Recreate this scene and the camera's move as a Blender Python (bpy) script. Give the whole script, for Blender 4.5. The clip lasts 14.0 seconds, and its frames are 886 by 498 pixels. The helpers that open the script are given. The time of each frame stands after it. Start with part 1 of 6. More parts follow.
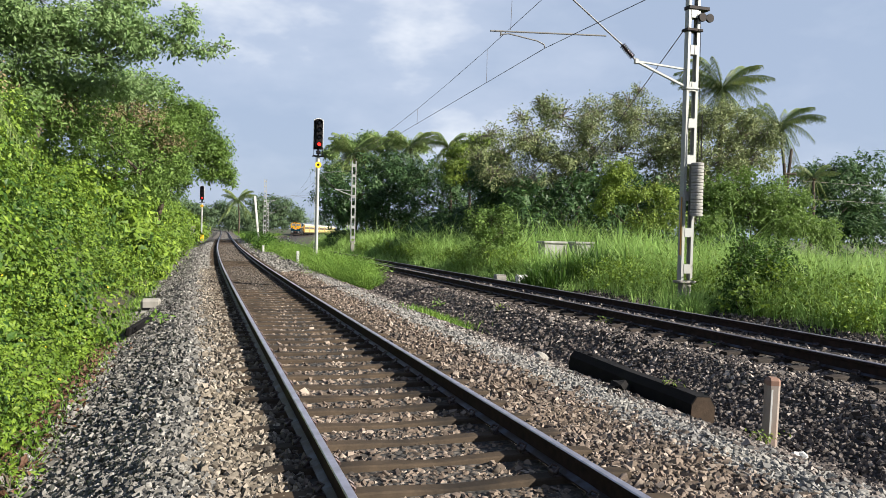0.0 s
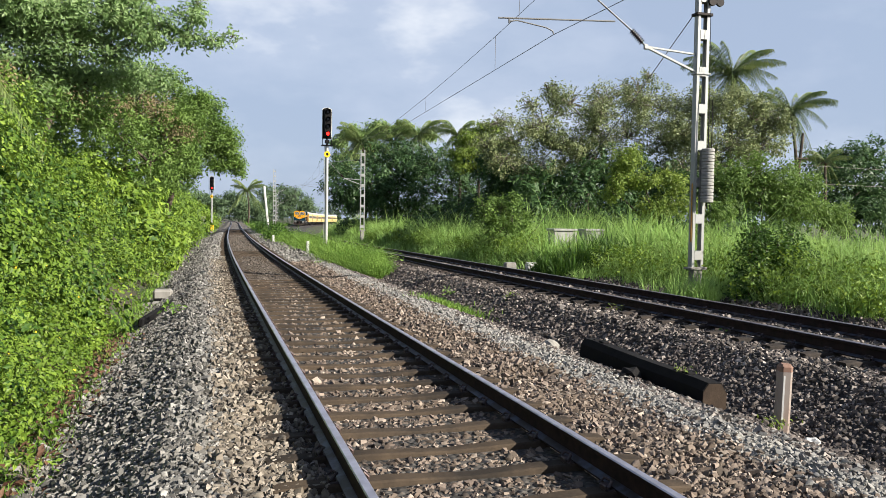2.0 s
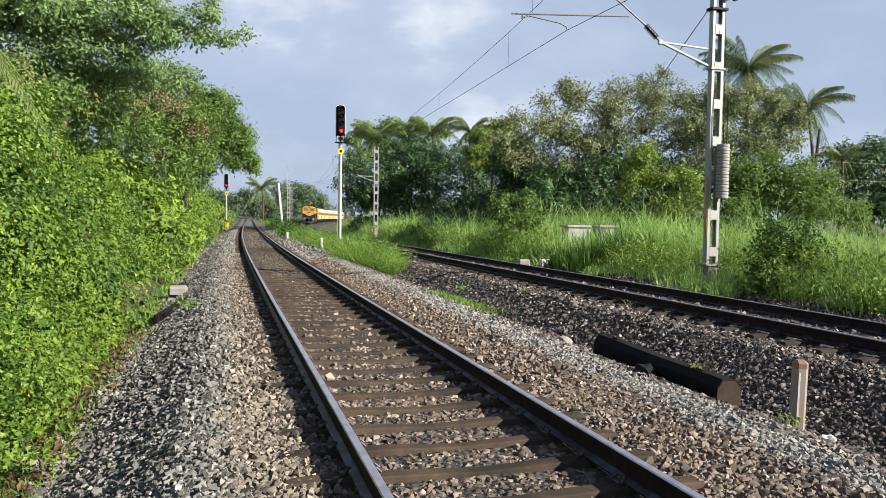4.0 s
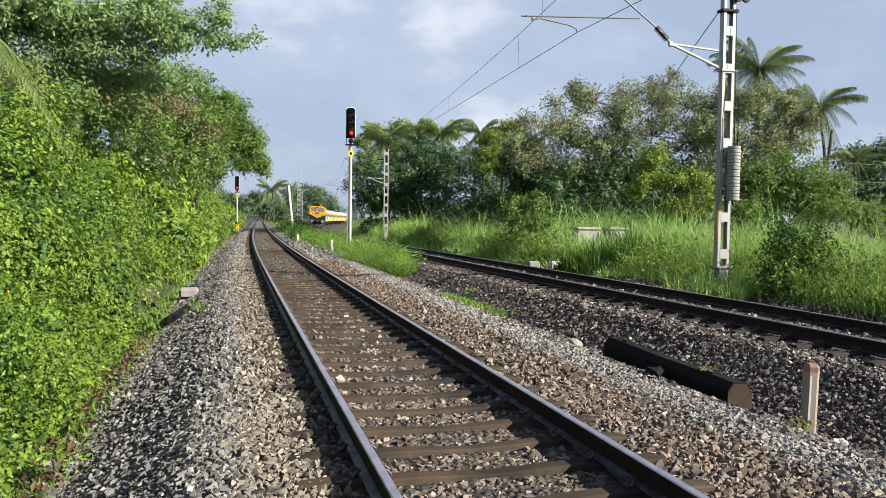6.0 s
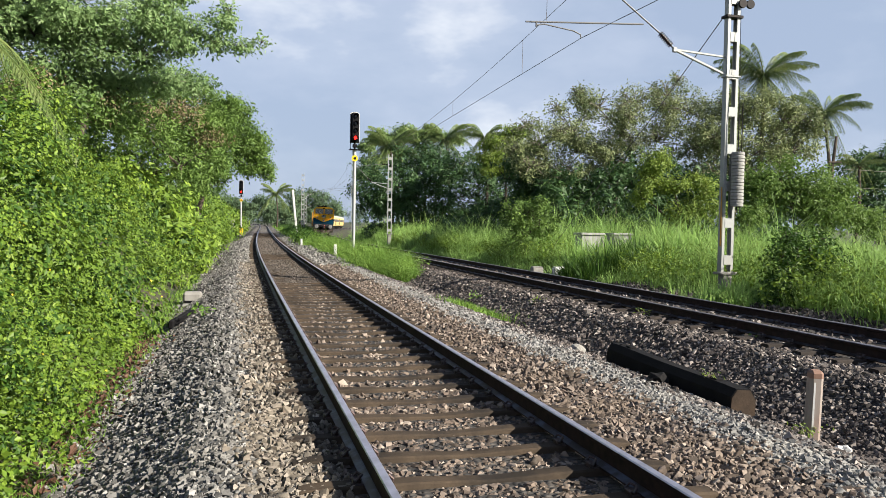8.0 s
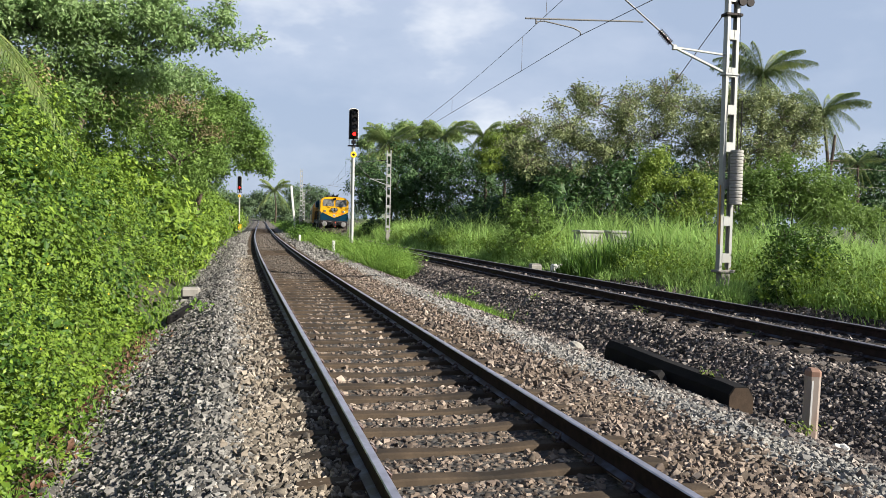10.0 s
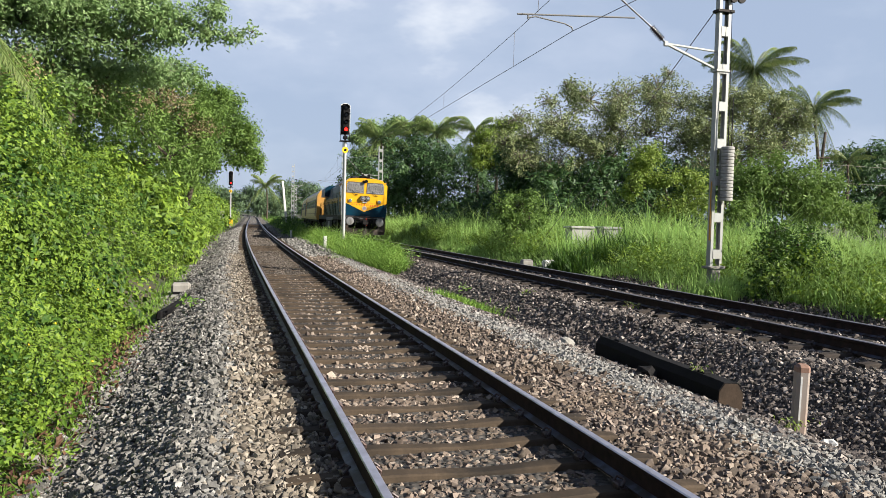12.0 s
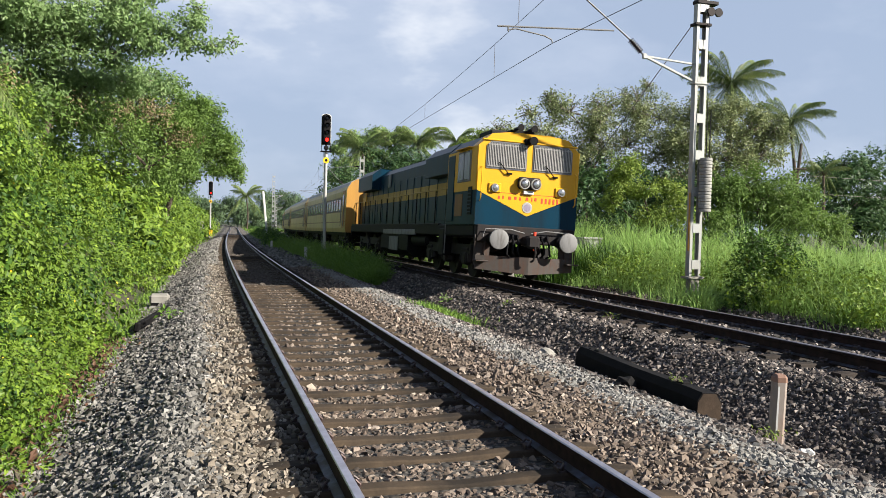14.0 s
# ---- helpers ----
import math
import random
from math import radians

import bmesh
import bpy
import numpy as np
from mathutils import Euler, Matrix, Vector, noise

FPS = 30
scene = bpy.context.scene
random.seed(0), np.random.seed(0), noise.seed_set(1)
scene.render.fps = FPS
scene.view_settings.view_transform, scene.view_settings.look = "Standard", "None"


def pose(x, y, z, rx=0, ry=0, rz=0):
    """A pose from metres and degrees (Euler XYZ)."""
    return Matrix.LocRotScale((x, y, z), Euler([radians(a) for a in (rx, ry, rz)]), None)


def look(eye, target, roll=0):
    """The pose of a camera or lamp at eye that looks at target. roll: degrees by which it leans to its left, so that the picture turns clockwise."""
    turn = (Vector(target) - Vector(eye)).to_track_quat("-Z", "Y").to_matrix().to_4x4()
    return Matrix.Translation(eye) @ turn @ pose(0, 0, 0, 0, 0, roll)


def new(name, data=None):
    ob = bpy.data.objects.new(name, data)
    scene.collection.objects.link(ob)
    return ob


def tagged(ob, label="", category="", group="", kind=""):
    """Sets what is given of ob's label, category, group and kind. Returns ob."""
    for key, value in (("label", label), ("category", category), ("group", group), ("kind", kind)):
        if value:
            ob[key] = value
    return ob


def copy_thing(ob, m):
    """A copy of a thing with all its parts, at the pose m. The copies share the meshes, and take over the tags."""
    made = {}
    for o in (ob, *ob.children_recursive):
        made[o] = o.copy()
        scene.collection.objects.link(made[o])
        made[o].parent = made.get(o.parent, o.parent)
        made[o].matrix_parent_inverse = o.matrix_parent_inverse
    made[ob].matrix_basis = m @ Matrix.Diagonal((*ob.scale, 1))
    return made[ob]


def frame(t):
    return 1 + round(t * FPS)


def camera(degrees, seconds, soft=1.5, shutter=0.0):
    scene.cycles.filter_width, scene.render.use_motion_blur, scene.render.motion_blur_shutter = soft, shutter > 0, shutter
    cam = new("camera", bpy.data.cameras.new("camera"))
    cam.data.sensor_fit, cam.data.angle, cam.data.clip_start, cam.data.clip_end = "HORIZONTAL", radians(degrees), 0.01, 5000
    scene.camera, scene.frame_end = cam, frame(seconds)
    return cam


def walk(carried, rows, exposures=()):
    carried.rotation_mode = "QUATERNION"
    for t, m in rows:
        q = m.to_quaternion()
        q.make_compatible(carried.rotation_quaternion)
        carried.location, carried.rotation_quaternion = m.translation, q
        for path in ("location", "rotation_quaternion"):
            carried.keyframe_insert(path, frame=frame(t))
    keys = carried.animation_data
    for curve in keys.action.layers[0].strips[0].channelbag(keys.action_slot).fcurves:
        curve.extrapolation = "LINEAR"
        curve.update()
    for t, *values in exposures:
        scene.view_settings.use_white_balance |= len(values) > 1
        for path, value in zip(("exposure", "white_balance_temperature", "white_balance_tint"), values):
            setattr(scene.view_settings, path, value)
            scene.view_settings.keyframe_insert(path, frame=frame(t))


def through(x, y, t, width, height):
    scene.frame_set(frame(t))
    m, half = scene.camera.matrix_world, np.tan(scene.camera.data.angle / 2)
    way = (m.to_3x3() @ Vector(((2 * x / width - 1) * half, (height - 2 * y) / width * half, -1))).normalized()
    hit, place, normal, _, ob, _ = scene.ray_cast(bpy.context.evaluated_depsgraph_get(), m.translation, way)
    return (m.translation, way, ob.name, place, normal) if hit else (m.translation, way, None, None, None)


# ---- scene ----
cam = camera(60.0, 14.0, soft=0.5)
PATH = [
    (0, (0.01, 0.022, 1.598), (0.616, 1.927, 1.554), 1.4),
    (0.5, (-0.001, 0.013, 1.603), (0.597, 1.921, 1.55), 1.2),
    (1, (-0.005, 0.017, 1.603), (0.587, 1.927, 1.54), 1.1),
    (1.5, (-0.005, 0.012, 1.607), (0.583, 1.923, 1.538), 1.0),
    (2, (-0.001, 0.019, 1.603), (0.582, 1.931, 1.528), 0.9),
    (2.5, (0.0, 0.016, 1.603), (0.576, 1.93, 1.52), 0.8),
    (3, (0.009, 0.018, 1.594), (0.575, 1.934, 1.509), 0.8),
    (5.5, (0.008, 0.01, 1.598), (0.537, 1.937, 1.518), 0.8),
    (6, (0.003, -0.001, 1.603), (0.527, 1.927, 1.524), 0.8),
    (6.5, (-0.004, -0.001, 1.603), (0.517, 1.928, 1.529), 0.8),
    (7, (0.001, 0.003, 1.601), (0.516, 1.934, 1.532), 0.9),
    (7.5, (0.001, 0.001, 1.601), (0.516, 1.933, 1.535), 0.9),
    (8, (0.007, -0.002, 1.601), (0.522, 1.929, 1.535), 1.0),
    (10.5, (0.003, 0.009, 1.598), (0.523, 1.939, 1.52), 1.3),
    (11, (0.012, 0.015, 1.595), (0.535, 1.944, 1.513), 1.3),
    (11.5, (0.013, 0.019, 1.598), (0.544, 1.946, 1.513), 1.4),
    (12, (0.018, 0.016, 1.599), (0.558, 1.94, 1.514), 1.4),
    (12.5, (0.026, 0.017, 1.6), (0.576, 1.938, 1.519), 1.4),
    (13, (0.03, 0.015, 1.606), (0.591, 1.933, 1.534), 1.4),
    (13.5, (0.03, 0.01, 1.61), (0.602, 1.925, 1.547), 1.4),
    (14, (0.029, 0.012, 1.609), (0.615, 1.923, 1.552), 1.4),
]
walk(cam, [(t, look(e, g, r)) for t, e, g, r in PATH])

# ---------------------------------------------------------------- light
SUN = Vector((0.74, -0.56, 0.51)).normalized()
sun = new("sun", bpy.data.lights.new("sun", "SUN"))
sun.data.energy, sun.data.angle, sun.data.color = 5.0, radians(0.7), (1.0, 0.932, 0.825)
sun.matrix_world = look(SUN * 50, (0, 0, 0))
scene.view_settings.exposure = 1.35

world = bpy.data.worlds.new("world")
scene.world = world
world.use_nodes = True
wn, wl = world.node_tree.nodes, world.node_tree.links
wn.clear()


def wnode(kind, **inputs):
    n = wn.new(kind)
    for k, v in inputs.items():
        n.inputs[k].default_value = v
    return n


sky = wn.new("ShaderNodeTexSky")
sky.sky_type, sky.sun_disc = "NISHITA", False
sky.sun_elevation, sky.sun_rotation = math.asin(SUN.z), math.atan2(SUN.x, SUN.y)
coord = wn.new("ShaderNodeTexCoord")
stretch = wn.new("ShaderNodeMapping")
stretch.inputs["Scale"].default_value = (1.0, 1.0, 2.2)
big_cloud = wnode("ShaderNodeTexNoise", Scale=2.3, Detail=6.0, Roughness=0.55)
ramp = wn.new("ShaderNodeValToRGB")
ramp.color_ramp.elements[0].position, ramp.color_ramp.elements[0].color = 0.42, (0.40, 0.49, 0.66, 1)
ramp.color_ramp.elements[1].position, ramp.color_ramp.elements[1].color = 0.68, (1.0, 1.02, 1.06, 1)
mid = ramp.color_ramp.elements.new(0.54)
mid.color = (0.50, 0.58, 0.74, 1)
bg_sky = wnode("ShaderNodeBackground", Strength=0.05)
bg_cloud = wnode("ShaderNodeBackground", Strength=0.44)
mixer = wnode("ShaderNodeMixShader", Fac=0.88)
wout = wn.new("ShaderNodeOutputWorld")
wl.new(coord.outputs["Generated"], stretch.inputs["Vector"])
wl.new(stretch.outputs[0], big_cloud.inputs["Vector"])
wl.new(big_cloud.outputs["Fac"], ramp.inputs["Fac"])
split = wn.new("ShaderNodeSeparateXYZ")
overhead = wn.new("ShaderNodeValToRGB")
overhead.color_ramp.elements[0].position, overhead.color_ramp.elements[0].color = 0.30, (1, 1, 1, 1)
overhead.color_ramp.elements[1].position, overhead.color_ramp.elements[1].color = 0.72, (0.28, 0.33, 0.44, 1)
deepen = wn.new("ShaderNodeMix")
deepen.data_type, deepen.blend_type = "RGBA", "MULTIPLY"
deepen.inputs[0].default_value = 1.0
wl.new(coord.outputs["Generated"], split.inputs[0])
wl.new(split.outputs["Z"], overhead.inputs["Fac"])
wl.new(ramp.outputs["Color"], deepen.inputs[6])
wl.new(overhead.outputs["Color"], deepen.inputs[7])
wl.new(deepen.outputs[2], bg_cloud.inputs["Color"])
wl.new(sky.outputs["Color"], bg_sky.inputs["Color"])
wl.new(bg_sky.outputs[0], mixer.inputs[1])
wl.new(bg_cloud.outputs[0], mixer.inputs[2])
wl.new(mixer.outputs[0], wout.inputs["Surface"])


# ---------------------------------------------------------------- materials
class Nodes:
    """A node material with a few shortcuts."""

    def __init__(self, name, rough=0.7, metal=0.0):
        self.mat = bpy.data.materials.new(name)
        self.mat.use_nodes = True
        self.t = self.mat.node_tree
        self.b = self.t.nodes["Principled BSDF"]
        self.b.inputs["Roughness"].default_value = rough
        self.b.inputs["Metallic"].default_value = metal

    def add(self, kind, **inputs):
        n = self.t.nodes.new(kind)
        for k, v in inputs.items():
            n.inputs[k].default_value = v
        return n

    def link(self, a, b):
        self.t.links.new(a, b)

    def pos(self):
        return self.add("ShaderNodeNewGeometry").outputs["Position"]

    def local(self):
        return self.add("ShaderNodeTexCoord").outputs["Object"]

    def noise(self, where, scale, detail=4.0, rough=0.6):
        n = self.add("ShaderNodeTexNoise", Scale=scale, Detail=detail, Roughness=rough)
        self.link(where, n.inputs["Vector"])
        return n.outputs["Fac"]

    def ramp(self, fac, *stops):
        r = self.add("ShaderNodeValToRGB")
        while len(r.color_ramp.elements) < len(stops):
            r.color_ramp.elements.new(0.5)
        for e, (p, c) in zip(r.color_ramp.elements, stops):
            e.position, e.color = p, (*c, 1)
        self.link(fac, r.inputs["Fac"])
        return r.outputs["Color"]

    def mix(self, fac, a, b, kind="MIX"):
        m = self.t.nodes.new("ShaderNodeMix")
        m.data_type, m.blend_type = "RGBA", kind
        for sock, v in ((m.inputs[0], fac), (m.inputs[6], a), (m.inputs[7], b)):
            if isinstance(v, bpy.types.NodeSocket):
                self.link(v, sock)
            elif isinstance(v, tuple):
                sock.default_value = (*v, 1)
            else:
                sock.default_value = v
        return m.outputs[2]

    def color(self, c):
        if isinstance(c, tuple):
            self.b.inputs["Base Color"].default_value = (*c, 1)
        else:
            self.link(c, self.b.inputs["Base Color"])

    def bump(self, height, dist=0.01, strength=0.6):
        b = self.add("ShaderNodeBump", Strength=strength, Distance=dist)
        self.link(height, b.inputs["Height"])
        self.link(b.outputs[0], self.b.inputs["Normal"])


def paint(name, c, rough=0.45, dirt=(0.10, 0.08, 0.06), amount=0.5, metal=0.0, scale=3.0):
    """Painted metal with faint mottling and streaky dirt."""
    n = Nodes(name, rough, metal)
    n.b.inputs["Specular IOR Level"].default_value = 0.3
    p = n.local()
    stretch = n.add("ShaderNodeMapping")
    stretch.inputs["Scale"].default_value = (1.0, 1.0, 0.25)
    n.link(p, stretch.inputs["Vector"])
    streak = n.noise(stretch.outputs[0], scale, 6, 0.65)
    fine = n.noise(p, scale * 14, 3)
    fac = n.ramp(streak, (0.45, (0, 0, 0)), (0.80, (amount, amount, amount)))
    base = n.mix(fine, tuple(x * 0.86 for x in c), tuple(min(x * 1.1, 1) for x in c))
    n.color(n.mix(fac, base, dirt))
    n.bump(fine, 0.002, 0.25)
    return n.mat


def foliage(name, dark, mid, light, gloss=0.5, through=0.35):
    """Leaves: each one has its own shade, some light passes through them."""
    n = Nodes(name, gloss)
    n.b.inputs["Specular IOR Level"].default_value = 0.25
    isl = n.add("ShaderNodeNewGeometry").outputs["Random Per Island"]
    where = n.pos()
    low = tuple(0.9 * a + 0.1 * b for a, b in zip(dark, mid))
    high = tuple(0.25 * a + 0.75 * b for a, b in zip(mid, light))
    col = n.ramp(isl, (0.0, low), (0.5, mid), (1.0, high))
    clump = n.ramp(n.noise(where, 1.5, 2), (0.40, (0, 0, 0)), (0.66, (0.6, 0.6, 0.6)))
    col = n.mix(clump, col, tuple(0.35 * a + 0.65 * b for a, b in zip(mid, light)))
    patch = n.ramp(n.noise(where, 0.4, 3), (0.42, (0, 0, 0)), (0.66, (0.6, 0.6, 0.6)))
    col = n.mix(patch, col, low)
    n.color(col)
    tr = n.add("ShaderNodeBsdfTranslucent")
    n.link(n.mix(0.5, col, light), tr.inputs["Color"])
    mx = n.add("ShaderNodeMixShader", Fac=through)
    out = n.t.nodes["Material Output"]
    n.link(n.b.outputs[0], mx.inputs[1])
    n.link(tr.outputs[0], mx.inputs[2])
    n.link(mx.outputs[0], out.inputs["Surface"])
    return n.mat


def stone_mat(name, stops, dust, dust_amount):
    """Crushed stone: a shade for each stone, dust in patches."""
    n = Nodes(name, 0.85)
    isl = n.add("ShaderNodeNewGeometry").outputs["Random Per Island"]
    p = n.pos()
    col = n.ramp(isl, *stops)
    grain = n.noise(p, 70, 4)
    col = n.mix(0.5, col, n.ramp(grain, (0.3, (0.45, 0.45, 0.45)), (0.7, (1.0, 1.0, 1.0))), "MULTIPLY")
    patch = n.noise(p, 1.1, 4)
    col = n.mix(n.ramp(patch, (0.40, (0, 0, 0)), (0.70, (dust_amount,) * 3)), col, dust)
    n.color(col)
    n.bump(grain, 0.004, 0.5)
    return n.mat


def bed_mat(name, stops, dust, dust_amount):
    """The ballast bed between and under the loose stones."""
    n = Nodes(name, 0.9)
    p = n.pos()
    cell = n.add("ShaderNodeTexVoronoi", Scale=17.0)
    n.link(p, cell.inputs["Vector"])
    col = n.ramp(cell.outputs["Color"], *stops)
    edge = n.ramp(cell.outputs["Distance"], (0.25, (1, 1, 1)), (0.75, (0.18, 0.18, 0.18)))
    col = n.mix(0.85, col, edge, "MULTIPLY")
    patch = n.noise(p, 1.1, 4)
    col = n.mix(n.ramp(patch, (0.40, (0, 0, 0)), (0.70, (dust_amount,) * 3)), col, dust)
    n.color(col)
    inv = n.ramp(cell.outputs["Distance"], (0.0, (1, 1, 1)), (0.8, (0, 0, 0)))
    n.bump(inv, 0.04, 1.0)
    return n.mat


GREY = ((0.0, (0.030, 0.029, 0.027)), (0.4, (0.125, 0.120, 0.112)), (0.8, (0.195, 0.188, 0.173)), (1.0, (0.335, 0.323, 0.300)))
BROWN = ((0.0, (0.019, 0.015, 0.011)), (0.45, (0.110, 0.081, 0.063)), (0.8, (0.186, 0.144, 0.115)), (1.0, (0.382, 0.319, 0.261)))
DARK = ((0.0, (0.010, 0.009, 0.008)), (0.45, (0.076, 0.061, 0.054)), (0.8, (0.165, 0.138, 0.122)), (1.0, (0.401, 0.354, 0.315)))
M_STONE_GREY = stone_mat("grey_stone", GREY, (0.173, 0.158, 0.133), 0.35)
M_STONE_BROWN = stone_mat("brown_stone", BROWN, (0.17, 0.125, 0.085), 0.5)
M_STONE_DARK = stone_mat("dark_stone", DARK, (0.054, 0.042, 0.036), 0.4)
M_STONE_FILL = stone_mat("brown_fill_stone", ((0.0, (0.030, 0.025, 0.021)), (0.5, (0.066, 0.054, 0.044)), (1.0, (0.13, 0.11, 0.09))), (0.085, 0.066, 0.05), 0.6)
PALE = ((0.0, (0.095, 0.094, 0.092)), (0.45, (0.178, 0.173, 0.164)), (0.8, (0.235, 0.228, 0.214)), (1.0, (0.29, 0.282, 0.264)))
M_STONE_PALE = stone_mat("pale_stone", PALE, (0.30, 0.285, 0.25), 0.6)
TAN = ((0.0, (0.025, 0.020, 0.016)), (0.45, (0.125, 0.108, 0.085)), (0.8, (0.208, 0.177, 0.145)), (1.0, (0.367, 0.327, 0.270)))
M_STONE_TAN = stone_mat("tan_stone", TAN, (0.25, 0.205, 0.15), 0.5)
# Near bed darkened: shade in the gaps between stones is in its colour.
M_BED_NEAR_SHADED = bed_mat("ballast_bed_near", ((0.0, (0.018, 0.017, 0.016)), (0.5, (0.045, 0.042, 0.038)), (1.0, (0.097, 0.087, 0.076))), (0.079, 0.064, 0.049), 0.4)
# Same bed brightened, as if sunlit, where few loose stones cover it.
M_BED_DISTANT_LIT = bed_mat("ballast_bed_distant", ((0.0, (0.048, 0.044, 0.042)), (0.5, (0.119, 0.110, 0.099)), (1.0, (0.253, 0.229, 0.198))), (0.207, 0.167, 0.128), 0.4)
M_BED_FAR = bed_mat("ballast_bed_far", ((0.0, (0.011, 0.010, 0.009)), (0.5, (0.029, 0.026, 0.024)), (1.0, (0.072, 0.065, 0.058))), (0.043, 0.034, 0.029), 0.4)


def soil_mat():
    n = Nodes("soil", 0.95)
    p = n.pos()
    a, b = n.noise(p, 0.35, 5), n.noise(p, 9, 5)
    col = n.mix(n.ramp(a, (0.40, (0, 0, 0)), (0.6, (1, 1, 1))), (0.06, 0.046, 0.03), (0.034, 0.056, 0.015))
    col = n.mix(0.6, col, n.ramp(b, (0.3, (0.4, 0.4, 0.4)), (0.7, (1, 1, 1))), "MULTIPLY")
    n.color(col)
    n.bump(b, 0.05, 0.8)
    return n.mat


M_SOIL = soil_mat()


def sleeper_mat(name, c0, c1):
    n = Nodes(name, 0.85)
    p = n.pos()
    a, b = n.noise(p, 2.2, 5), n.noise(p, 45, 4)
    rnd = n.add("ShaderNodeObjectInfo").outputs["Random"]
    col = n.mix(n.ramp(a, (0.35, (0, 0, 0)), (0.65, (1, 1, 1))), c0, c1)
    col = n.mix(0.45, col, n.ramp(rnd, (0.0, (0.55, 0.55, 0.55)), (1.0, (1, 1, 1))), "MULTIPLY")
    col = n.mix(0.5, col, n.ramp(b, (0.3, (0.55, 0.55, 0.55)), (0.7, (1, 1, 1))), "MULTIPLY")
    n.color(col)
    n.b.inputs["Specular IOR Level"].default_value = 0.15
    n.bump(b, 0.004, 0.6)
    return n.mat


M_SLEEPER = sleeper_mat("sleeper_concrete", (0.034, 0.027, 0.021), (0.085, 0.062, 0.042))
M_SLEEPER_DARK = sleeper_mat("sleeper_dark", (0.022, 0.019, 0.017), (0.054, 0.043, 0.036))
M_BEAM = sleeper_mat("tarred_concrete", (0.004, 0.004, 0.005), (0.012, 0.011, 0.011))


def rail_mat():
    """Rusty sides, a polished running band on the crown."""
    n = Nodes("rail_steel", 0.8, 0.1)
    n.b.inputs["Specular IOR Level"].default_value = 0.2
    geo = n.add("ShaderNodeNewGeometry")
    a = n.noise(geo.outputs["Position"], 12, 5)
    rust = n.ramp(a, (0.3, (0.012, 0.008, 0.008)), (0.7, (0.038, 0.022, 0.018)))
    n.color(rust)
    n.bump(a, 0.003, 0.4)
    return n.mat


M_RAIL = rail_mat()
nn = Nodes("polished_rail_top", 0.42, 0.9)
sc = nn.noise(nn.pos(), 6, 6)
nn.color(nn.ramp(sc, (0.3, (0.40, 0.385, 0.42)), (0.75, (0.64, 0.62, 0.69))))
M_RAIL_TOP = nn.mat
nn = Nodes("worn_rail_top", 0.4, 0.85)
sc = nn.noise(nn.pos(), 6, 6)
nn.color(nn.ramp(sc, (0.3, (0.20, 0.16, 0.15)), (0.75, (0.40, 0.36, 0.36))))
M_RAIL_WORN = nn.mat
# Bluish patches put the sky's reflection into the foot's colour.
nn = Nodes("rail_foot_sky_sheen", 0.5, 0.2)
nn.color(nn.ramp(nn.noise(nn.pos(), 5, 5), (0.45, (0.022, 0.018, 0.018)), (0.62, (0.075, 0.09, 0.13))))
M_FOOT_SHEEN = nn.mat
M_CLIP = paint("clip_steel", (0.06, 0.05, 0.05), 0.5, (0.12, 0.05, 0.03), 0.6, 0.5, 20)

M_HEDGE = foliage("hedge_leaf", (0.032, 0.074, 0.010), (0.104, 0.182, 0.018), (0.24, 0.335, 0.045), 0.5, 0.28)
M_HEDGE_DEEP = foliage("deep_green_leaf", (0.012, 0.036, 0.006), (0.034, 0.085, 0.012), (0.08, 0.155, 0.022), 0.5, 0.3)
M_FEATHER = foliage("feathery_leaf", (0.072, 0.126, 0.036), (0.168, 0.258, 0.078), (0.324, 0.432, 0.168), 0.5, 0.35)
M_TREE = foliage("tree_leaf", (0.042, 0.086, 0.018), (0.105, 0.185, 0.036), (0.21, 0.31, 0.075), 0.5, 0.38)
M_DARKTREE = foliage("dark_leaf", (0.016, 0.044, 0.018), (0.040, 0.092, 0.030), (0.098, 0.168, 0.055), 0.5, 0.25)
M_OLIVE = foliage("olive_leaf", (0.072, 0.104, 0.040), (0.160, 0.200, 0.080), (0.336, 0.368, 0.176), 0.5, 0.25)
M_YELLOW = foliage("yellow_green_leaf", (0.066, 0.115, 0.018), (0.150, 0.225, 0.036), (0.29, 0.37, 0.075), 0.5, 0.35)
M_GRASS = foliage("grass_blade", (0.100, 0.200, 0.040), (0.230, 0.395, 0.090), (0.41, 0.56, 0.18), 0.55, 0.4)
M_SHORT = foliage("short_grass", (0.056, 0.125, 0.018), (0.125, 0.237, 0.035), (0.263, 0.388, 0.075), 0.55, 0.3)
M_PALM = foliage("palm_leaflet", (0.039, 0.084, 0.019), (0.097, 0.156, 0.039), (0.259, 0.285, 0.104), 0.4, 0.25)
# Distance haze is put into these two leaf colours: paler and greyer.
M_HAZY = foliage("far_leaf_hazed", (0.07, 0.12, 0.07), (0.12, 0.18, 0.10), (0.18, 0.25, 0.14), 0.8, 0.2)
M_FARTREE_HAZED = foliage("distant_leaf_hazed", (0.055, 0.095, 0.05), (0.09, 0.145, 0.07), (0.15, 0.21, 0.11), 0.8, 0.25)
M_DRY = foliage("dry_leaf", (0.045, 0.02, 0.014), (0.095, 0.045, 0.03), (0.17, 0.10, 0.06), 0.7, 0.1)
M_RAIN = foliage("rain_tree_leaf", (0.070, 0.13, 0.045), (0.175, 0.28, 0.10), (0.36, 0.47, 0.22), 0.45, 0.48)
M_CREEPER = foliage("seeding_creeper", (0.11, 0.085, 0.04), (0.20, 0.165, 0.085), (0.33, 0.27, 0.16), 0.7, 0.2)
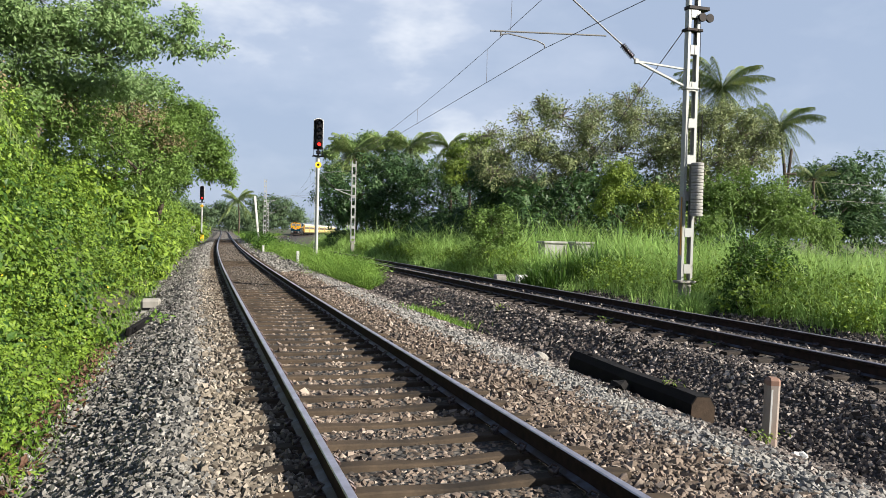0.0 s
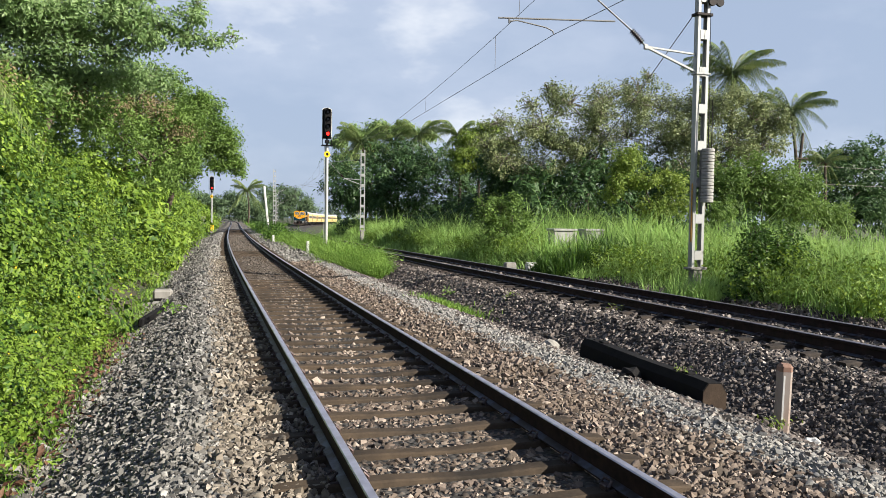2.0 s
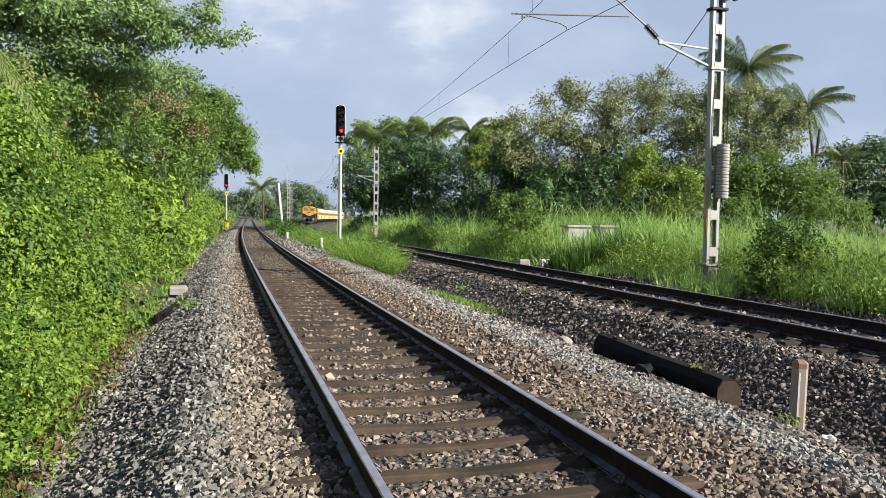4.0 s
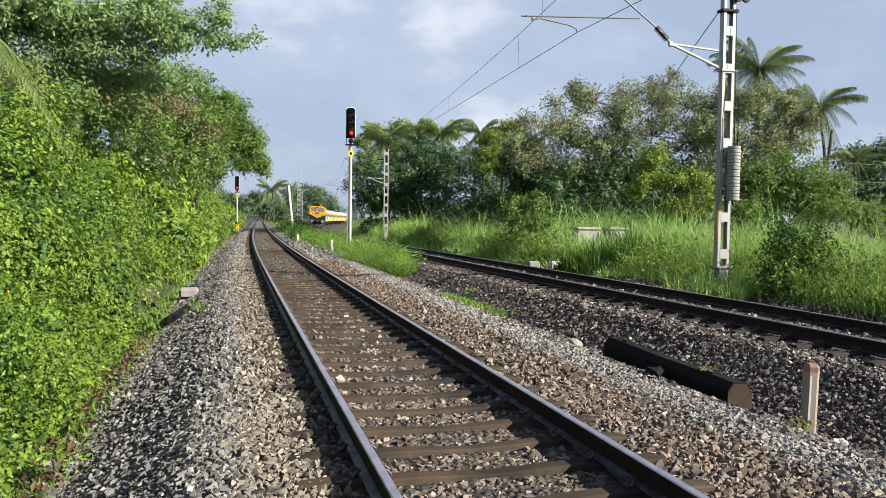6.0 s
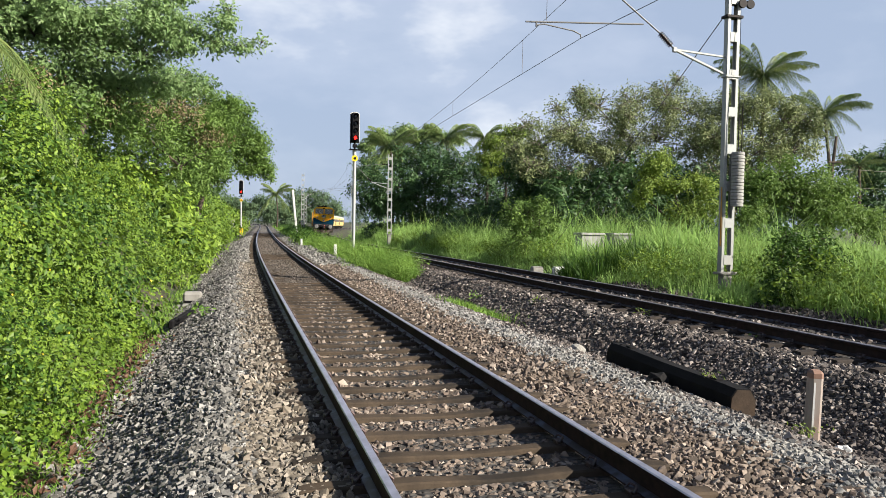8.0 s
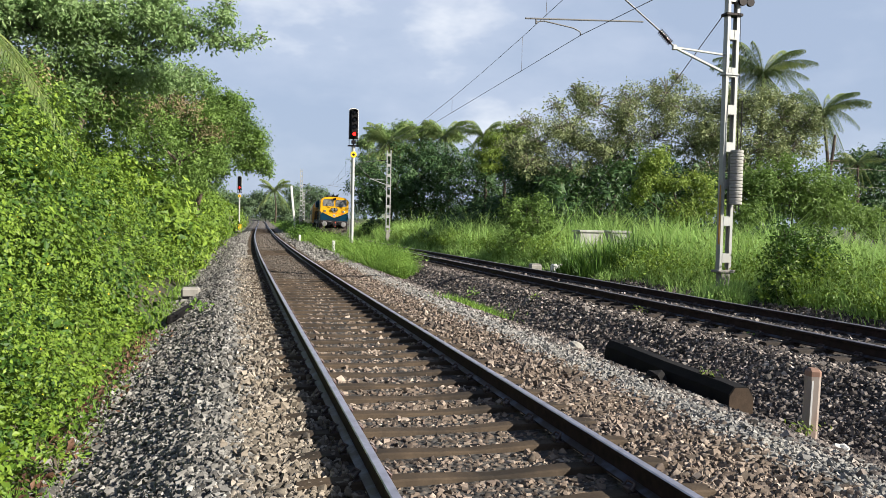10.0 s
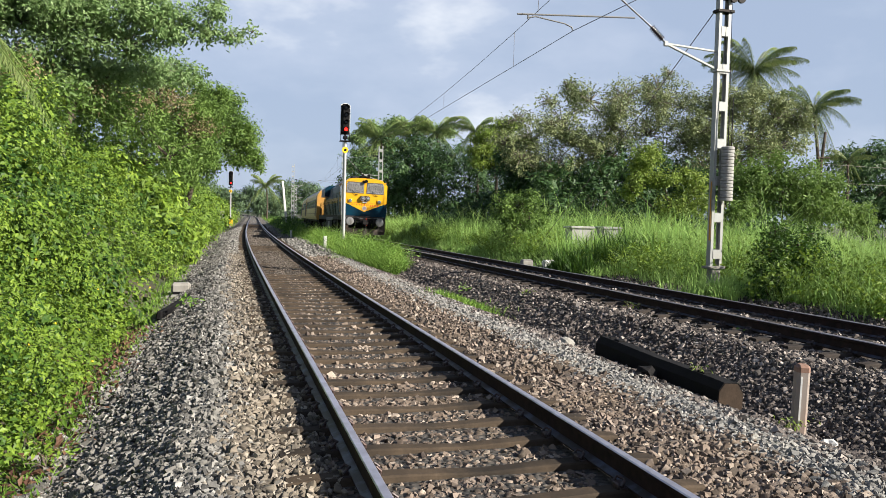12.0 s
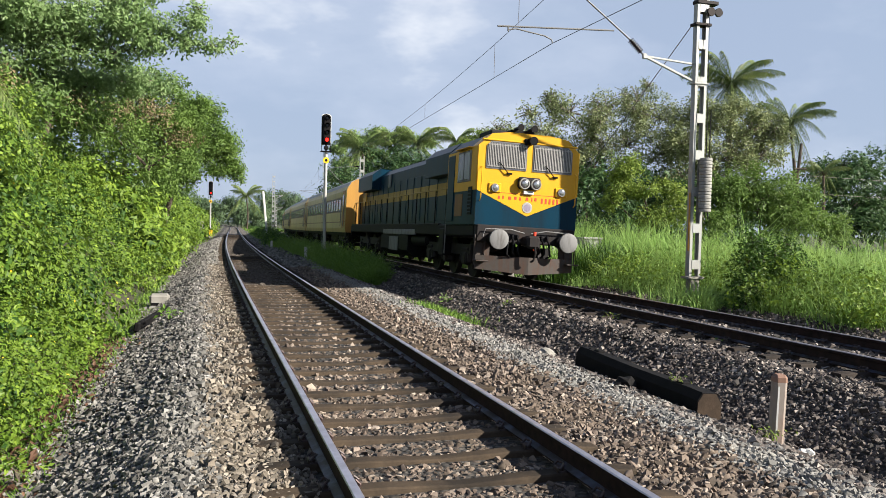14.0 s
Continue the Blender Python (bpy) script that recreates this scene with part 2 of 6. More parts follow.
M_BARK = sleeper_mat("bark", (0.045, 0.035, 0.028), (0.13, 0.105, 0.08))
M_TWIG = sleeper_mat("pale_bark", (0.13, 0.11, 0.085), (0.26, 0.23, 0.18))

M_GALV = paint("galvanised_steel", (0.31, 0.32, 0.31), 0.5, (0.22, 0.19, 0.15), 0.5, 0.25, 2)
M_TUBE = paint("weathered_tube", (0.15, 0.15, 0.15), 0.55, (0.08, 0.07, 0.06), 0.5, 0.2)
M_STEEL_DARK = paint("dark_steel", (0.022, 0.021, 0.022), 0.6, (0.05, 0.03, 0.02), 0.5, 0.2)
M_WEIGHT = paint("cast_weight", (0.27, 0.265, 0.25), 0.75, (0.18, 0.16, 0.13), 0.7, 0.0, 5)
M_INSUL = paint("brown_porcelain", (0.025, 0.014, 0.012), 0.2, (0.03, 0.02, 0.02), 0.2)
M_WIRE = paint("wire", (0.10, 0.09, 0.085), 0.5, (0.06, 0.05, 0.05), 0.3, 0.5)
M_ALU = paint("aluminium_paint", (0.40, 0.40, 0.40), 0.45, (0.25, 0.22, 0.18), 0.4, 0.3)
M_BLACK = paint("black_paint", (0.006, 0.006, 0.007), 0.6, (0.014, 0.012, 0.011), 0.4)
M_WHITE = paint("white_paint", (0.55, 0.55, 0.53), 0.6, (0.30, 0.27, 0.22), 0.5)
M_SIGYEL = paint("yellow_enamel", (0.75, 0.48, 0.02), 0.4, (0.2, 0.13, 0.04), 0.3)
M_CONC = paint("weathered_concrete", (0.24, 0.23, 0.21), 0.9, (0.12, 0.11, 0.09), 0.8, 0.0, 5)
M_POST = paint("stained_concrete", (0.25, 0.215, 0.19), 0.85, (0.22, 0.12, 0.08), 0.7, 0.0, 9)
M_RUSTCAP = paint("red_oxide", (0.19, 0.11, 0.08), 0.8, (0.24, 0.17, 0.14), 0.7, 0.0, 12)


def glow(name, c, strength):
    n = Nodes(name, 0.3)
    n.color(c)
    n.b.inputs["Emission Color"].default_value = (*c, 1)
    n.b.inputs["Emission Strength"].default_value = strength
    return n.mat


M_RED = glow("lit_red_lens", (1.0, 0.012, 0.008), 2.6)
M_LENS = paint("dark_lens", (0.015, 0.015, 0.018), 0.12, (0.02, 0.02, 0.02), 0.1)

M_LYEL = paint("loco_yellow", (0.60, 0.31, 0.006), 0.4, (0.33, 0.19, 0.02), 0.4, 0.0, 1.5)
M_LBLUE = paint("loco_blue", (0.003, 0.027, 0.050), 0.38, (0.010, 0.009, 0.008), 0.7, 0.0, 2)
for dull in (M_BLACK, M_STEEL_DARK):
    dull.node_tree.nodes["Principled BSDF"].inputs["Specular IOR Level"].default_value = 0.1
M_LBLUE.node_tree.nodes["Principled BSDF"].inputs["Specular IOR Level"].default_value = 0.08
M_LSTRIPE = paint("loco_stripe", (0.40, 0.25, 0.04), 0.55, (0.10, 0.07, 0.04), 0.8, 0.0, 2)
M_EMBLEM = paint("emblem_violet", (0.20, 0.17, 0.24), 0.6, (0.35, 0.30, 0.3), 0.6, 0.0, 12)
M_HATCH = paint("brown_primer", (0.20, 0.11, 0.04), 0.6, (0.10, 0.07, 0.04), 0.6)
M_LGREY = paint("buffer_grey", (0.17, 0.17, 0.17), 0.6, (0.05, 0.04, 0.036), 0.9, 0.0, 6)
M_PLOW = paint("plough_grey", (0.050, 0.043, 0.039), 0.8, (0.062, 0.025, 0.012), 1.0, 0.0, 7.0)
M_LRED = paint("red_lettering", (0.55, 0.045, 0.02), 0.5, (0.4, 0.1, 0.03), 0.3)
M_LROOF = paint("loco_roof", (0.012, 0.013, 0.015), 0.8, (0.05, 0.04, 0.03), 0.6)
M_TAN = paint("coach_cream", (0.52, 0.40, 0.15), 0.45, (0.20, 0.15, 0.08), 0.5, 0.0, 1.2)
M_BAND = paint("coach_brown_band", (0.20, 0.10, 0.035), 0.5, (0.10, 0.06, 0.03), 0.5, 0.0, 1.5)
M_CROOF = paint("coach_roof", (0.36, 0.36, 0.35), 0.6, (0.15, 0.14, 0.12), 0.7, 0.0, 1.5)
M_ORANGE = paint("coach_end_orange", (0.42, 0.22, 0.05), 0.5, (0.22, 0.12, 0.05), 0.6, 0.0, 2)
# Grey base colour stands in for sky reflected in the panes.
nn = Nodes("window_glass", 0.12)
nn.b.inputs["Specular IOR Level"].default_value = 0.5
nn.color((0.085, 0.088, 0.09))
M_GLASS = nn.mat
nn = Nodes("headlamp_lens", 0.15, 0.8)
nn.color((0.40, 0.41, 0.42))
M_LAMP = nn.mat
M_BARS = paint("window_bar", (0.31, 0.305, 0.295), 0.5, (0.3, 0.27, 0.22), 0.4)


# ---------------------------------------------------------------- mesh tools
class Shape:
    """Vertices and faces gathered from shaped primitives."""

    def __init__(self):
        self.v, self.f = [], []

    def add(self, verts, faces, m=None):
        o = len(self.v)
        self.v += [tuple(m @ Vector(p)) if m else tuple(p) for p in verts]
        self.f += [tuple(o + i for i in f) for f in faces]
        return self

    def box(self, c, s, b=0.0, m=None):
        """A block with its edges chamfered by b."""
        hx, hy, hz = (a / 2 for a in s)
        b = min(b, hx * 0.9, hy * 0.9, hz * 0.9)
        bm = bmesh.new()
        bmesh.ops.create_cube(bm, size=1.0)
        for v in bm.verts:
            v.co = Vector((v.co.x * 2 * hx, v.co.y * 2 * hy, v.co.z * 2 * hz))
        if b > 0:
            bmesh.ops.bevel(bm, geom=list(bm.edges), offset=b, segments=1, affect="EDGES")
        bm.verts.index_update()
        t = (m or Matrix.Identity(4)) @ Matrix.Translation(c)
        self.add([v.co for v in bm.verts], [[v.index for v in f.verts] for f in bm.faces], t)
        bm.free()
        return self

    def tube(self, path, radii, n=8, cap=True):
        """A round tube along points; radii is one number or one for each point."""
        path = [Vector(p) for p in path]
        if not isinstance(radii, (list, tuple)):
            radii = [radii] * len(path)
        verts, faces, side = [], [], None
        for i, p in enumerate(path):
            d = (path[min(i + 1, len(path) - 1)] - path[max(i - 1, 0)]).normalized()
            if side is None:
                side = d.orthogonal().normalized()
            side = (side - d * side.dot(d)).normalized()
            other = d.cross(side)
            for k in range(n):
                a = 2 * math.pi * k / n
                verts.append(p + (side * math.cos(a) + other * math.sin(a)) * radii[i])
        for i in range(len(path) - 1):
            for k in range(n):
                k2 = (k + 1) % n
                faces.append((i * n + k, i * n + k2, (i + 1) * n + k2, (i + 1) * n + k))
        if cap:
            faces.append(tuple(range(n))[::-1])
            faces.append(tuple((len(path) - 1) * n + k for k in range(n)))
        return self.add(verts, faces)

    def prism(self, outline, y0, y1, m=None):
        """A flat outline of (x, z) drawn out along y."""
        k = len(outline)
        verts = [(x, y0, z) for x, z in outline] + [(x, y1, z) for x, z in outline]
        faces = [tuple(range(k))[::-1], tuple(range(k, 2 * k))]
        faces += [(i, (i + 1) % k, k + (i + 1) % k, k + i) for i in range(k)]
        return self.add(verts, faces, m)


def obj(name, shape, mat, smooth=False):
    me = bpy.data.meshes.new(name)
    me.from_pydata(shape.v, [], shape.f)
    bm = bmesh.new()
    bm.from_mesh(me)
    bmesh.ops.recalc_face_normals(bm, faces=bm.faces)
    bm.to_mesh(me)
    bm.free()
    if smooth:
        me.shade_smooth()
        me.set_sharp_from_angle(angle=radians(40))
    me.materials.append(mat)
    return new(name, me)


def part(name, shape, mat, parent, label="", smooth=False):
    ob = obj(name, shape, mat, smooth)
    ob.parent = parent
    return tagged(ob, label)


def empty(name, m=None):
    ob = new(name)
    ob.empty_display_size = 0.2
    if m:
        ob.matrix_basis = m
    return ob


def arrays_mesh(name, verts, faces, mat):
    """A mesh from arrays: verts (n, 3), faces (k, 3 or 4)."""
    me = bpy.data.meshes.new(name)
    verts = np.ascontiguousarray(verts, dtype=np.float32)
    faces = np.ascontiguousarray(faces, dtype=np.int32)
    k, w = faces.shape
    me.vertices.add(len(verts))
    me.vertices.foreach_set("co", verts.ravel())
    me.loops.add(k * w)
    me.loops.foreach_set("vertex_index", faces.ravel())
    me.polygons.add(k)
    me.polygons.foreach_set("loop_start", np.arange(0, k * w, w, dtype=np.int32))
    me.update(calc_edges=True)
    me.shade_flat()
    me.materials.append(mat)
    return me


# ---------------------------------------------------------------- plan
GAUGE = 1.745
KNOTS_V = (-30.0, 0.0, 20.0, 38.0, 66.0, 118.0, 206.0, 290.0, 380.0, 480.0)
KNOTS_U = (0.95, 0.92, 0.88, 0.96, 1.42, 2.85, 5.6, 7.6, 4.0, -9.0)


def smooth_knots(v):
    """A soft curve through the knots (averaged linear steps)."""
    w = 6.0 + 0.08 * np.abs(v)
    return sum(np.interp(v + w * k, KNOTS_V, KNOTS_U) for k in (-1.0, -0.5, 0.0, 0.5, 1.0)) / 5


def left_rail(v):
    """Across-place of the near track's first rail."""
    return smooth_knots(np.asarray(v, dtype=float))


def far_rail(v):
    """Across-place of the far track's first rail."""
    v = np.asarray(v, dtype=float)
    return 7.3925 - 0.01382 * v + 0.00041 * v * v


Z2N, Z2F = 0.2405, 0.1745
CANT = (Z2N - Z2F) / GAUGE


def fall(v):
    """How far the far track drops away in the distance."""
    v = np.asarray(v, dtype=float)
    return sum(np.interp(v + w, (0, 20, 42, 72, 150, 240, 500), (0, 0, 0.15, 0.33, 0.56, 0.8, 1.4)) for w in (-12, -6, 0, 6, 12)) / 5


Z2 = (Z2N + Z2F) / 2


def ground_height(u, v):
    """The lie of the land: bank, near ballast, dip, far ballast, field."""
    d1 = u - (left_rail(v) + GAUGE / 2)
    d2 = u - (far_rail(v) + GAUGE / 2)
    f1 = np.interp(d1, (-60, -14, -8.0, -5.4, -4.4, -3.65, -3.2, -2.62, -2.1, -1.9, -1.45, 1.45, 1.9, 2.45, 2.8, 3.5, 4.2),
                   (5.0, 4.5, 2.6, 0.6, -0.5, -0.86, -0.86, -0.56, -0.27, -0.215, -0.225, -0.225, -0.2, -0.14, -0.17, -0.42, -0.45))
    f2 = np.interp(d2, (-3.2, -2.7, -2.3, -1.75, -1.4, 1.4, 1.8, 2.9, 4.5, 9, 30, 80),
                   (-0.45, -0.42, -0.25, -0.0, 0.01, -0.02, -0.06, -0.28, -0.05, 0.1, 0.0, 0.2))
    f2 = f2 - fall(v)
    both = np.where(d2 > -2.7, np.maximum(f2, np.where(d1 < 3.5, f1, -9)), f1)
    return np.where(d1 < 2.45, f1, both)


def sheet(name, us, vs, lift, mat, follow=None):
    """A sheet on the land over a grid; follow shifts the columns along a track."""
    u, v = np.meshgrid(us, vs)
    if follow is not None:
        u = u + follow(v)
    z = ground_height(u, v) + lift
    verts = np.stack([u, v, z], -1).reshape(-1, 3)
    a, b = len(vs), len(us)
    i = (np.arange(a - 1)[:, None] * b + np.arange(b - 1)).ravel()
    faces = np.stack([i, i + 1, i + b + 1, i + b], -1)
    me = arrays_mesh(name, verts, faces, mat)
    me.shade_smooth()
    return tagged(new(name, me), kind="structure")


us = np.unique(np.concatenate([np.linspace(-3000, -60, 12), np.linspace(-60, -10, 20), np.arange(-10, 18, 0.35), np.linspace(18, 90, 40), np.linspace(90, 3000, 14)]))
vs = np.unique(np.concatenate([np.linspace(-400, -20, 10), np.arange(-20, 40, 0.8), np.arange(40, 120, 2.5), np.arange(120, 500, 12), np.linspace(500, 4000, 18)]))
tagged(sheet("ground", us, vs, -0.05, M_SOIL), "brown soil with patches of low green weeds", "ground")
vs_b = np.unique(np.concatenate([np.arange(-12, 40, 0.4), np.arange(40, 120, 2.0), np.arange(120, 460, 8)]))
tagged(sheet("ballast_bed_distant", np.linspace(-3.62, 3.55, 40) + GAUGE / 2, vs_b[vs_b > 35.9], 0.0, M_BED_DISTANT_LIT, left_rail), "grey stone bed of the near track farther on", "ballast")
tagged(sheet("ballast_bed_near", np.linspace(-3.62, 3.55, 40) + GAUGE / 2, vs_b[vs_b < 36.3], 0.0, M_BED_NEAR_SHADED, left_rail), "grey crushed stone bed under the near track", "ballast")
tagged(sheet("ballast_bed_far", np.linspace(-2.68, 2.95, 32) + GAUGE / 2, vs_b, 0.012, M_BED_FAR, far_rail), "dark crushed stone bed under the far track", "ballast")

# ---------------------------------------------------------------- loose stones
def chip_shapes(cuts, count, seed):
    """Blunt crushed stones: skewed blocks with some of their corners broken off."""
    rng = np.random.default_rng(seed)
    corners = np.array([(x, y, z) for x in (-1, 1) for y in (-1, 1) for z in (-1, 1)], dtype=float)
    made = []
    for _ in range(count):
        block = corners * 0.71 + rng.uniform(-0.24, 0.24, (8, 3))
        order = rng.permutation(8)
        points = []
        for j, i in enumerate(order):
            if j >= cuts:
                points.append(block[i])
            elif cuts == 1:
                continue
            else:
                for axis in range(3):
                    mate = corners[i].copy()
                    mate[axis] *= -1
                    k = int(np.argmin(np.sum((corners - mate) ** 2, axis=1)))
                    points.append(block[i] + (block[k] - block[i]) * rng.uniform(0.22, 0.48))
        bm = bmesh.new()
        for p in points:
            bm.verts.new(p)
        made_hull = bmesh.ops.convex_hull(bm, input=list(bm.verts))
        loose = [g for g in made_hull["geom_interior"] + made_hull["geom_unused"] if isinstance(g, bmesh.types.BMVert)]
        bmesh.ops.delete(bm, geom=loose, context="VERTS")
        bmesh.ops.triangulate(bm, faces=list(bm.faces))
        bmesh.ops.recalc_face_normals(bm, faces=list(bm.faces))
        bm.verts.index_update()
        made.append((np.array([v.co[:] for v in bm.verts]), np.array([[v.index for v in f.verts] for f in bm.faces])))
        bm.free()
    return made


CHIPS = chip_shapes(2, 16, 3)
LUMPS = chip_shapes(1, 12, 4)


def turns(n, rng):
    """n random rotation matrices."""
    q = rng.normal(size=(n, 4))
    q /= np.linalg.norm(q, axis=1)[:, None]
    w, x, y, z = q.T
    return np.stack([1 - 2 * (y * y + z * z), 2 * (x * y - w * z), 2 * (x * z + w * y),
                     2 * (x * y + w * z), 1 - 2 * (x * x + z * z), 2 * (y * z - w * x),
                     2 * (x * z - w * y), 2 * (y * z + w * x), 1 - 2 * (x * x + y * y)], -1).reshape(n, 3, 3)


def stones(name, label, follow, d0, d1, v0, v1, count, size, mat, fine, seed, skip=None, sink=0.0):
    """Loose stones strewn over a stretch of the bed beside a track's centre line."""
    rng = np.random.default_rng(seed)
    v = v0 + (v1 - v0) * rng.random(count) ** (1.0 if v1 - v0 < 7 else 1.7)
    d = rng.uniform(d0, d1, count) + rng.normal(scale=0.07, size=count)
    if skip is not None:
        keep = skip(d, v, rng)
        v, d = v[keep], d[keep]
    n = len(v)
    u = follow(v) + GAUGE / 2 + d
    s = size * rng.lognormal(0, 0.2, n)
    z = ground_height(u, v) + s * rng.uniform(-0.15, 0.45, n) - sink
    spin = turns(n, rng)
    scale = s[:, None] * np.stack([rng.uniform(0.85, 1.3, n), rng.uniform(0.7, 1.05, n), rng.uniform(0.45, 0.85, n)], -1)
    at = np.stack([u, v, z], -1)
    shapes = CHIPS if fine else LUMPS
    kind = rng.integers(len(shapes), size=n)
    verts, faces, start = [], [], 0
    for j, (base_v, base_f) in enumerate(shapes):
        pick = kind == j
        m, k = int(pick.sum()), len(base_v)
        w = (base_v[None] + rng.uniform(-0.05, 0.05, (m, k, 3))) * scale[pick][:, None, :]
        w = np.einsum("nij,nkj->nki", spin[pick], w) + at[pick][:, None, :]
        verts.append(w.reshape(-1, 3))
        faces.append((base_f[None] + (start + np.arange(m) * k)[:, None, None]).reshape(-1, 3))
        start += m * k
    verts, faces = np.concatenate(verts), np.concatenate(faces)
    me = arrays_mesh(name, verts, faces, mat)
    if fine:
        me.shade_smooth()
        me.set_sharp_from_angle(angle=radians(62))
    return tagged(new(name, me), label, "ballast", kind="stuff")


PITCH = 0.6
SLEEPER_V0 = 2.14


def between_sleepers(d, v, rng):
    """Keeps stones off the sleepers' tops and off the rails."""
    phase = np.abs((v - SLEEPER_V0 + PITCH / 2) % PITCH - PITCH / 2)
    on_sleeper = (phase < 0.115) & (np.abs(d) < 1.36)
    on_rail = np.abs(np.abs(d) - GAUGE / 2) < 0.10
    return ~(on_rail | (on_sleeper & (rng.random(len(v)) > 0.05)))


for lo, hi, count, size, fine in ((2.2, 7.0, 11000, 0.027, True), (7.0, 23.5, 10000, 0.033, False)):
    stones("crib_ballast", "brown dusty crushed stones between the sleepers", left_rail, -1.36, 1.36, lo, hi, count, size, M_STONE_BROWN, fine, 11 + int(lo), between_sleepers, 0.02)
# Brown stones between the near rails from 22.6 m on.
stones("oily_ballast", "brown stones filling the track farther on", left_rail, -0.8, 0.8, 22.6, 29.5, 2600, 0.034, M_STONE_FILL, False, 17, None, 0.0)
stones("oily_ballast", "brown stones filling the track farther on", left_rail, -0.8, 0.8, 29.0, 36.0, 2000, 0.038, M_STONE_FILL, False, 18, None, 0.0)
stones("oily_ballast", "brown stones filling the track farther on", left_rail, -0.8, 0.8, 42.0, 80.0, 3000, 0.06, M_STONE_FILL, False, 19, None, 0.0)
for lo, hi, count, size, fine in ((2.0, 7.0, 12500, 0.027, True), (7.0, 36.0, 14000, 0.034, False)):
    stones("shoulder_ballast", "pale grey crushed stones on the sloping shoulder", left_rail, -3.4, -1.62, lo, hi, count, size, M_STONE_GREY, fine, 21 + int(lo))
    stones("edge_ballast", "dusty brown crushed stones beside the sleeper ends", left_rail, -1.74, -1.06, lo, hi, count // 4, size * 0.9, M_STONE_TAN, fine, 25 + int(lo), sink=-0.018)
for lo, hi, count, size, fine in ((2.8, 7.5, 5600, 0.028, True), (7.5, 34.0, 6600, 0.032, False)):
    stones("edge_ballast", "dusty brown crushed stones beside the sleeper ends", left_rail, 1.36, 2.25, lo, hi, count, size, M_STONE_BROWN, fine, 31 + int(lo))
    stones("ridge_ballast", "whitish dusty crushed stones heaped in a ridge", left_rail, 2.15, 2.8, lo, hi, int(count * 1.25), size * 0.85, M_STONE_PALE, fine, 35 + int(lo))
    stones("dip_ballast", "grey crushed stones falling into the dip", left_rail, 2.6, 3.5, lo, hi, count, size, M_STONE_DARK, fine, 38 + int(lo))
for lo, hi, count, size, fine in ((3.0, 9.0, 12000, 0.028, True), (9.0, 36.0, 15500, 0.034, False)):
    stones("far_ballast", "dark brown crushed stones on the far embankment", far_rail, -3.25, -0.98, lo, hi, count, size, M_STONE_DARK, fine, 41 + int(lo))
stones("far_ballast", "dark brown crushed stones on the far embankment", far_rail, 2.7, 3.9, 6.0, 30.0, 4200, 0.034, M_STONE_DARK, False, 47)
stones("far_crib_ballast", "dark crushed stones between the far rails", far_rail, -1.0, 3.0, 6.0, 36.0, 11000, 0.037, M_STONE_DARK, False, 51, between_sleepers)
stones("far_shoulder_ballast", "grey crushed stones along the distant shoulders", left_rail, -3.3, -1.4, 34.0, 90.0, 3500, 0.07, M_STONE_GREY, False, 61)
stones("far_shoulder_ballast", "grey crushed stones along the distant shoulders", left_rail, 1.4, 2.9, 32.0, 90.0, 3200, 0.07, M_STONE_GREY, False, 62)


# ---------------------------------------------------------------- tracks
RAIL_OUTLINE = ((-0.075, -0.172), (0.075, -0.172), (0.075, -0.160), (0.012, -0.140), (0.010, -0.048), (0.0335, -0.036), (0.0335, -0.010),
                (0.026, -0.002), (-0.026, -0.002), (-0.0335, -0.010), (-0.0335, -0.036), (-0.010, -0.048), (-0.012, -0.140), (-0.075, -0.160))


def sweep(outline, us_, vs_, zs_, closed=True):
    """An outline of (across, up) carried along a track."""
    k, n = len(outline), len(vs_)
    o = np.array(outline)
    slope = np.gradient(us_, vs_)
    th = np.arctan(slope)
    verts = np.zeros((n, k, 3))
    verts[:, :, 0] = us_[:, None] + np.cos(th)[:, None] * o[None, :, 0]
    verts[:, :, 1] = vs_[:, None] - np.sin(th)[:, None] * o[None, :, 0]
    verts[:, :, 2] = np.broadcast_to(zs_, us_.shape)[:, None] + o[None, :, 1]
    i = np.arange(n - 1)[:, None] * k
    j = np.arange(k if closed else k - 1)
    faces = np.stack([i + j, i + (j + 1) % k, i + k + (j + 1) % k, i + k + j], -1).reshape(-1, 4)
    return verts.reshape(-1, 3), faces


def sleeper_shape():
    """A concrete sleeper with sloping sides, dished towards its middle."""
    s = Shape()
    xs = (-1.375, -1.2, -0.55, 0.0, 0.55, 1.2, 1.375)
    top = (0.0, 0.012, 0.006, -0.018, 0.006, 0.012, 0.0)
    half = (0.075, 0.078, 0.072, 0.062, 0.072, 0.078, 0.075)
    verts, faces = [], []
    for x, z, h in zip(xs, top, half):
        verts += [(x, -h - 0.045, -0.21), (x, -h, z - 0.012), (x, -h + 0.012, z), (x, h - 0.012, z), (x, h, z - 0.012), (x, h + 0.045, -0.21)]
    for i in range(len(xs) - 1):
        for k in range(5):
            a = i * 6 + k
            faces.append((a, a + 1, a + 7, a + 6))
    faces += [(0, 1, 2, 3, 4, 5), tuple(36 + k for k in range(6))]
    return s.add(verts, faces)


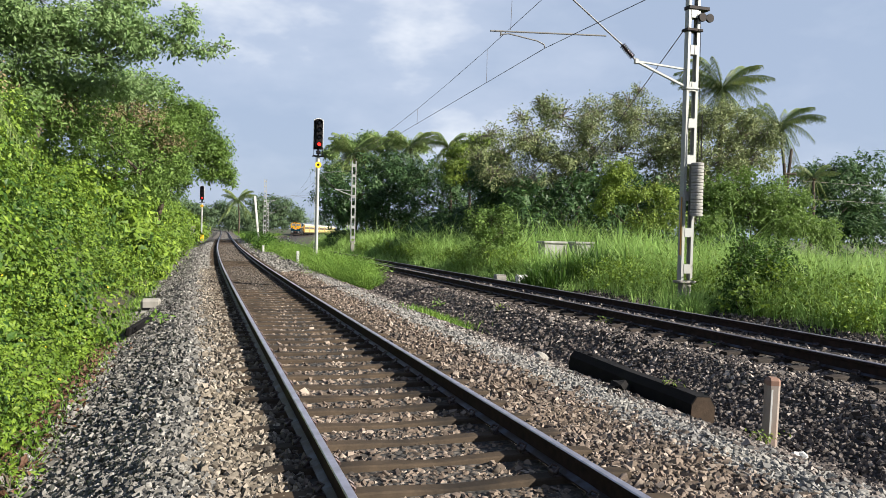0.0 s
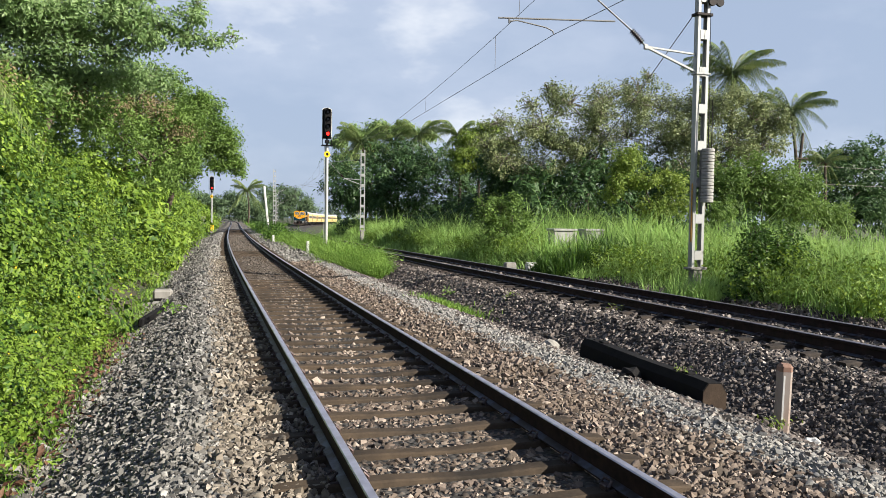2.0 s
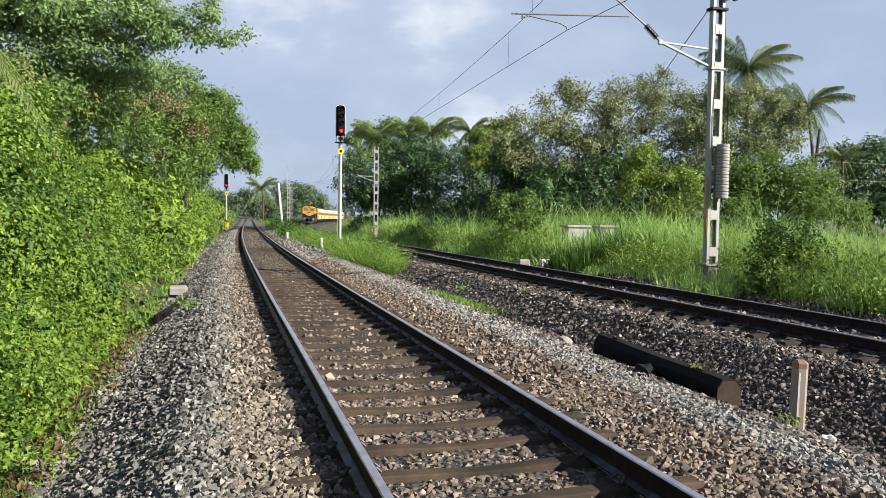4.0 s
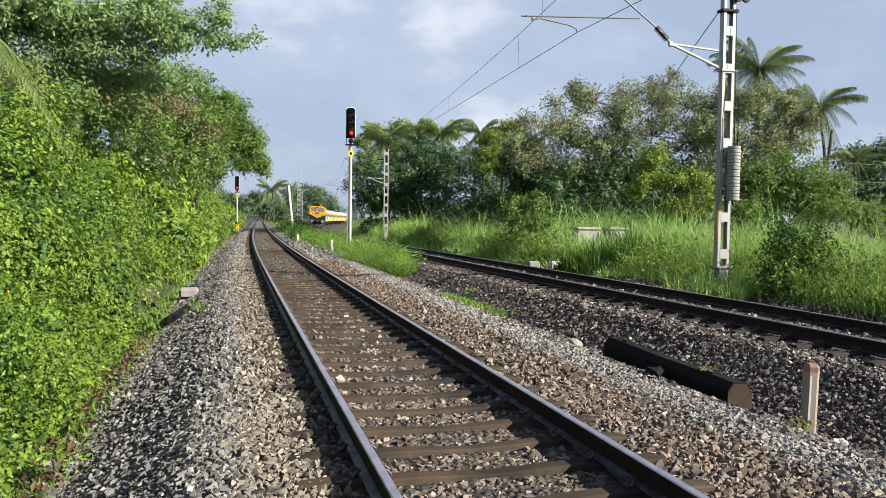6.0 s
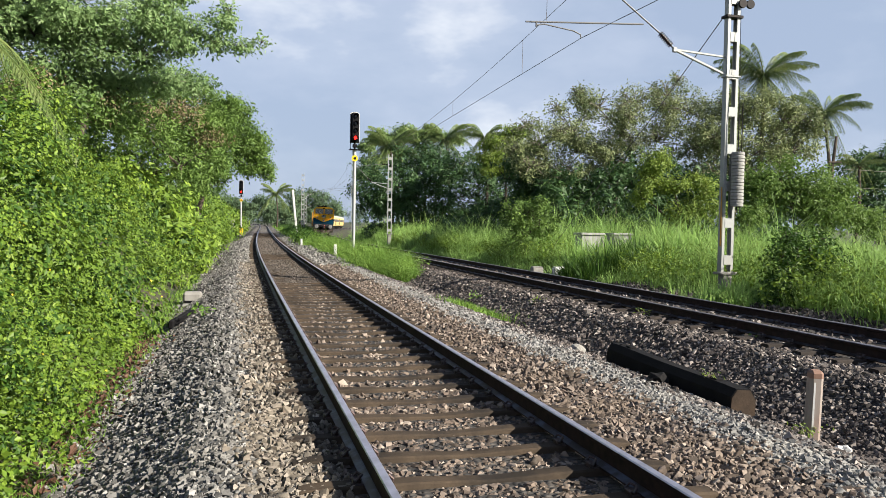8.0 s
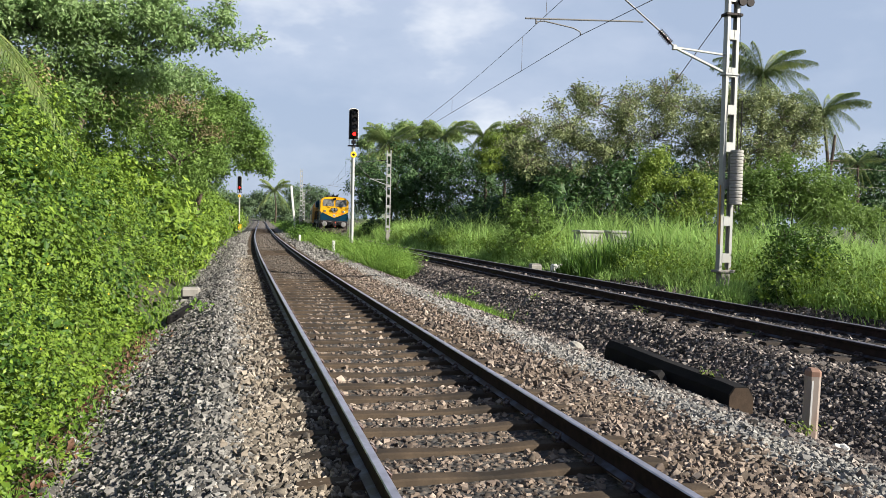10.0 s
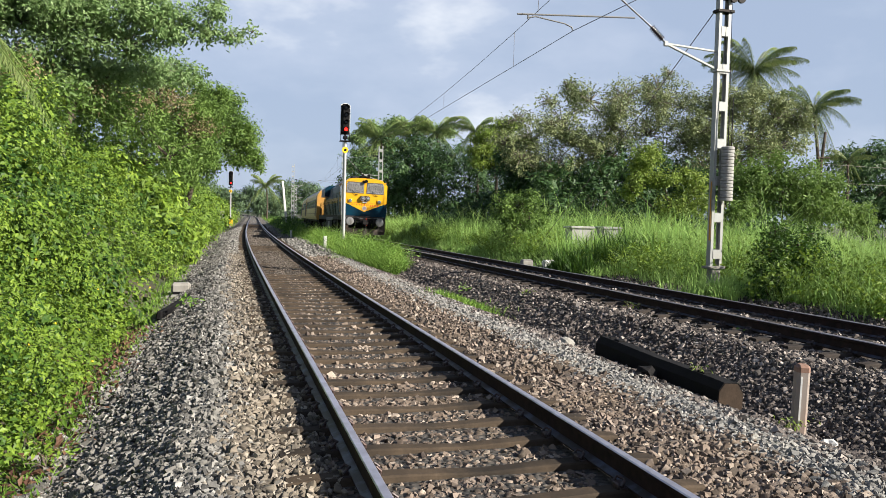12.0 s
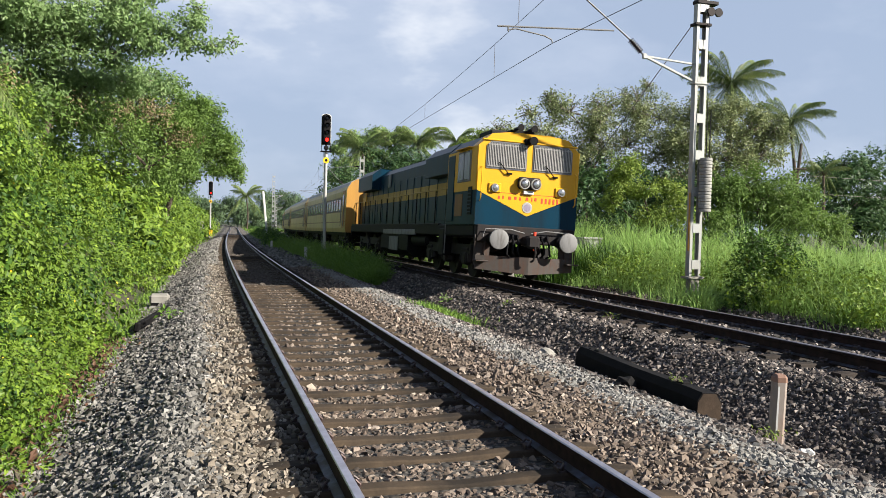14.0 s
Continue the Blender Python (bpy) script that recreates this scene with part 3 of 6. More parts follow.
def clip_shape():
    """A sprung fastening: a shoulder and a bent bar over the rail foot."""
    s = Shape()
    s.box((0, 0, 0.004), (0.26, 0.12, 0.016), 0.004)
    for side in (-1, 1):
        s.box((side * 0.115, 0, 0.018), (0.055, 0.085, 0.04), 0.008)
        s.tube([(side * 0.13, -0.06, 0.03), (side * 0.10, -0.05, 0.06), (side * 0.075, 0.0, 0.055), (side * 0.10, 0.05, 0.06), (side * 0.14, 0.045, 0.03)], 0.010, 6)
    return s


def railway_track(name, label, follow, v0, v1, z0, cant, mats, clips_to, drop):
    top_mat, sleeper_material = mats
    track = tagged(empty(name), label, "track")
    vv = np.unique(np.concatenate([np.arange(v0, 60, 1.0), np.arange(60, v1, 4.0)]))
    for k in (0, 1):
        u = follow(vv) + k * GAUGE
        z = z0 + (0.5 - k) * cant * GAUGE - drop(vv)
        rail = new("rail", arrays_mesh("rail", *sweep(RAIL_OUTLINE, u, vv, z), M_RAIL))
        rail.parent = track
        tagged(rail, "rusty steel rail with a polished top")
        for sg in (-1, 1):
            foot = new("rail_foot", arrays_mesh("rail_foot", *sweep(((sg * 0.076, -0.1575), (sg * 0.016, -0.1375)), u, vv, z, False), M_FOOT_SHEEN))
            foot.parent = rail
            tagged(foot, "top of the rail's foot with bluish sky sheen in its colour")
        crown = new("running_surface", arrays_mesh("running_surface", *sweep(((-0.033, -0.008), (-0.026, 0.0), (0.026, 0.0), (0.033, -0.008)), u, vv, z, False), top_mat))
        crown.parent = rail
        tagged(crown, "worn bright running surface")
    sl = obj("sleeper", sleeper_shape(), sleeper_material)
    sl.parent = track
    cl = obj("rail_clip", clip_shape(), M_CLIP)
    cl.parent = sl
    first, v = True, SLEEPER_V0 - PITCH * 15
    while v < min(v1, 110):
        if v > v0:
            slope = float(follow(v + 0.5) - follow(v - 0.5))
            m = Matrix.Translation((float(follow(v)) + GAUGE / 2, v, z0 - float(drop(v)) - 0.184)) @ pose(0, 0, 0, 0, math.degrees(math.atan(cant)), -math.degrees(math.atan(slope)))
            ob = sl if first else new("sleeper", sl.data)
            ob.parent, ob.matrix_basis = track, m
            if v < clips_to:
                for x in (-GAUGE / 2, GAUGE / 2):
                    c = cl if first and x < 0 else new("rail_clip", cl.data)
                    c.parent, c.matrix_basis = ob, pose(x, 0, 0.008)
            first = False
        v += PITCH
    return track


railway_track("railway_track", "broad-gauge near track on concrete sleepers with polished rails", left_rail, -8, 470, 0.0, 0.0, (M_RAIL_TOP, M_SLEEPER), 32, lambda v: 0.0 * np.asarray(v, dtype=float))
railway_track("railway_track", "broad-gauge far track with dark rusty rails on a curve", far_rail, -8, 470, Z2, CANT, (M_RAIL_WORN, M_SLEEPER_DARK), 30, fall)


# ---------------------------------------------------------------- plants
def leaf_mesh(name, at, facing, size, mat, rng, slim=0.5, fold=0.25):
    """One folded leaf at each place, turned roughly to its facing."""
    n = len(at)
    f = facing + rng.normal(scale=0.55, size=(n, 3))
    f /= np.linalg.norm(f, axis=1)[:, None] + 1e-9
    d = rng.normal(size=(n, 3)) + np.array((0, 0, -0.35))
    d -= f * np.sum(d * f, axis=1)[:, None]
    d /= np.linalg.norm(d, axis=1)[:, None] + 1e-9
    w = np.cross(f, d)
    s = (size * rng.uniform(0.6, 1.35, n))[:, None]
    tip = at + d * s
    mid = at + d * s * 0.45
    left = mid + w * s * slim * 0.5 + f * s * fold * 0.4
    right = mid - w * s * slim * 0.5 + f * s * fold * 0.4
    if size >= 0.24:
        verts = np.stack([at + (left - mid) * 0.9, tip, at + (right - mid) * 0.9], 1).reshape(-1, 3)
        return arrays_mesh(name, verts, np.arange(n * 3).reshape(n, 3), mat)
    verts = np.stack([at, left, tip, right], 1).reshape(-1, 3)
    faces = np.arange(n * 4).reshape(n, 4)
    tri = np.concatenate([faces[:, [0, 1, 2]], faces[:, [0, 2, 3]]])
    return arrays_mesh(name, verts, tri, mat)


def crown_points(clumps, count, rng, hollow=0.45, ragged=0.35, squash=0.78):
    """Places on the ragged outer parts of a crown's clumps."""
    c = np.array(clumps)
    share = c[:, 3] ** 2
    idx = rng.choice(len(c), count, p=share / share.sum())
    d = rng.normal(size=(count, 3))
    d /= np.linalg.norm(d, axis=1)[:, None]
    r = hollow + (1 - hollow) * rng.random(count) ** 0.6
    r *= 1 + ragged * (np.sin(d[:, 0] * 5 + idx * 1.7) * np.cos(d[:, 1] * 6 + idx) * np.sin(d[:, 2] * 5 + idx * 0.6))
    return c[idx, :3] + d * (c[idx, 3] * r)[:, None] * np.array((1.08, 1.2, squash)), d


def sprays(at, d, rng, each, reach):
    """Turns each place into a short twig of leaves."""
    n = len(at)
    way = d + rng.normal(scale=0.6, size=(n, 3))
    way /= np.linalg.norm(way, axis=1)[:, None]
    k = np.linspace(0, 1, each)
    pts = at[:, None, :] + way[:, None, :] * (k * reach)[None, :, None] + rng.normal(scale=reach * 0.22, size=(n, each, 3))
    return pts.reshape(-1, 3), np.repeat(d, each, axis=0)


def tufts(clumps, each, rng, small=0.42, flat=0.75):
    """Breaks every clump of a crown into smaller tufts on its outer side."""
    c = np.array(clumps, dtype=float)
    d = rng.normal(size=(len(c), each, 3))
    d /= np.linalg.norm(d, axis=2)[..., None]
    d[..., 2] = d[..., 2] * flat + 0.1
    r = c[:, None, 3] * rng.uniform(0.55, 0.95, (len(c), each))
    place = c[:, None, :3] + d * r[..., None]
    size = c[:, None, 3] * small * rng.uniform(0.6, 1.25, (len(c), each))
    return np.concatenate([place, size[..., None]], -1).reshape(-1, 4)


def crown(name, clumps, twigs, size, mat, parent, seed, each=6, reach=0.45, slim=0.5, hollow=0.45, label="", squash=0.78):
    rng = np.random.default_rng(seed)
    p, d = crown_points(tufts(clumps, 9, rng, flat=min(0.75, squash)), int(twigs * 0.88), rng, hollow, 0.35, squash)
    q, e = crown_points(clumps, twigs - int(twigs * 0.88), rng, hollow * 0.5, 0.35, squash)
    p, d = sprays(np.concatenate([p, q]), np.concatenate([d, e]), rng, each, reach * 0.7)
    ob = new(name, leaf_mesh(name, p, d + np.array((0, 0, 0.5)), size, mat, rng, slim))
    ob.parent = parent
    return tagged(ob, label)


def limbs(base, clumps, r0, seed, twigs=9, stout=0.009):
    """A tapered trunk whose limbs reach from clump to clump, with side twigs."""
    rng = random.Random(seed)
    s = Shape()
    base = Vector(base)
    c = [Vector(x[:3]) for x in clumps]
    top = sum(c, Vector()) / len(c)
    low = min(p.z for p in c)
    fork = Vector((base.x * 0.75 + top.x * 0.25, base.y * 0.75 + top.y * 0.25, max(base.z + (low - base.z) * 0.85, base.z + (top.z - base.z) * 0.35)))
    s.tube([base, base.lerp(fork, 0.5) + Vector((rng.uniform(-0.2, 0.2), 0, 0)), fork], [r0, r0 * 0.8, r0 * 0.66], 8)
    joined = [(fork, r0 * 0.62)]
    for p, x in sorted(zip(c, clumps), key=lambda q: (q[0] - fork).length):
        start, r = min(joined, key=lambda q: (q[0] - p).length + 0.25 * (q[0] - fork).length)
        mid = start.lerp(p, 0.5) + Vector((rng.uniform(-0.25, 0.25), rng.uniform(-0.25, 0.25), rng.uniform(0.0, 0.3)))
        thin = r * 0.62
        s.tube([start, mid, p], [r * 0.75, (r * 0.75 + thin) / 2, thin], 6)
        joined.append((p, max(thin, r0 * 0.06)))
        for _ in range(twigs):
            q = p + Vector((rng.uniform(-1, 1), rng.uniform(-1, 1), rng.uniform(-0.5, 0.8))) * x[3] * 0.95
            bend = p.lerp(q, 0.55) + Vector((0, 0, 0.12 * x[3]))
            s.tube([p, bend, q], [max(thin * 0.5, stout * 1.4), max(thin * 0.3, stout), stout * 0.6], 4)
    return s


def tree(name, label, base, clumps, twigs, size, mat, seed, r0=0.18, bark=None, each=6, reach=0.45, slim=0.5, hollow=0.45, category="tree", squash=0.78):
    t = tagged(empty(name), label, category)
    base = (base[0], base[1], float(ground_height(np.array(base[0]), np.array(base[1]))) - 0.1)
    part("trunk", limbs(base, clumps, r0, seed, 30 if bark else 9, 0.022 if bark else 0.009), bark or M_BARK, t, smooth=True)
    crown("crown", clumps, twigs, size, mat, t, seed, each, reach, slim, hollow, squash=squash)
    return t


def palm(label, foot, head, length, fronds, seed, mat=None, r0=0.16):
    """A coconut palm: ringed leaning trunk, arching fronds of many leaflets."""
    rng = random.Random(seed)
    t = tagged(empty("palm_tree"), label, "palm tree", "coconut palms")
    foot = Vector((foot[0], foot[1], float(ground_height(np.array(foot[0]), np.array(foot[1]))) - 0.1))
    head = Vector(head)
    s = Shape()
    pts, rad = [], []
    for i in range(15):
        k = i / 14
        p = foot.lerp(head, k)
        p.x += math.sin(k * math.pi) * 0.04 * (head - foot).length
        pts.append(p)
        rad.append(r0 * (1.15 - 0.45 * k) * (1.06 if i % 2 else 0.97))
    s.tube(pts, rad, 8)
    part("trunk", s, M_BARK, t, smooth=True)
    nuts = Shape()
    for i in range(7):
        a = i * 0.9
        c = head + Vector((math.cos(a) * 0.28, math.sin(a) * 0.28, -0.25 - 0.1 * (i % 2)))
        nuts.tube([c + Vector((0, 0, 0.14)), c + Vector((0, 0, 0.06)), c, c - Vector((0, 0, 0.1)), c - Vector((0, 0, 0.15))], [0.03, 0.1, 0.13, 0.09, 0.02], 7)
    part("coconut_bunch", nuts, M_DRY, t, "brown coconuts under the fronds", smooth=True)
    for i in range(fronds):
        a = i * 2.39996 + rng.uniform(-0.2, 0.2)
        lift = -0.6 + 2.1 * ((i * 0.7549) % 1.0)
        ln = length * rng.uniform(0.8, 1.1)
        out = Vector((math.cos(a), math.sin(a), 0))
        ribs, steps = [], 13
        for k in range(steps):
            q = k / (steps - 1)
            ribs.append(head + out * ln * (q * math.cos(lift * 0.75)) + Vector((0, 0, ln * (math.sin(lift) * q * 1.0 - (0.46 + 0.16 * (lift < 0.2)) * q ** 2.2))))
        sh = Shape()
        sh.tube(ribs, [0.045 * (1 - 0.85 * k / (steps - 1)) for k in range(steps)], 4)
        verts, faces = [], []
        for k in range(steps - 1):
            for sub in (0.0, 0.17, 0.33, 0.5, 0.67, 0.83):
                p = ribs[k].lerp(ribs[k + 1], sub)
                along = (ribs[k + 1] - ribs[k]).normalized()
                side = along.cross(Vector((0, 0, 1))).normalized()
                q = (k + sub) / (steps - 1)
                reach = ln * 0.115 * (0.35 + 1.1 * math.sin(math.pi * min(q * 0.92 + 0.08, 1)) ** 0.7)
                for sg in (-1, 1):
                    tip = p + (side * sg * 0.52 + along * 0.45 + Vector((0, 0, -0.55 - rng.uniform(0, 0.75)))) * reach
                    wv = along * 0.0115 * (ln / 3)
                    o = len(verts)
                    verts += [p - wv, p + wv, p.lerp(tip, 0.55) + wv * 1.1 + Vector((0, 0, reach * 0.06)), tip, p.lerp(tip, 0.55) - wv * 1.1 + Vector((0, 0, reach * 0.06))]
                    faces += [(o, o + 1, o + 2, o + 4), (o + 4, o + 2, o + 3)]
        sh.add(verts, faces)
        part("frond", sh, mat or M_PALM, t)
    return t


# the overgrown bank beside the near track: a leafy face that leans back
def bank_points(count, v0, v1, rng):
    v = v0 + (v1 - v0) * rng.random(count) ** 1.6
    k = rng.random(count) ** 1.05
    foot = left_rail(v) - 2.78 + 0.25 * np.sin(v * 0.9) + 0.15 * np.sin(v * 2.3)
    lump = 0.6 * np.sin(v * 1.15 + k * 5) * np.sin(k * 7 + v * 0.45) + 0.28 * np.sin(v * 2.9 + k * 9) * np.cos(k * 13 - v) + 0.14 * np.sin(v * 6.1 + k * 21)
    high = 4.6 + 0.5 * np.sin(v * 0.35)
    u = foot - 0.15 - 3.4 * k ** 1.25 + lump * (0.35 + 0.65 * np.minimum(k * 4, 1)) - rng.random(count) ** 2 * 0.5
    z = -0.85 + high * k ** 0.9 + lump * 0.35
    d = np.stack([0.75 + 0 * v, -0.25 + 0 * v, 0.6 + 0 * v], -1)
    return np.stack([u, v, z], -1), d


rng = np.random.default_rng(5)
for v0, v1, clumps_n, twigs, size, each, reach, rad in ((3.0, 15, 340, 21000, 0.056, 7, 0.20, 0.50), (13, 40, 330, 13000, 0.112, 7, 0.32, 0.72), (36, 110, 300, 8000, 0.27, 7, 0.7, 1.15), (100, 200, 130, 2400, 0.5, 6, 1.2, 1.7)):
    c, _ = bank_points(clumps_n, v0, v1, rng)
    c = np.concatenate([c, (rad * rng.uniform(0.55, 1.25, clumps_n))[:, None]], axis=1)
    c[:, 0] -= c[:, 3] * 0.75
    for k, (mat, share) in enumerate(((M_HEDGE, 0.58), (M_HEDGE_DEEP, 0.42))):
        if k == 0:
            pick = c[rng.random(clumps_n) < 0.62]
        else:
            # Set back and darker: shade inside the hedge is put into the leaf colour.
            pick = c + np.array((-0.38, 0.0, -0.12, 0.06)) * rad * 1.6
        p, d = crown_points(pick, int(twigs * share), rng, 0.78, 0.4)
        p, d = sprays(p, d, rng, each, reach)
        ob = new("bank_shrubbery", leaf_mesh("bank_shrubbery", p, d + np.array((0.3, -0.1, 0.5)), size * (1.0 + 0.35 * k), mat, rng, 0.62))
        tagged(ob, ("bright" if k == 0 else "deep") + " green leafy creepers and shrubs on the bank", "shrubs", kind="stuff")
p, d = bank_points(150, 4, 24, rng)
ob = new("yellow_flowers", leaf_mesh("yellow_flowers", p + d * 0.12, d, 0.045, M_SIGYEL, rng, 0.9))
tagged(ob, "small yellow flowers and leaves among the creepers", "flowers", kind="stuff")
p, d = bank_points(900, 3.5, 26, rng)
ob = new("yellowing_leaves", leaf_mesh("yellowing_leaves", p + d * 0.08, d, 0.075, M_YELLOW, rng, 0.6))
tagged(ob, "yellowing leaves scattered over the creepers", "leaves", kind="stuff")
# low creepers that cover the soil of the bank's foot
n = 16000
v = 3.0 + 15 * rng.random(n) ** 1.3
u = left_rail(v) - 2.78 - 2.4 * rng.random(n) ** 1.2
p = np.stack([u, v, ground_height(u, v) + 0.02 + 0.22 * rng.random(n)], -1)
ob = new("bank_creeper", leaf_mesh("bank_creeper", p, np.tile((0.3, -0.2, 0.9), (n, 1)), 0.085, M_HEDGE, rng, 0.7))
tagged(ob, "low green creepers covering the foot of the bank", "creepers", kind="stuff")
# fallen leaves along the toe of the bank
n = 1300
v = rng.uniform(3.2, 17, n)
u = left_rail(v) - 2.64 + rng.normal(scale=0.2, size=n)
p = np.stack([u, v, ground_height(u, v) + rng.uniform(0.02, 0.07, n)], -1)
ob = new("fallen_leaves", leaf_mesh("fallen_leaves", p, np.tile((0, 0, 1.0), (n, 1)), 0.085, M_DRY, rng, 0.6))
tagged(ob, "dry reddish-brown leaves lying at the foot of the bank", "leaves", kind="stuff")

T1 = ((-7.0, 30, 8.0, 1.6), (-5.7, 30, 8.5, 1.4), (-4.4, 30, 8.4, 1.3), (-3.1, 30, 8.8, 1.1), (-1.9, 30, 8.6, 0.8), (-0.9, 30, 8.2, 0.5), (0.1, 30, 8.1, 0.36), (0.8, 30, 8.3, 0.22),
      (-0.6, 30, 9.0, 0.45), (-2.1, 30, 7.9, 0.6), (-3.5, 30, 7.5, 0.7), (-5.0, 30, 7.2, 0.9), (-6.5, 30, 6.9, 1.0), (-7.7, 30, 8.8, 1.4), (-8.1, 30, 10.3, 1.8), (-6.3, 30, 10.5, 1.8),
      (-4.4, 30, 10.5, 1.5), (-2.7, 30, 10.0, 0.9), (-0.4, 30, 9.4, 0.3),
      (-4.5, 32, 6.6, 1.0), (-3.2, 33, 7.0, 0.9), (-2.1, 35, 7.5, 0.7), (-5.7, 31, 6.1, 1.1), (-7.4, 30, 6.0, 1.2))
tree("rain_tree", "tall tree with feathery green leaves over the bank", (-6.0, 31), T1, 8000, 0.17, M_RAIN, 1, 0.18, each=7, reach=0.5, slim=0.5, hollow=0.5, squash=0.55)
T2 = ((-3.5, 42, 8.5, 1.3), (-2.4, 42, 8.0, 1.2), (-3.8, 42, 6.5, 1.9), (-5.1, 42, 7.0, 1.9), (-2.6, 42, 6.3, 1.5), (-6.2, 42, 7.5, 1.9), (-1.2, 42, 6.3, 1.0),
      (-1.8, 42, 4.8, 1.3), (-4.0, 42, 4.5, 1.6), (-7.5, 42, 6.9, 1.9), (-9.0, 42, 6.5, 1.9), (-2.6, 38, 4.0, 1.2), (-4.0, 36, 5.2, 1.5), (-5.5, 33, 5.6, 1.7), (-7.2, 30, 5.4, 1.8), (-6.0, 26, 4.9, 1.5), (-7.8, 24, 5.2, 1.6))
t2 = tree("roadside_tree", "creeper-covered tree with dense green leaves on the bank", (-4.5, 42), T2, 5600, 0.185, M_TREE, 2, 0.22, each=7, reach=0.55)
crown("creeper", ((-3.0, 41, 6.9, 1.3), (-4.6, 40, 6.4, 1.0), (-1.5, 41.5, 5.9, 0.9), (-5.2, 31.5, 5.9, 0.9), (-6.6, 28.5, 6.0, 0.8)), 900, 0.13, M_CREEPER, t2, 21, 6, 0.5, 0.5, 0.7, "dry pinkish-brown creeper in seed")
T3 = ((-1.4, 60, 10.0, 1.3), (-0.2, 60, 9.3, 1.3), (0.7, 60, 8.0, 1.2), (1.3, 60, 6.8, 1.0), (1.7, 60, 5.7, 0.8), (0.7, 60, 5.6, 0.8), (-1.0, 60, 6.7, 1.9),
      (-2.2, 60, 4.5, 1.5), (2.3, 60, 4.9, 0.35), (-2.6, 60, 8.7, 1.8), (-3.0, 60, 5.4, 1.8))
tree("spreading_tree", "dark green tree leaning out over the near track", (-3.2, 61), T3, 5200, 0.22, M_TREE, 3, 0.24, each=7, reach=0.7)

# woods behind the far track
W1 = ((13.9, 82, 5.5, 2.5), (16.4, 82, 5.6, 2.5), (18.9, 82, 6.7, 2.3), (19.0, 82, 4.4, 2.8), (22.1, 82, 6.8, 2.3), (22.8, 82, 4.5, 2.8), (26.0, 82, 6.4, 2.5),
      (26.1, 82, 4.0, 2.5), (29.4, 82, 5.9, 3.2), (13.8, 82, 3.1, 1.8), (15.8, 82, 3.1, 2.2), (29.5, 82, 3.4, 2.6), (20, 83, 1.8, 2.2), (24.5, 83, 1.8, 2.2), (33, 82, 5, 3.2), (17.6, 86, 8.6, 1.9), (20.2, 86, 9.0, 1.9), (22.8, 86, 9.2, 1.9), (25.2, 86, 8.6, 1.8))
tree("dense_tree", "dense dark green trees grown together", (21, 83), W1, 6200, 0.36, M_DARKTREE, 4, 0.3, each=7, reach=0.9, hollow=0.6)
W2 = ((18.7, 102, 13.0, 1.6), (16.8, 102, 11.6, 1.4), (21.8, 102, 13.6, 1.7), (25.0, 102, 13.8, 1.7), (28.2, 102, 13.2, 1.4), (17.3, 102, 9.5, 1.8), (20.4, 102, 11.4, 1.7), (16.5, 102, 7.9, 1.4))
tree("feathery_tree", "tall feathery tree behind the palms", (21, 103), W2, 3000, 0.34, M_FEATHER, 5, 0.26, each=7, reach=0.9, squash=0.45)
W3 = ((25.8, 74, 9.8, 1.7), (27.3, 74, 10.7, 1.4), (24.7, 74, 8.3, 1.3), (28.3, 74, 9.3, 1.4), (25.3, 74, 7.2, 1.3), (28, 74, 7.2, 1.6))
tree("yellow_green_tree", "young tree with yellow-green leaves", (26.5, 75), W3, 2400, 0.30, M_YELLOW, 6, 0.2, each=7, reach=0.7, squash=0.42)
W4 = ((20.7, 46, 7.8, 1.4), (22.6, 46, 9.3, 1.5), (25.1, 46, 9.8, 1.5), (27.6, 46, 10.4, 1.5), (29.3, 46, 9.3, 1.7), (24.3, 46, 7.6, 2.1), (21.5, 46, 6.4, 1.9), (26.8, 46, 7.3, 2.2),
      (18.7, 46, 6.6, 1.4), (17.6, 46, 7.8, 0.9), (21.0, 46, 10.1, 0.6), (28.4, 46, 11.5, 0.5), (19.7, 46, 9.0, 0.7), (28.8, 44.5, 6.8, 1.5), (29.8, 44, 5.2, 1.5), (16.4, 45, 6.2, 0.9), (17.4, 44.5, 5.2, 1.0), (19.0, 44, 7.4, 0.9), (30.6, 45, 8.0, 1.2), (23.8, 44, 8.6, 1.1), (26.5, 44, 9.2, 1.1), (23.5, 46, 5.7, 1.7), (20.3, 46, 4.9, 1.7))
tree("sparse_tree", "wide tree with sparse olive leaves and pale branches", (24.5, 47), W4, 6000, 0.17, M_OLIVE, 7, 0.26, M_TWIG, each=6, reach=0.55, hollow=0.2)
W5 = ((30.2, 44, 7.3, 2.0), (32.7, 44, 9.2, 1.7), (35.3, 44, 8.6, 1.7), (37.1, 44, 8.5, 1.1), (33.6, 44, 6.9, 1.8), (30.9, 44, 9.5, 1.3), (35.8, 44, 6.8, 1.5), (31.9, 44, 5.5, 1.4))
tree("sparse_tree", "thin-leaved olive tree with a bare forked trunk", (32, 45), W5, 3000, 0.22, M_OLIVE, 8, 0.22, M_TWIG, each=6, reach=0.55, hollow=0.2)
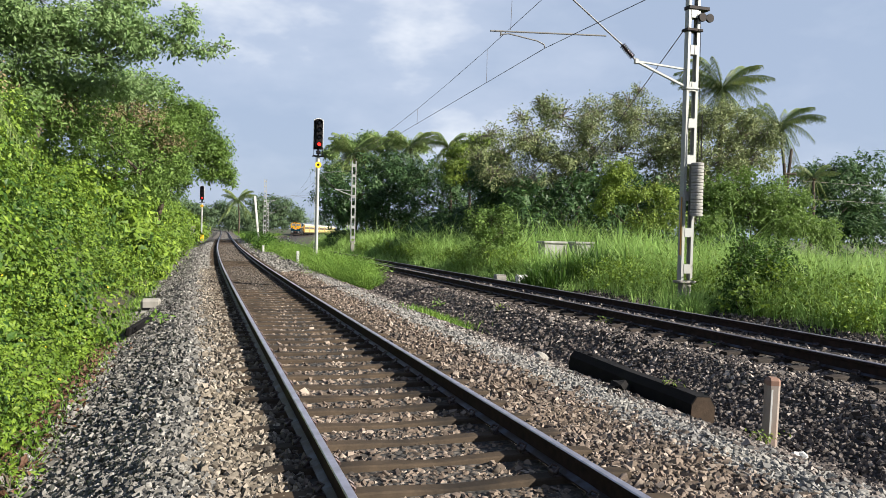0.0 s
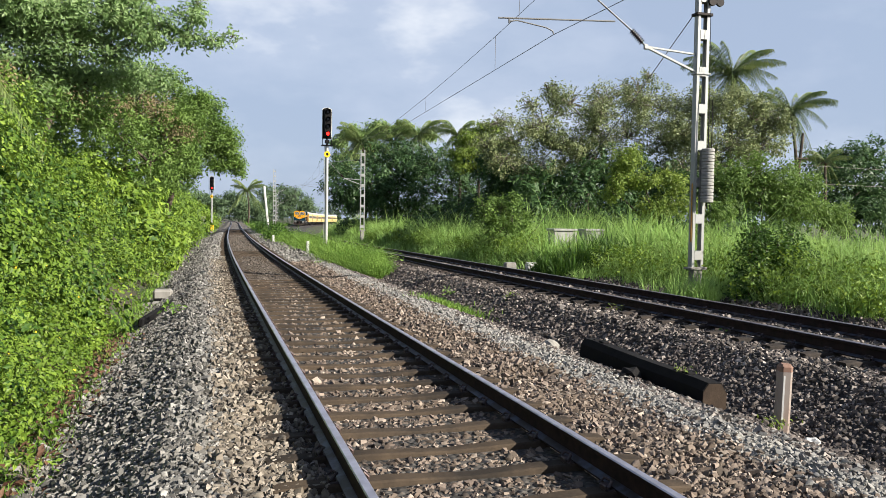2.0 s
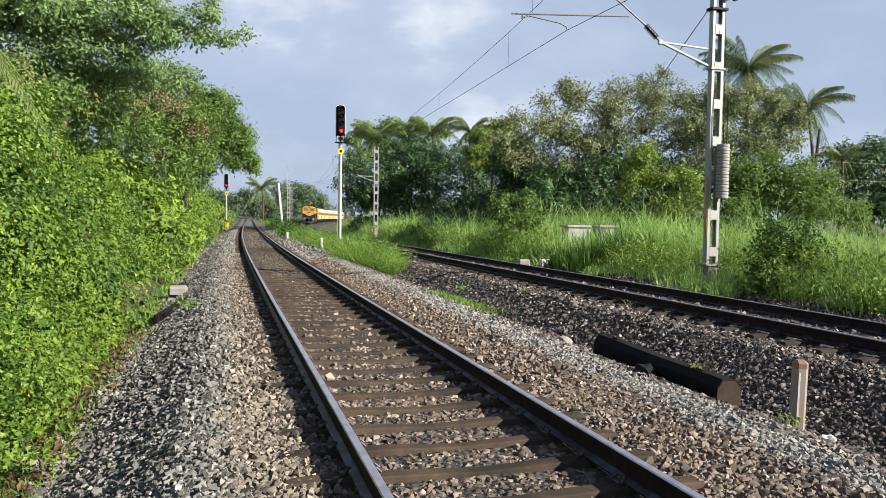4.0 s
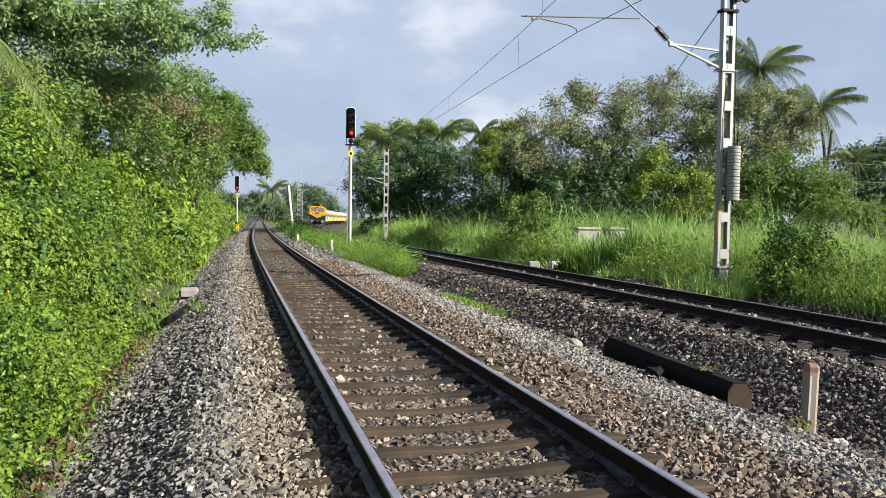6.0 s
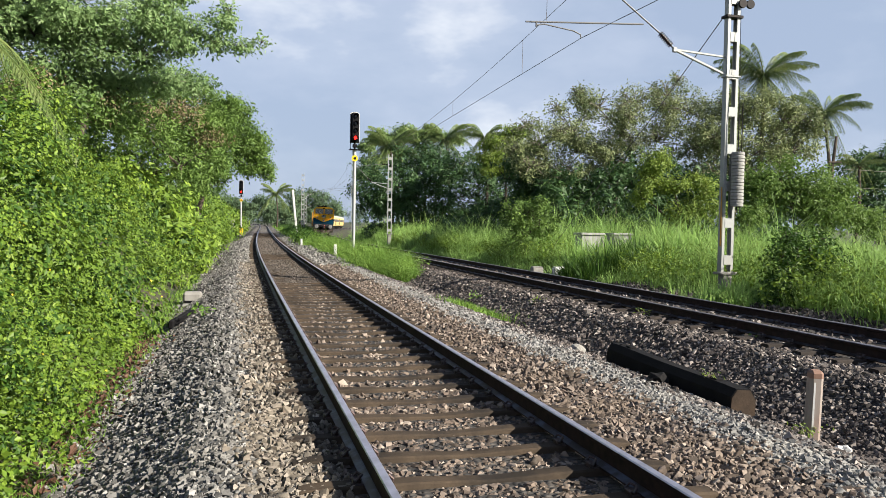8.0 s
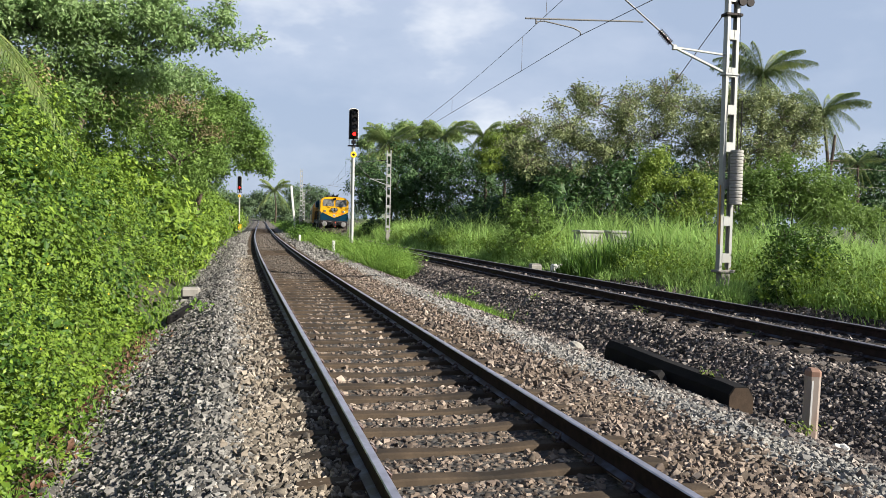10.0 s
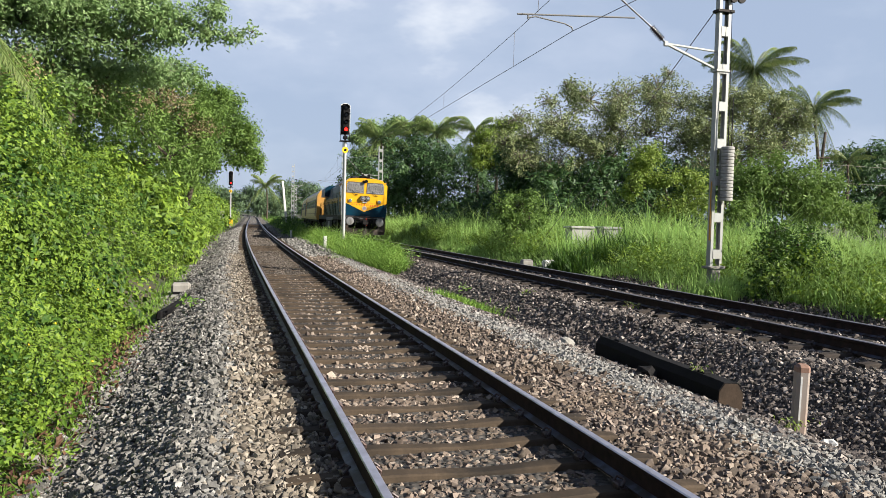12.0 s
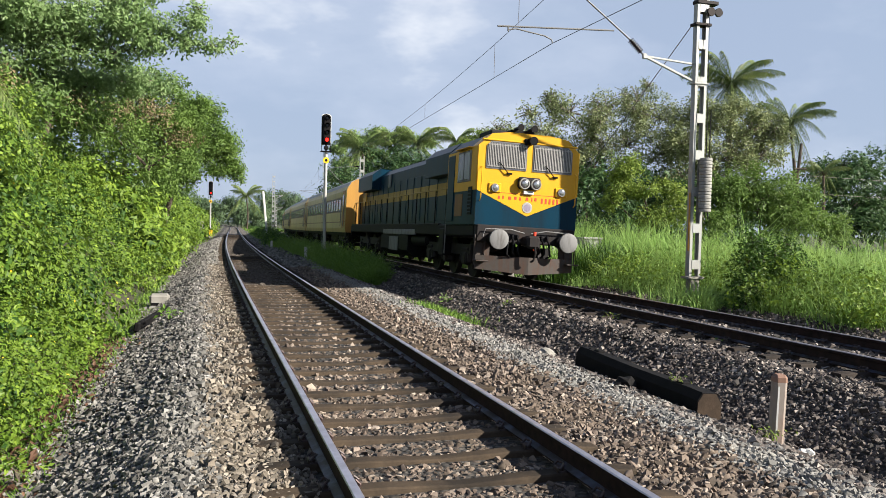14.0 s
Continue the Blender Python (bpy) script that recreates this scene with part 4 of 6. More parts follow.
W6 = ((18.7, 50, 5.4, 1.6), (20.0, 50, 4.3, 2.0), (22.6, 50, 4.0, 2.0), (25.2, 50, 3.6, 2.1), (27.4, 50, 4.5, 1.7), (20.5, 50, 2.7, 1.6), (23.5, 50, 2.4, 1.6), (17.6, 52, 2.2, 1.5), (27, 50, 1.9, 1.8), (29.5, 50, 3.0, 1.8), (29.5, 50, 5.5, 1.7), (32.0, 50, 4.2, 1.9), (34.5, 50, 5.5, 1.7), (37.5, 50, 4.0, 2.0), (41, 51, 3.5, 2.2), (31, 50, 1.6, 1.8),
      (19, 43, 2.2, 1.5), (21.5, 43, 2.4, 1.6), (24.5, 43, 2.2, 1.6), (27, 43, 2.6, 1.6), (22.5, 43.5, 4.2, 1.3), (25.8, 43.5, 4.4, 1.4), (19.2, 44, 4.0, 1.3), (28.8, 43, 4.4, 1.4), (24.0, 45, 5.8, 1.2))
# Dark leaf colour stands in for the shade under the trees.
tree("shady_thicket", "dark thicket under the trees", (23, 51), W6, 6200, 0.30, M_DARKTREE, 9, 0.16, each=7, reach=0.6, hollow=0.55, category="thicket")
W7 = ((21.0, 36, 4.9, 0.8), (20.4, 36, 4.0, 0.7), (21.9, 36, 3.9, 0.75), (23.7, 36, 3.6, 0.75), (24.1, 36, 2.6, 0.9), (22.6, 36, 2.4, 0.9), (21.4, 36, 5.4, 0.4), (23.2, 36, 4.1, 0.4), (20.2, 36, 3.2, 0.6))
tree("yellow_green_bush", "tall bush with bright yellow-green leaves", (22.2, 36.5), W7, 1300, 0.17, M_YELLOW, 10, 0.1, each=6, reach=0.4, category="bush")
W8 = ((31.8, 40, 4.7, 1.7), (33.9, 40, 4.3, 1.7), (35.5, 40, 3.8, 1.5), (32.7, 40, 3.0, 1.7), (36.9, 40, 2.4, 1.1), (30.3, 40, 3.5, 1.3), (34.8, 40, 2.4, 1.6), (38.5, 40, 2.0, 1.4), (29, 40, 2.2, 1.4))
tree("green_bush", "rounded green bushes behind the tall grass", (33.5, 41), W8, 3600, 0.21, M_TREE, 11, 0.14, each=6, reach=0.45, category="bush")
W9 = ((72.2, 75, 8.2, 3.5), (73.7, 75, 10.2, 2.2), (78.0, 75, 7.7, 4.8), (74.0, 75, 4.2, 3.9), (70.7, 75, 4.8, 2.7), (68.9, 75, 9.4, 1.7), (79.0, 75, 2.9, 4.8), (85.7, 75, 7.2, 5.0), (66, 75, 3.5, 3.0), (60, 76, 3, 3.2), (53, 76, 3, 3), (45, 76, 3, 3))
tree("far_wood", "dark green wood across the field", (75, 76), W9, 3800, 0.5, M_DARKTREE, 12, 0.3, each=7, reach=1.0, hollow=0.55, category="wood")
W10 = ((12.8, 33, 2.2, 0.7), (12.1, 33, 1.7, 0.6), (13.4, 33, 1.6, 0.7), (12.7, 33, 1.0, 0.8), (13.5, 33, 2.5, 0.4), (12.0, 33, 2.3, 0.4))
tree("sapling", "leafy sapling standing in the tall grass", (12.8, 33.2), W10, 650, 0.15, M_TREE, 13, 0.05, each=6, reach=0.3, category="sapling")
W11 = ((12.8, 15.5, 1.0, 0.42), (13.4, 15.5, 0.55, 0.55), (12.5, 15.4, 0.4, 0.45), (14.1, 15.5, 0.2, 0.5), (12.6, 15.5, 1.4, 0.26), (13.1, 15.2, 0.0, 0.55), (13.3, 15.6, 1.1, 0.34), (12.3, 15.3, 0.9, 0.28),
       (14.0, 15.6, 0.8, 0.3), (14.8, 15.8, 0.1, 0.45), (12.2, 15.2, -0.1, 0.5), (13.6, 15.5, 1.35, 0.2), (15.4, 16.0, 0.0, 0.4))
tree("dark_shrub", "dark green shrub beside the far track", (13.1, 15.7), W11, 1700, 0.095, M_HEDGE_DEEP, 14, 0.04, each=6, reach=0.42, category="shrub")
W12 = ((27.1, 330, 9.7, 6.4), (21.3, 330, 7.7, 5.4), (33.1, 330, 9.4, 5.4), (38.0, 330, 7.1, 4.4), (15.8, 330, 6.0, 4.4), (24, 330, 4, 5), (32, 330, 4, 5))
tree("distant_tree", "domed distant tree pale with haze", (27, 331), W12, 2400, 1.0, M_FARTREE_HAZED, 15, 0.5, each=5, reach=2.0)
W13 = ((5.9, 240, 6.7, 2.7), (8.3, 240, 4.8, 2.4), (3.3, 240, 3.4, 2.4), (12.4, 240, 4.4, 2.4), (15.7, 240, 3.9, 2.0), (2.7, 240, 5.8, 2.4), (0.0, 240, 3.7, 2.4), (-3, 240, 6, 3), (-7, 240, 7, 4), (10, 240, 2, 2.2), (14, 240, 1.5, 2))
tree("distant_tree", "low trees where the near track bends away", (12, 241), W13, 3000, 0.7, M_FARTREE_HAZED, 16, 0.3, each=5, reach=1.4)
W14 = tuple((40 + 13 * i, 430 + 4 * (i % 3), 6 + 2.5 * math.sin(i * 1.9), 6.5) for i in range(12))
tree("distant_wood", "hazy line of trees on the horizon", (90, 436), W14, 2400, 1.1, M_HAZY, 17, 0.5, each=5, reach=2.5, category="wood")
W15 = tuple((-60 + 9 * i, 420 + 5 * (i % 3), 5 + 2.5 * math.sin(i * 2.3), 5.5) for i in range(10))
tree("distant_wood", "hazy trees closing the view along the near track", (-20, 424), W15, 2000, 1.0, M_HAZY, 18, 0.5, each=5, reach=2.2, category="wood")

palm("tall coconut palm with arching fronds above the trees", (39.0, 53), (39.6, 52, 13.6), 4.3, 34, 1)
palm("coconut palm with drooping yellowish fronds", (50.5, 57), (48.8, 56, 11.7), 4.0, 30, 2)
palm("coconut palm behind the dense trees", (17.2, 88.5), (16.9, 88, 10.4), 4.4, 34, 3)
palm("coconut palm behind the dense trees", (21.8, 92), (21.5, 92, 11.2), 4.2, 32, 4)
palm("coconut palm behind the dense trees", (24.4, 90), (24.1, 90, 11.8), 4.2, 32, 5)
palm("coconut palm with upright fronds above the wood", (25.9, 80.5), (25.8, 80, 11.0), 3.2, 26, 6)
palm("distant coconut palm beside the near track", (8.2, 175), (7.9, 175, 7.6), 4.8, 32, 7)
palm("coconut palm on the overgrown bank", (-7.2, 20.5), (-6.0, 20, 6.0), 2.4, 16, 8)
palm("coconut palm at the edge of the far wood", (66, 70.5), (65.8, 70, 8.9), 3.0, 16, 9)


# ---------------------------------------------------------------- grass
def blades(name, label, u, v, height, width, mat, rng, lean=0.35, way=None):
    """Grass blades of two bent pieces at the places given."""
    n = len(u)
    z = ground_height(u, v) - 0.05
    base = np.stack([u, v, z], -1)
    a = rng.uniform(0, 2 * np.pi, n)
    side = np.stack([np.cos(a), np.sin(a), 0 * a], -1) * (width * rng.uniform(0.6, 1.3, n))[:, None]
    b = rng.uniform(0, 2 * np.pi, n) if way is None else way + rng.normal(scale=0.7, size=n)
    out = np.stack([np.cos(b), np.sin(b), 0 * b], -1) * (height * lean * rng.uniform(0.1, 1.4, n))[:, None]
    up = np.array((0, 0, 1.0))
    h = (height * rng.uniform(0.55, 1.15, n))[:, None]
    mid = base + out * 0.35 + up * h * 0.6
    tip = base + out + up * h * rng.uniform(0.8, 1.0, n)[:, None]
    verts = np.stack([base - side, base + side, mid + side * 0.8, mid - side * 0.8, tip], 1).reshape(-1, 3)
    o = np.arange(n)[:, None] * 5
    faces = np.concatenate([o + np.array((0, 1, 2)), o + np.array((0, 2, 3)), o + np.array((3, 2, 4))])
    return tagged(new(name, arrays_mesh(name, verts, faces, mat)), label, "grass", kind="stuff")


def tussocks(name, label, cu, cv, height, each, width, mat, rng, spread=0.32, lean=0.5):
    """Clumps of grass whose blades arch outwards."""
    n = len(cu)
    du, dv = rng.normal(scale=spread * 0.6, size=(2, n * each))
    low = np.clip(1.12 - 0.42 * np.hypot(du, dv) / (spread * 0.6), 0.3, 1.1)
    return blades(name, label, np.repeat(cu, each) + du, np.repeat(cv, each) + dv, np.repeat(height, each) * low, width, mat, rng, lean, np.arctan2(dv, du))


def lush(off, v):
    return 0.5 + 0.5 * np.sin(v * 0.62 + 1.3 * np.sin(off * 0.8)) * np.cos(off * 0.7 + v * 0.23)


rng = np.random.default_rng(8)
for k, (v0, v1, n, each) in enumerate(((6, 24, 560, 44), (22, 48, 640, 40), (46, 110, 620, 34))):
    v = rng.uniform(v0, v1, n)
    off = (3.95 if k == 0 else 3.5) + rng.random(n) ** 1.1 * (7.5 if k < 2 else 5)
    u = far_rail(v) + GAUGE / 2 + off
    w = lush(off, v)
    h = (0.5 + 1.5 * np.clip((off - 3.7) / 1.8, 0, 1)) * (0.55 + 0.95 * w) * rng.uniform(0.8, 1.2, n) * (0.72 if k == 0 else 1.0)
    h = np.where((np.abs(u / v - 0.50) < 0.055) & (v > 18) & (v < 31.5), h * 0.62, h)
    keep = (rng.random(n) < 0.55 + 0.45 * w) & ~((np.hypot(u - 13.1, v - 15.2) < 0.9) & (v < 16.5)) & ~((u > 13.4) & (u < 16.6) & (v > 26.5) & (v < 31.5))
    tussocks("tall_grass", "tall bright green grass beside the far track", u[keep], v[keep], h[keep], each, 0.0095 + 0.009 * k, M_GRASS, rng, 0.42 + 0.12 * k, 0.72)
    keep &= rng.random(n) < 0.5
    tussocks("tall_grass", "darker green grass among the bright blades", u[keep] + 0.25, v[keep] + 0.2, h[keep] * 0.9, each, 0.011 + 0.01 * k, M_TREE, rng, 0.45 + 0.1 * k)
n = 520
v = rng.uniform(12, 70, n)
u = far_rail(v) + rng.uniform(8, 34, n)
tussocks("field_grass", "tall green grass in the field below the trees", u, v, rng.uniform(0.9, 1.9, n), 34, 0.03, M_GRASS, rng, 0.7)
# darker clumps before the cabinets and tall reeds behind the mast
n = 46
u, v = rng.uniform(11.3, 14.2, n), rng.normal(25.0, 0.7, n)
tussocks("tall_grass", "dark arching grass in front of the cabinets", u, v, (1.0 + 0.75 * np.clip((u - 12.6) / 1.0, 0, 1)) * rng.uniform(0.7, 1.1, n), 64, 0.02, M_HEDGE_DEEP, rng, 0.55)
n = 60
u, v = rng.uniform(12.8, 16.8, n), rng.uniform(27.4, 29.2, n)
tussocks("tall_grass", "tall bright grass hiding the cabinets' feet", u, v, rng.uniform(1.15, 1.75, n), 46, 0.018, M_GRASS, rng, 0.45)
n = 60
u, v = rng.uniform(14.7, 17.6, n), rng.normal(25.6, 1.0, n)
tussocks("tall_grass", "tall green reeds standing above the grass", u, v, rng.uniform(1.5, 2.6, n), 40, 0.024, M_GRASS, rng, 0.5, 0.45)
# leafy undergrowth along the far ballast
n = 40
u, v = rng.normal(11.5, 0.4, n), rng.normal(16.1, 0.3, n)
tussocks("tall_grass", "bright grass round the mast's foot", u, v, rng.uniform(0.6, 0.95, n), 40, 0.010, M_GRASS, rng, 0.26)
n = 280
v = 7 + 60 * rng.random(n) ** 1.6
off = 3.95 + rng.random(n) ** 1.3 * 4.5
u = far_rail(v) + GAUGE / 2 + off
r = rng.uniform(0.22, 0.6, n) * (1 + 0.006 * v) * np.where((np.abs(u / v - 0.50) < 0.055) & (v > 18) & (v < 31.5), 0.45, 1.0)
c = np.stack([u, v, ground_height(u, v) + r * 0.7 + rng.random(n) * 0.35, r], -1)
p, d = crown_points(c, 7500, rng, 0.5, 0.5)
p, d = sprays(p, d, rng, 6, 0.22)
ob = new("undergrowth", leaf_mesh("undergrowth", p, d + np.array((0, 0, 0.5)), 0.10, M_HEDGE, rng, 0.55))
tagged(ob, "leafy green undergrowth among the tall grass", "undergrowth", kind="stuff")
# weeds between the tracks
n = 420
v = 25.8 + 58 * rng.random(n) ** 1.6
mid_u = 5.5 + 0.016 * (v - 25)
u = mid_u + rng.normal(scale=0.55, size=n) * np.clip((v - 24.5) / 6, 0.3, 1.0)
h = (0.62 * np.exp(-((u - mid_u) / 0.95) ** 2) * np.clip((v - 24) / 5, 0.45, 1.2) + 0.16) * rng.uniform(0.7, 1.35, n)
tussocks("weed_strip", "fresh green grass and weeds between the two tracks", u, v, h * 1.45, 44, 0.012, M_SHORT, rng, 0.34, 0.95)
r = 0.22 + 0.32 * rng.random(190)
k = rng.choice(n, 190)
c = np.stack([u[k], v[k], ground_height(u[k], v[k]) + h[k] * 0.62, r], -1)
p, d = crown_points(c, 9000, rng, 0.6, 0.45)
p, d = sprays(p, d, rng, 6, 0.2)
ob = new("leafy_weeds", leaf_mesh("leafy_weeds", p, d + np.array((0, 0, 0.5)), 0.06, M_SHORT, rng, 0.4))
tagged(ob, "leafy green weeds among the grass between the tracks", "weeds", kind="stuff")
n = 420
v = rng.uniform(55, 230, n)
lo, hi = left_rail(v) + GAUGE + 1.7, far_rail(v) - 1.6
u = lo + (hi - lo) * rng.beta(1.6, 1.6, n)
h = rng.uniform(0.6, 1.25, n)
tussocks("weed_strip", "green weeds farther on between the tracks", u, v, h, 26, 0.035, M_SHORT, rng, 0.6, 0.5)
k = rng.random(n) < 0.45
r = rng.uniform(0.4, 0.85, k.sum())
c = np.stack([u[k], v[k], ground_height(u[k], v[k]) + r * 0.6, r], -1)
p, d = crown_points(c, 2600, rng, 0.6, 0.3)
p, d = sprays(p, d, rng, 5, 0.35)
ob = new("leafy_weeds", leaf_mesh("leafy_weeds", p, d + np.array((0, 0, 0.5)), 0.22, M_HEDGE_DEEP, rng, 0.5))
tagged(ob, "leafy bushes of weed farther on between the tracks", "weeds", kind="stuff")
# low understorey that closes the foot of the woods, shade put into its leaf colour
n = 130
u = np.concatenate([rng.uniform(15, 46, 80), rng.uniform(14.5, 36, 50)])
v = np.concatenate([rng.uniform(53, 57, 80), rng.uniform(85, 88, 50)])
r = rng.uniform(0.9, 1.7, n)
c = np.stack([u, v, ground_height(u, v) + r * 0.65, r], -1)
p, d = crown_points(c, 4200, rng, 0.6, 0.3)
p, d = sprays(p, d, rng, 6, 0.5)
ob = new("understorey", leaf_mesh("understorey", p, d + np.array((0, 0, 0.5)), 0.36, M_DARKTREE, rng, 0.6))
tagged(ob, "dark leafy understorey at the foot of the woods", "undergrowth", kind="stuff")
n = 1500
v = rng.normal(15.9, 0.5, n)
u = 5.0 + (16 - v) * 0.2 + rng.normal(scale=0.2, size=n)
blades("grass_tuft", "small patch of fresh grass in the dip", u, v, np.full(n, 0.24), 0.009, M_SHORT, rng, 0.6)
n = 5200
v = 3.2 + 37 * rng.random(n) ** 1.5
u = left_rail(v) - 2.62 + rng.normal(scale=0.16, size=n)
blades("verge_weeds", "low weeds at the foot of the bank", u, v, np.full(n, 0.16), 0.012, M_SHORT, rng, 0.7)


# ---------------------------------------------------------------- lineside equipment
def land(u, v):
    return float(ground_height(np.array(float(u)), np.array(float(v))))


def bar(s, a, b, w, d, up=(0, 1, 0)):
    """A square-section bar between two places."""
    a, b = Vector(a), Vector(b)
    z = (b - a).normalized()
    x = Vector(up).cross(z)
    x = x.normalized() if x.length > 1e-4 else z.orthogonal().normalized()
    y = z.cross(x)
    m = Matrix((x, y, z)).transposed().to_4x4()
    m.translation = (a + b) / 2
    return s.box((0, 0, 0), (w, d, (b - a).length), min(w, d) * 0.15, m)


def channel(x, z0, z1, face, w=0.17, d=0.075, t=0.010):
    """A rolled steel channel standing upright, its flanges towards face."""
    s = Shape()
    f = face
    outline = ((x, -w / 2), (x + f * d, -w / 2), (x + f * d, -w / 2 + t), (x + f * t, -w / 2 + t), (x + f * t, w / 2 - t), (x + f * d, w / 2 - t), (x + f * d, w / 2), (x, w / 2))
    verts = [(a, b, z0) for a, b in outline] + [(a, b, z1) for a, b in outline]
    k = len(outline)
    faces = [(i, (i + 1) % k, k + (i + 1) % k, k + i) for i in range(k)] + [tuple(range(k))[::-1], tuple(range(k, 2 * k))]
    return s.add(verts, faces)


def insulator(s_from, s_to, r=0.075, sheds=8):
    s = Shape()
    a, b = Vector(s_from), Vector(s_to)
    pts, rad = [a], [0.03]
    for i in range(sheds):
        for k, rr in ((0.15, 0.035), (0.4, r), (0.6, r * 0.9), (0.85, 0.035)):
            pts.append(a.lerp(b, (i + k) / sheds))
            rad.append(rr)
    pts.append(b)
    rad.append(0.03)
    return s.tube(pts, rad, 10)


def mast(label, u, v, base, top, width, turn, arm_z, contact, catenary, weights, lean=0.0, mirror=1):
    """A battened twin-channel mast with a cantilever over the track."""
    m = Matrix.Translation((u, v, base)) @ pose(0, 0, 0, 0, lean, turn)
    t = tagged(empty("catenary_mast", m), label, "mast", "masts along the line")
    h = top - base
    half = width / 2
    for sx in (-1, 1):
        part("channel", channel(sx * half, 0.0, h, -sx), M_GALV, t)
    z = 0.30
    while z < h - 0.2:
        for sy in (-1, 1):
            part("batten_plate", Shape().box((0, sy * 0.089, z), (width * 0.62, 0.008, 0.24), 0.002), M_GALV, t)
        z += 0.94
    foot = Shape().box((0, 0, -0.04), (width + 0.16, 0.34, 0.06), 0.01)
    foot.box((0, 0, -0.07 - (base - land(u, v)) / 2), (width - 0.08, 0.24, max(base - land(u, v), 0.05) + 0.1), 0.02)
    part("foundation", foot, M_CONC, t, "grey concrete footing")
    # cantilever, in the mast's own space
    k = mirror
    tip = Vector((-k * (half + 1.45), 0, arm_z[1] - base + 0.10))
    br = Shape()
    bar(br, (-k * half, 0, arm_z[1] - base + 0.02), tip, 0.05, 0.05)
    bar(br, (-k * half, 0, arm_z[0] - base), tip, 0.06, 0.06)
    br.box((-k * half, 0, (arm_z[0] + arm_z[1]) / 2 - base), (0.05, 0.12, abs(arm_z[1] - arm_z[0]) + 0.12), 0.01)
    br.box((0, 0, arm_z[0] - base - 0.05), (width + 0.09, 0.24, 0.05), 0.008)
    br.box(tip, (0.12, 0.07, 0.14), 0.02)
    part("bracket", br, M_GALV, t)
    e1 = tip + Vector((-k * 0.10, 0, 0.09))
    e2 = tip + Vector((-k * 0.42, 0, 0.37))
    part("insulator", insulator(e1, e2, 0.085), M_INSUL, t, "dark brown ribbed insulator", smooth=True)
    top_end = Vector((-k * abs(u - contact[0]) * 0.98 if k > 0 else abs(contact[0] - u), 0, catenary - base + 0.05))
    strut = Shape().tube([tip, e1], 0.022, 8).tube([e2, top_end], 0.021, 8)
    stay = Vector((-k * half, 0, min(catenary + 0.35, top - 0.3) - base))
    strut.tube([stay + Vector((-k * 0.55, 0, 0)), top_end], 0.016, 8)
    part("cantilever_tube", strut, M_TUBE, t, smooth=True)
    part("insulator", insulator(stay + Vector((-k * 0.05, 0, 0)), stay + Vector((-k * 0.55, 0, 0)), 0.075), M_INSUL, t, "dark brown ribbed insulator", smooth=True)
    return t


def wire(s, pts, r):
    return s.tube(pts, r, 5)


# first mast, close to the far track
MU, MV = 12.05, 17.1
m1 = mast("tall galvanised battened steel mast with a cantilever arm", MU, MV, 0.50, 9.3, 0.34, 0, (5.5, 5.92), (7.9, 6.12), 7.75, True)
arms = Shape().tube([(6.48 - MU, 0, 5.88), (9.55 - MU, 0, 6.07)], 0.021, 8)
part("registration_tube", arms, M_TUBE, m1, smooth=True)
arms = Shape().tube([(6.75 - MU, 0, 5.82), (6.95 - MU, 0, 5.86), (7.7 - MU, 0, 5.76), (7.88 - MU, 0, 5.69), (7.90 - MU, 0, 5.62)], 0.017, 8)
arms.tube([(6.75 - MU, 0, 5.89), (6.75 - MU, 0, 5.78)], 0.02, 6)
part("steady_arm", arms, M_TUBE, m1, smooth=True)
hang = Shape().tube([(7.15 - MU, 0.3, 7.15), (7.0 - MU, 0, 5.95)], 0.006, 5)
part("dropper_wire", hang, M_WIRE, m1)
stack = empty("counterweight")
stack.parent = m1
for i in range(16):
    z = 1.66 + i * 0.086
    disc = Shape().tube([(0.10, -0.26, z), (0.10, -0.26, z + 0.010), (0.10, -0.26, z + 0.068), (0.10, -0.26, z + 0.078)], [0.150, 0.160, 0.160, 0.150], 20)
    part("weight_disc", disc, M_WEIGHT, stack, "round grey cast-iron weight", smooth=True)
rods = Shape().tube([(0.10, -0.26, 1.55), (0.10, -0.26, 3.9)], 0.014, 6)
rods.tube([(0.10, -0.26, 3.9), (0.12, -0.2, 5.4), (0.14, -0.14, 6.9)], 0.007, 5)
rods.tube([(0.30, -0.12, 1.5), (0.30, -0.12, 4.3)], 0.012, 6)
part("weight_rod", rods, M_STEEL_DARK, m1)
pulley = Shape()
for dx in (0.0, 0.22):
    pulley.tube([(0.20 + dx, -0.16, 6.78), (0.20 + dx, -0.10, 6.78)], [0.11, 0.11], 16)
pulley.box((0.12, 0, 7.02), (0.62, 0.24, 0.09), 0.01)
pulley.box((0.0, 0, 6.45), (0.48, 0.26, 0.07), 0.01)
part("tension_pulley", pulley, M_STEEL_DARK, m1, "dark steel pulley gear")
stain = Shape().box((-0.205, -0.06, 1.4), (0.006, 0.05, 1.5), 0.001)
part("rust_stain", stain, paint("rust_streak", (0.42, 0.22, 0.04), 0.8, (0.3, 0.2, 0.1), 0.6), m1, "orange rust streak down the channel")

# second mast farther along, then the ones in the distance
mast("battened steel mast rising out of the tall grass", 13.4, 69.5, 0.6, 7.9, 0.42, 0, (4.75, 5.15), (10.3, 6.2), 6.6, False)
mast("distant battened steel mast between the tracks", 11.9, 150.0, -0.2, 10.9, 0.5, 0, (6.2, 6.8), (15.6, 6.5), 7.6, False, mirror=-1)
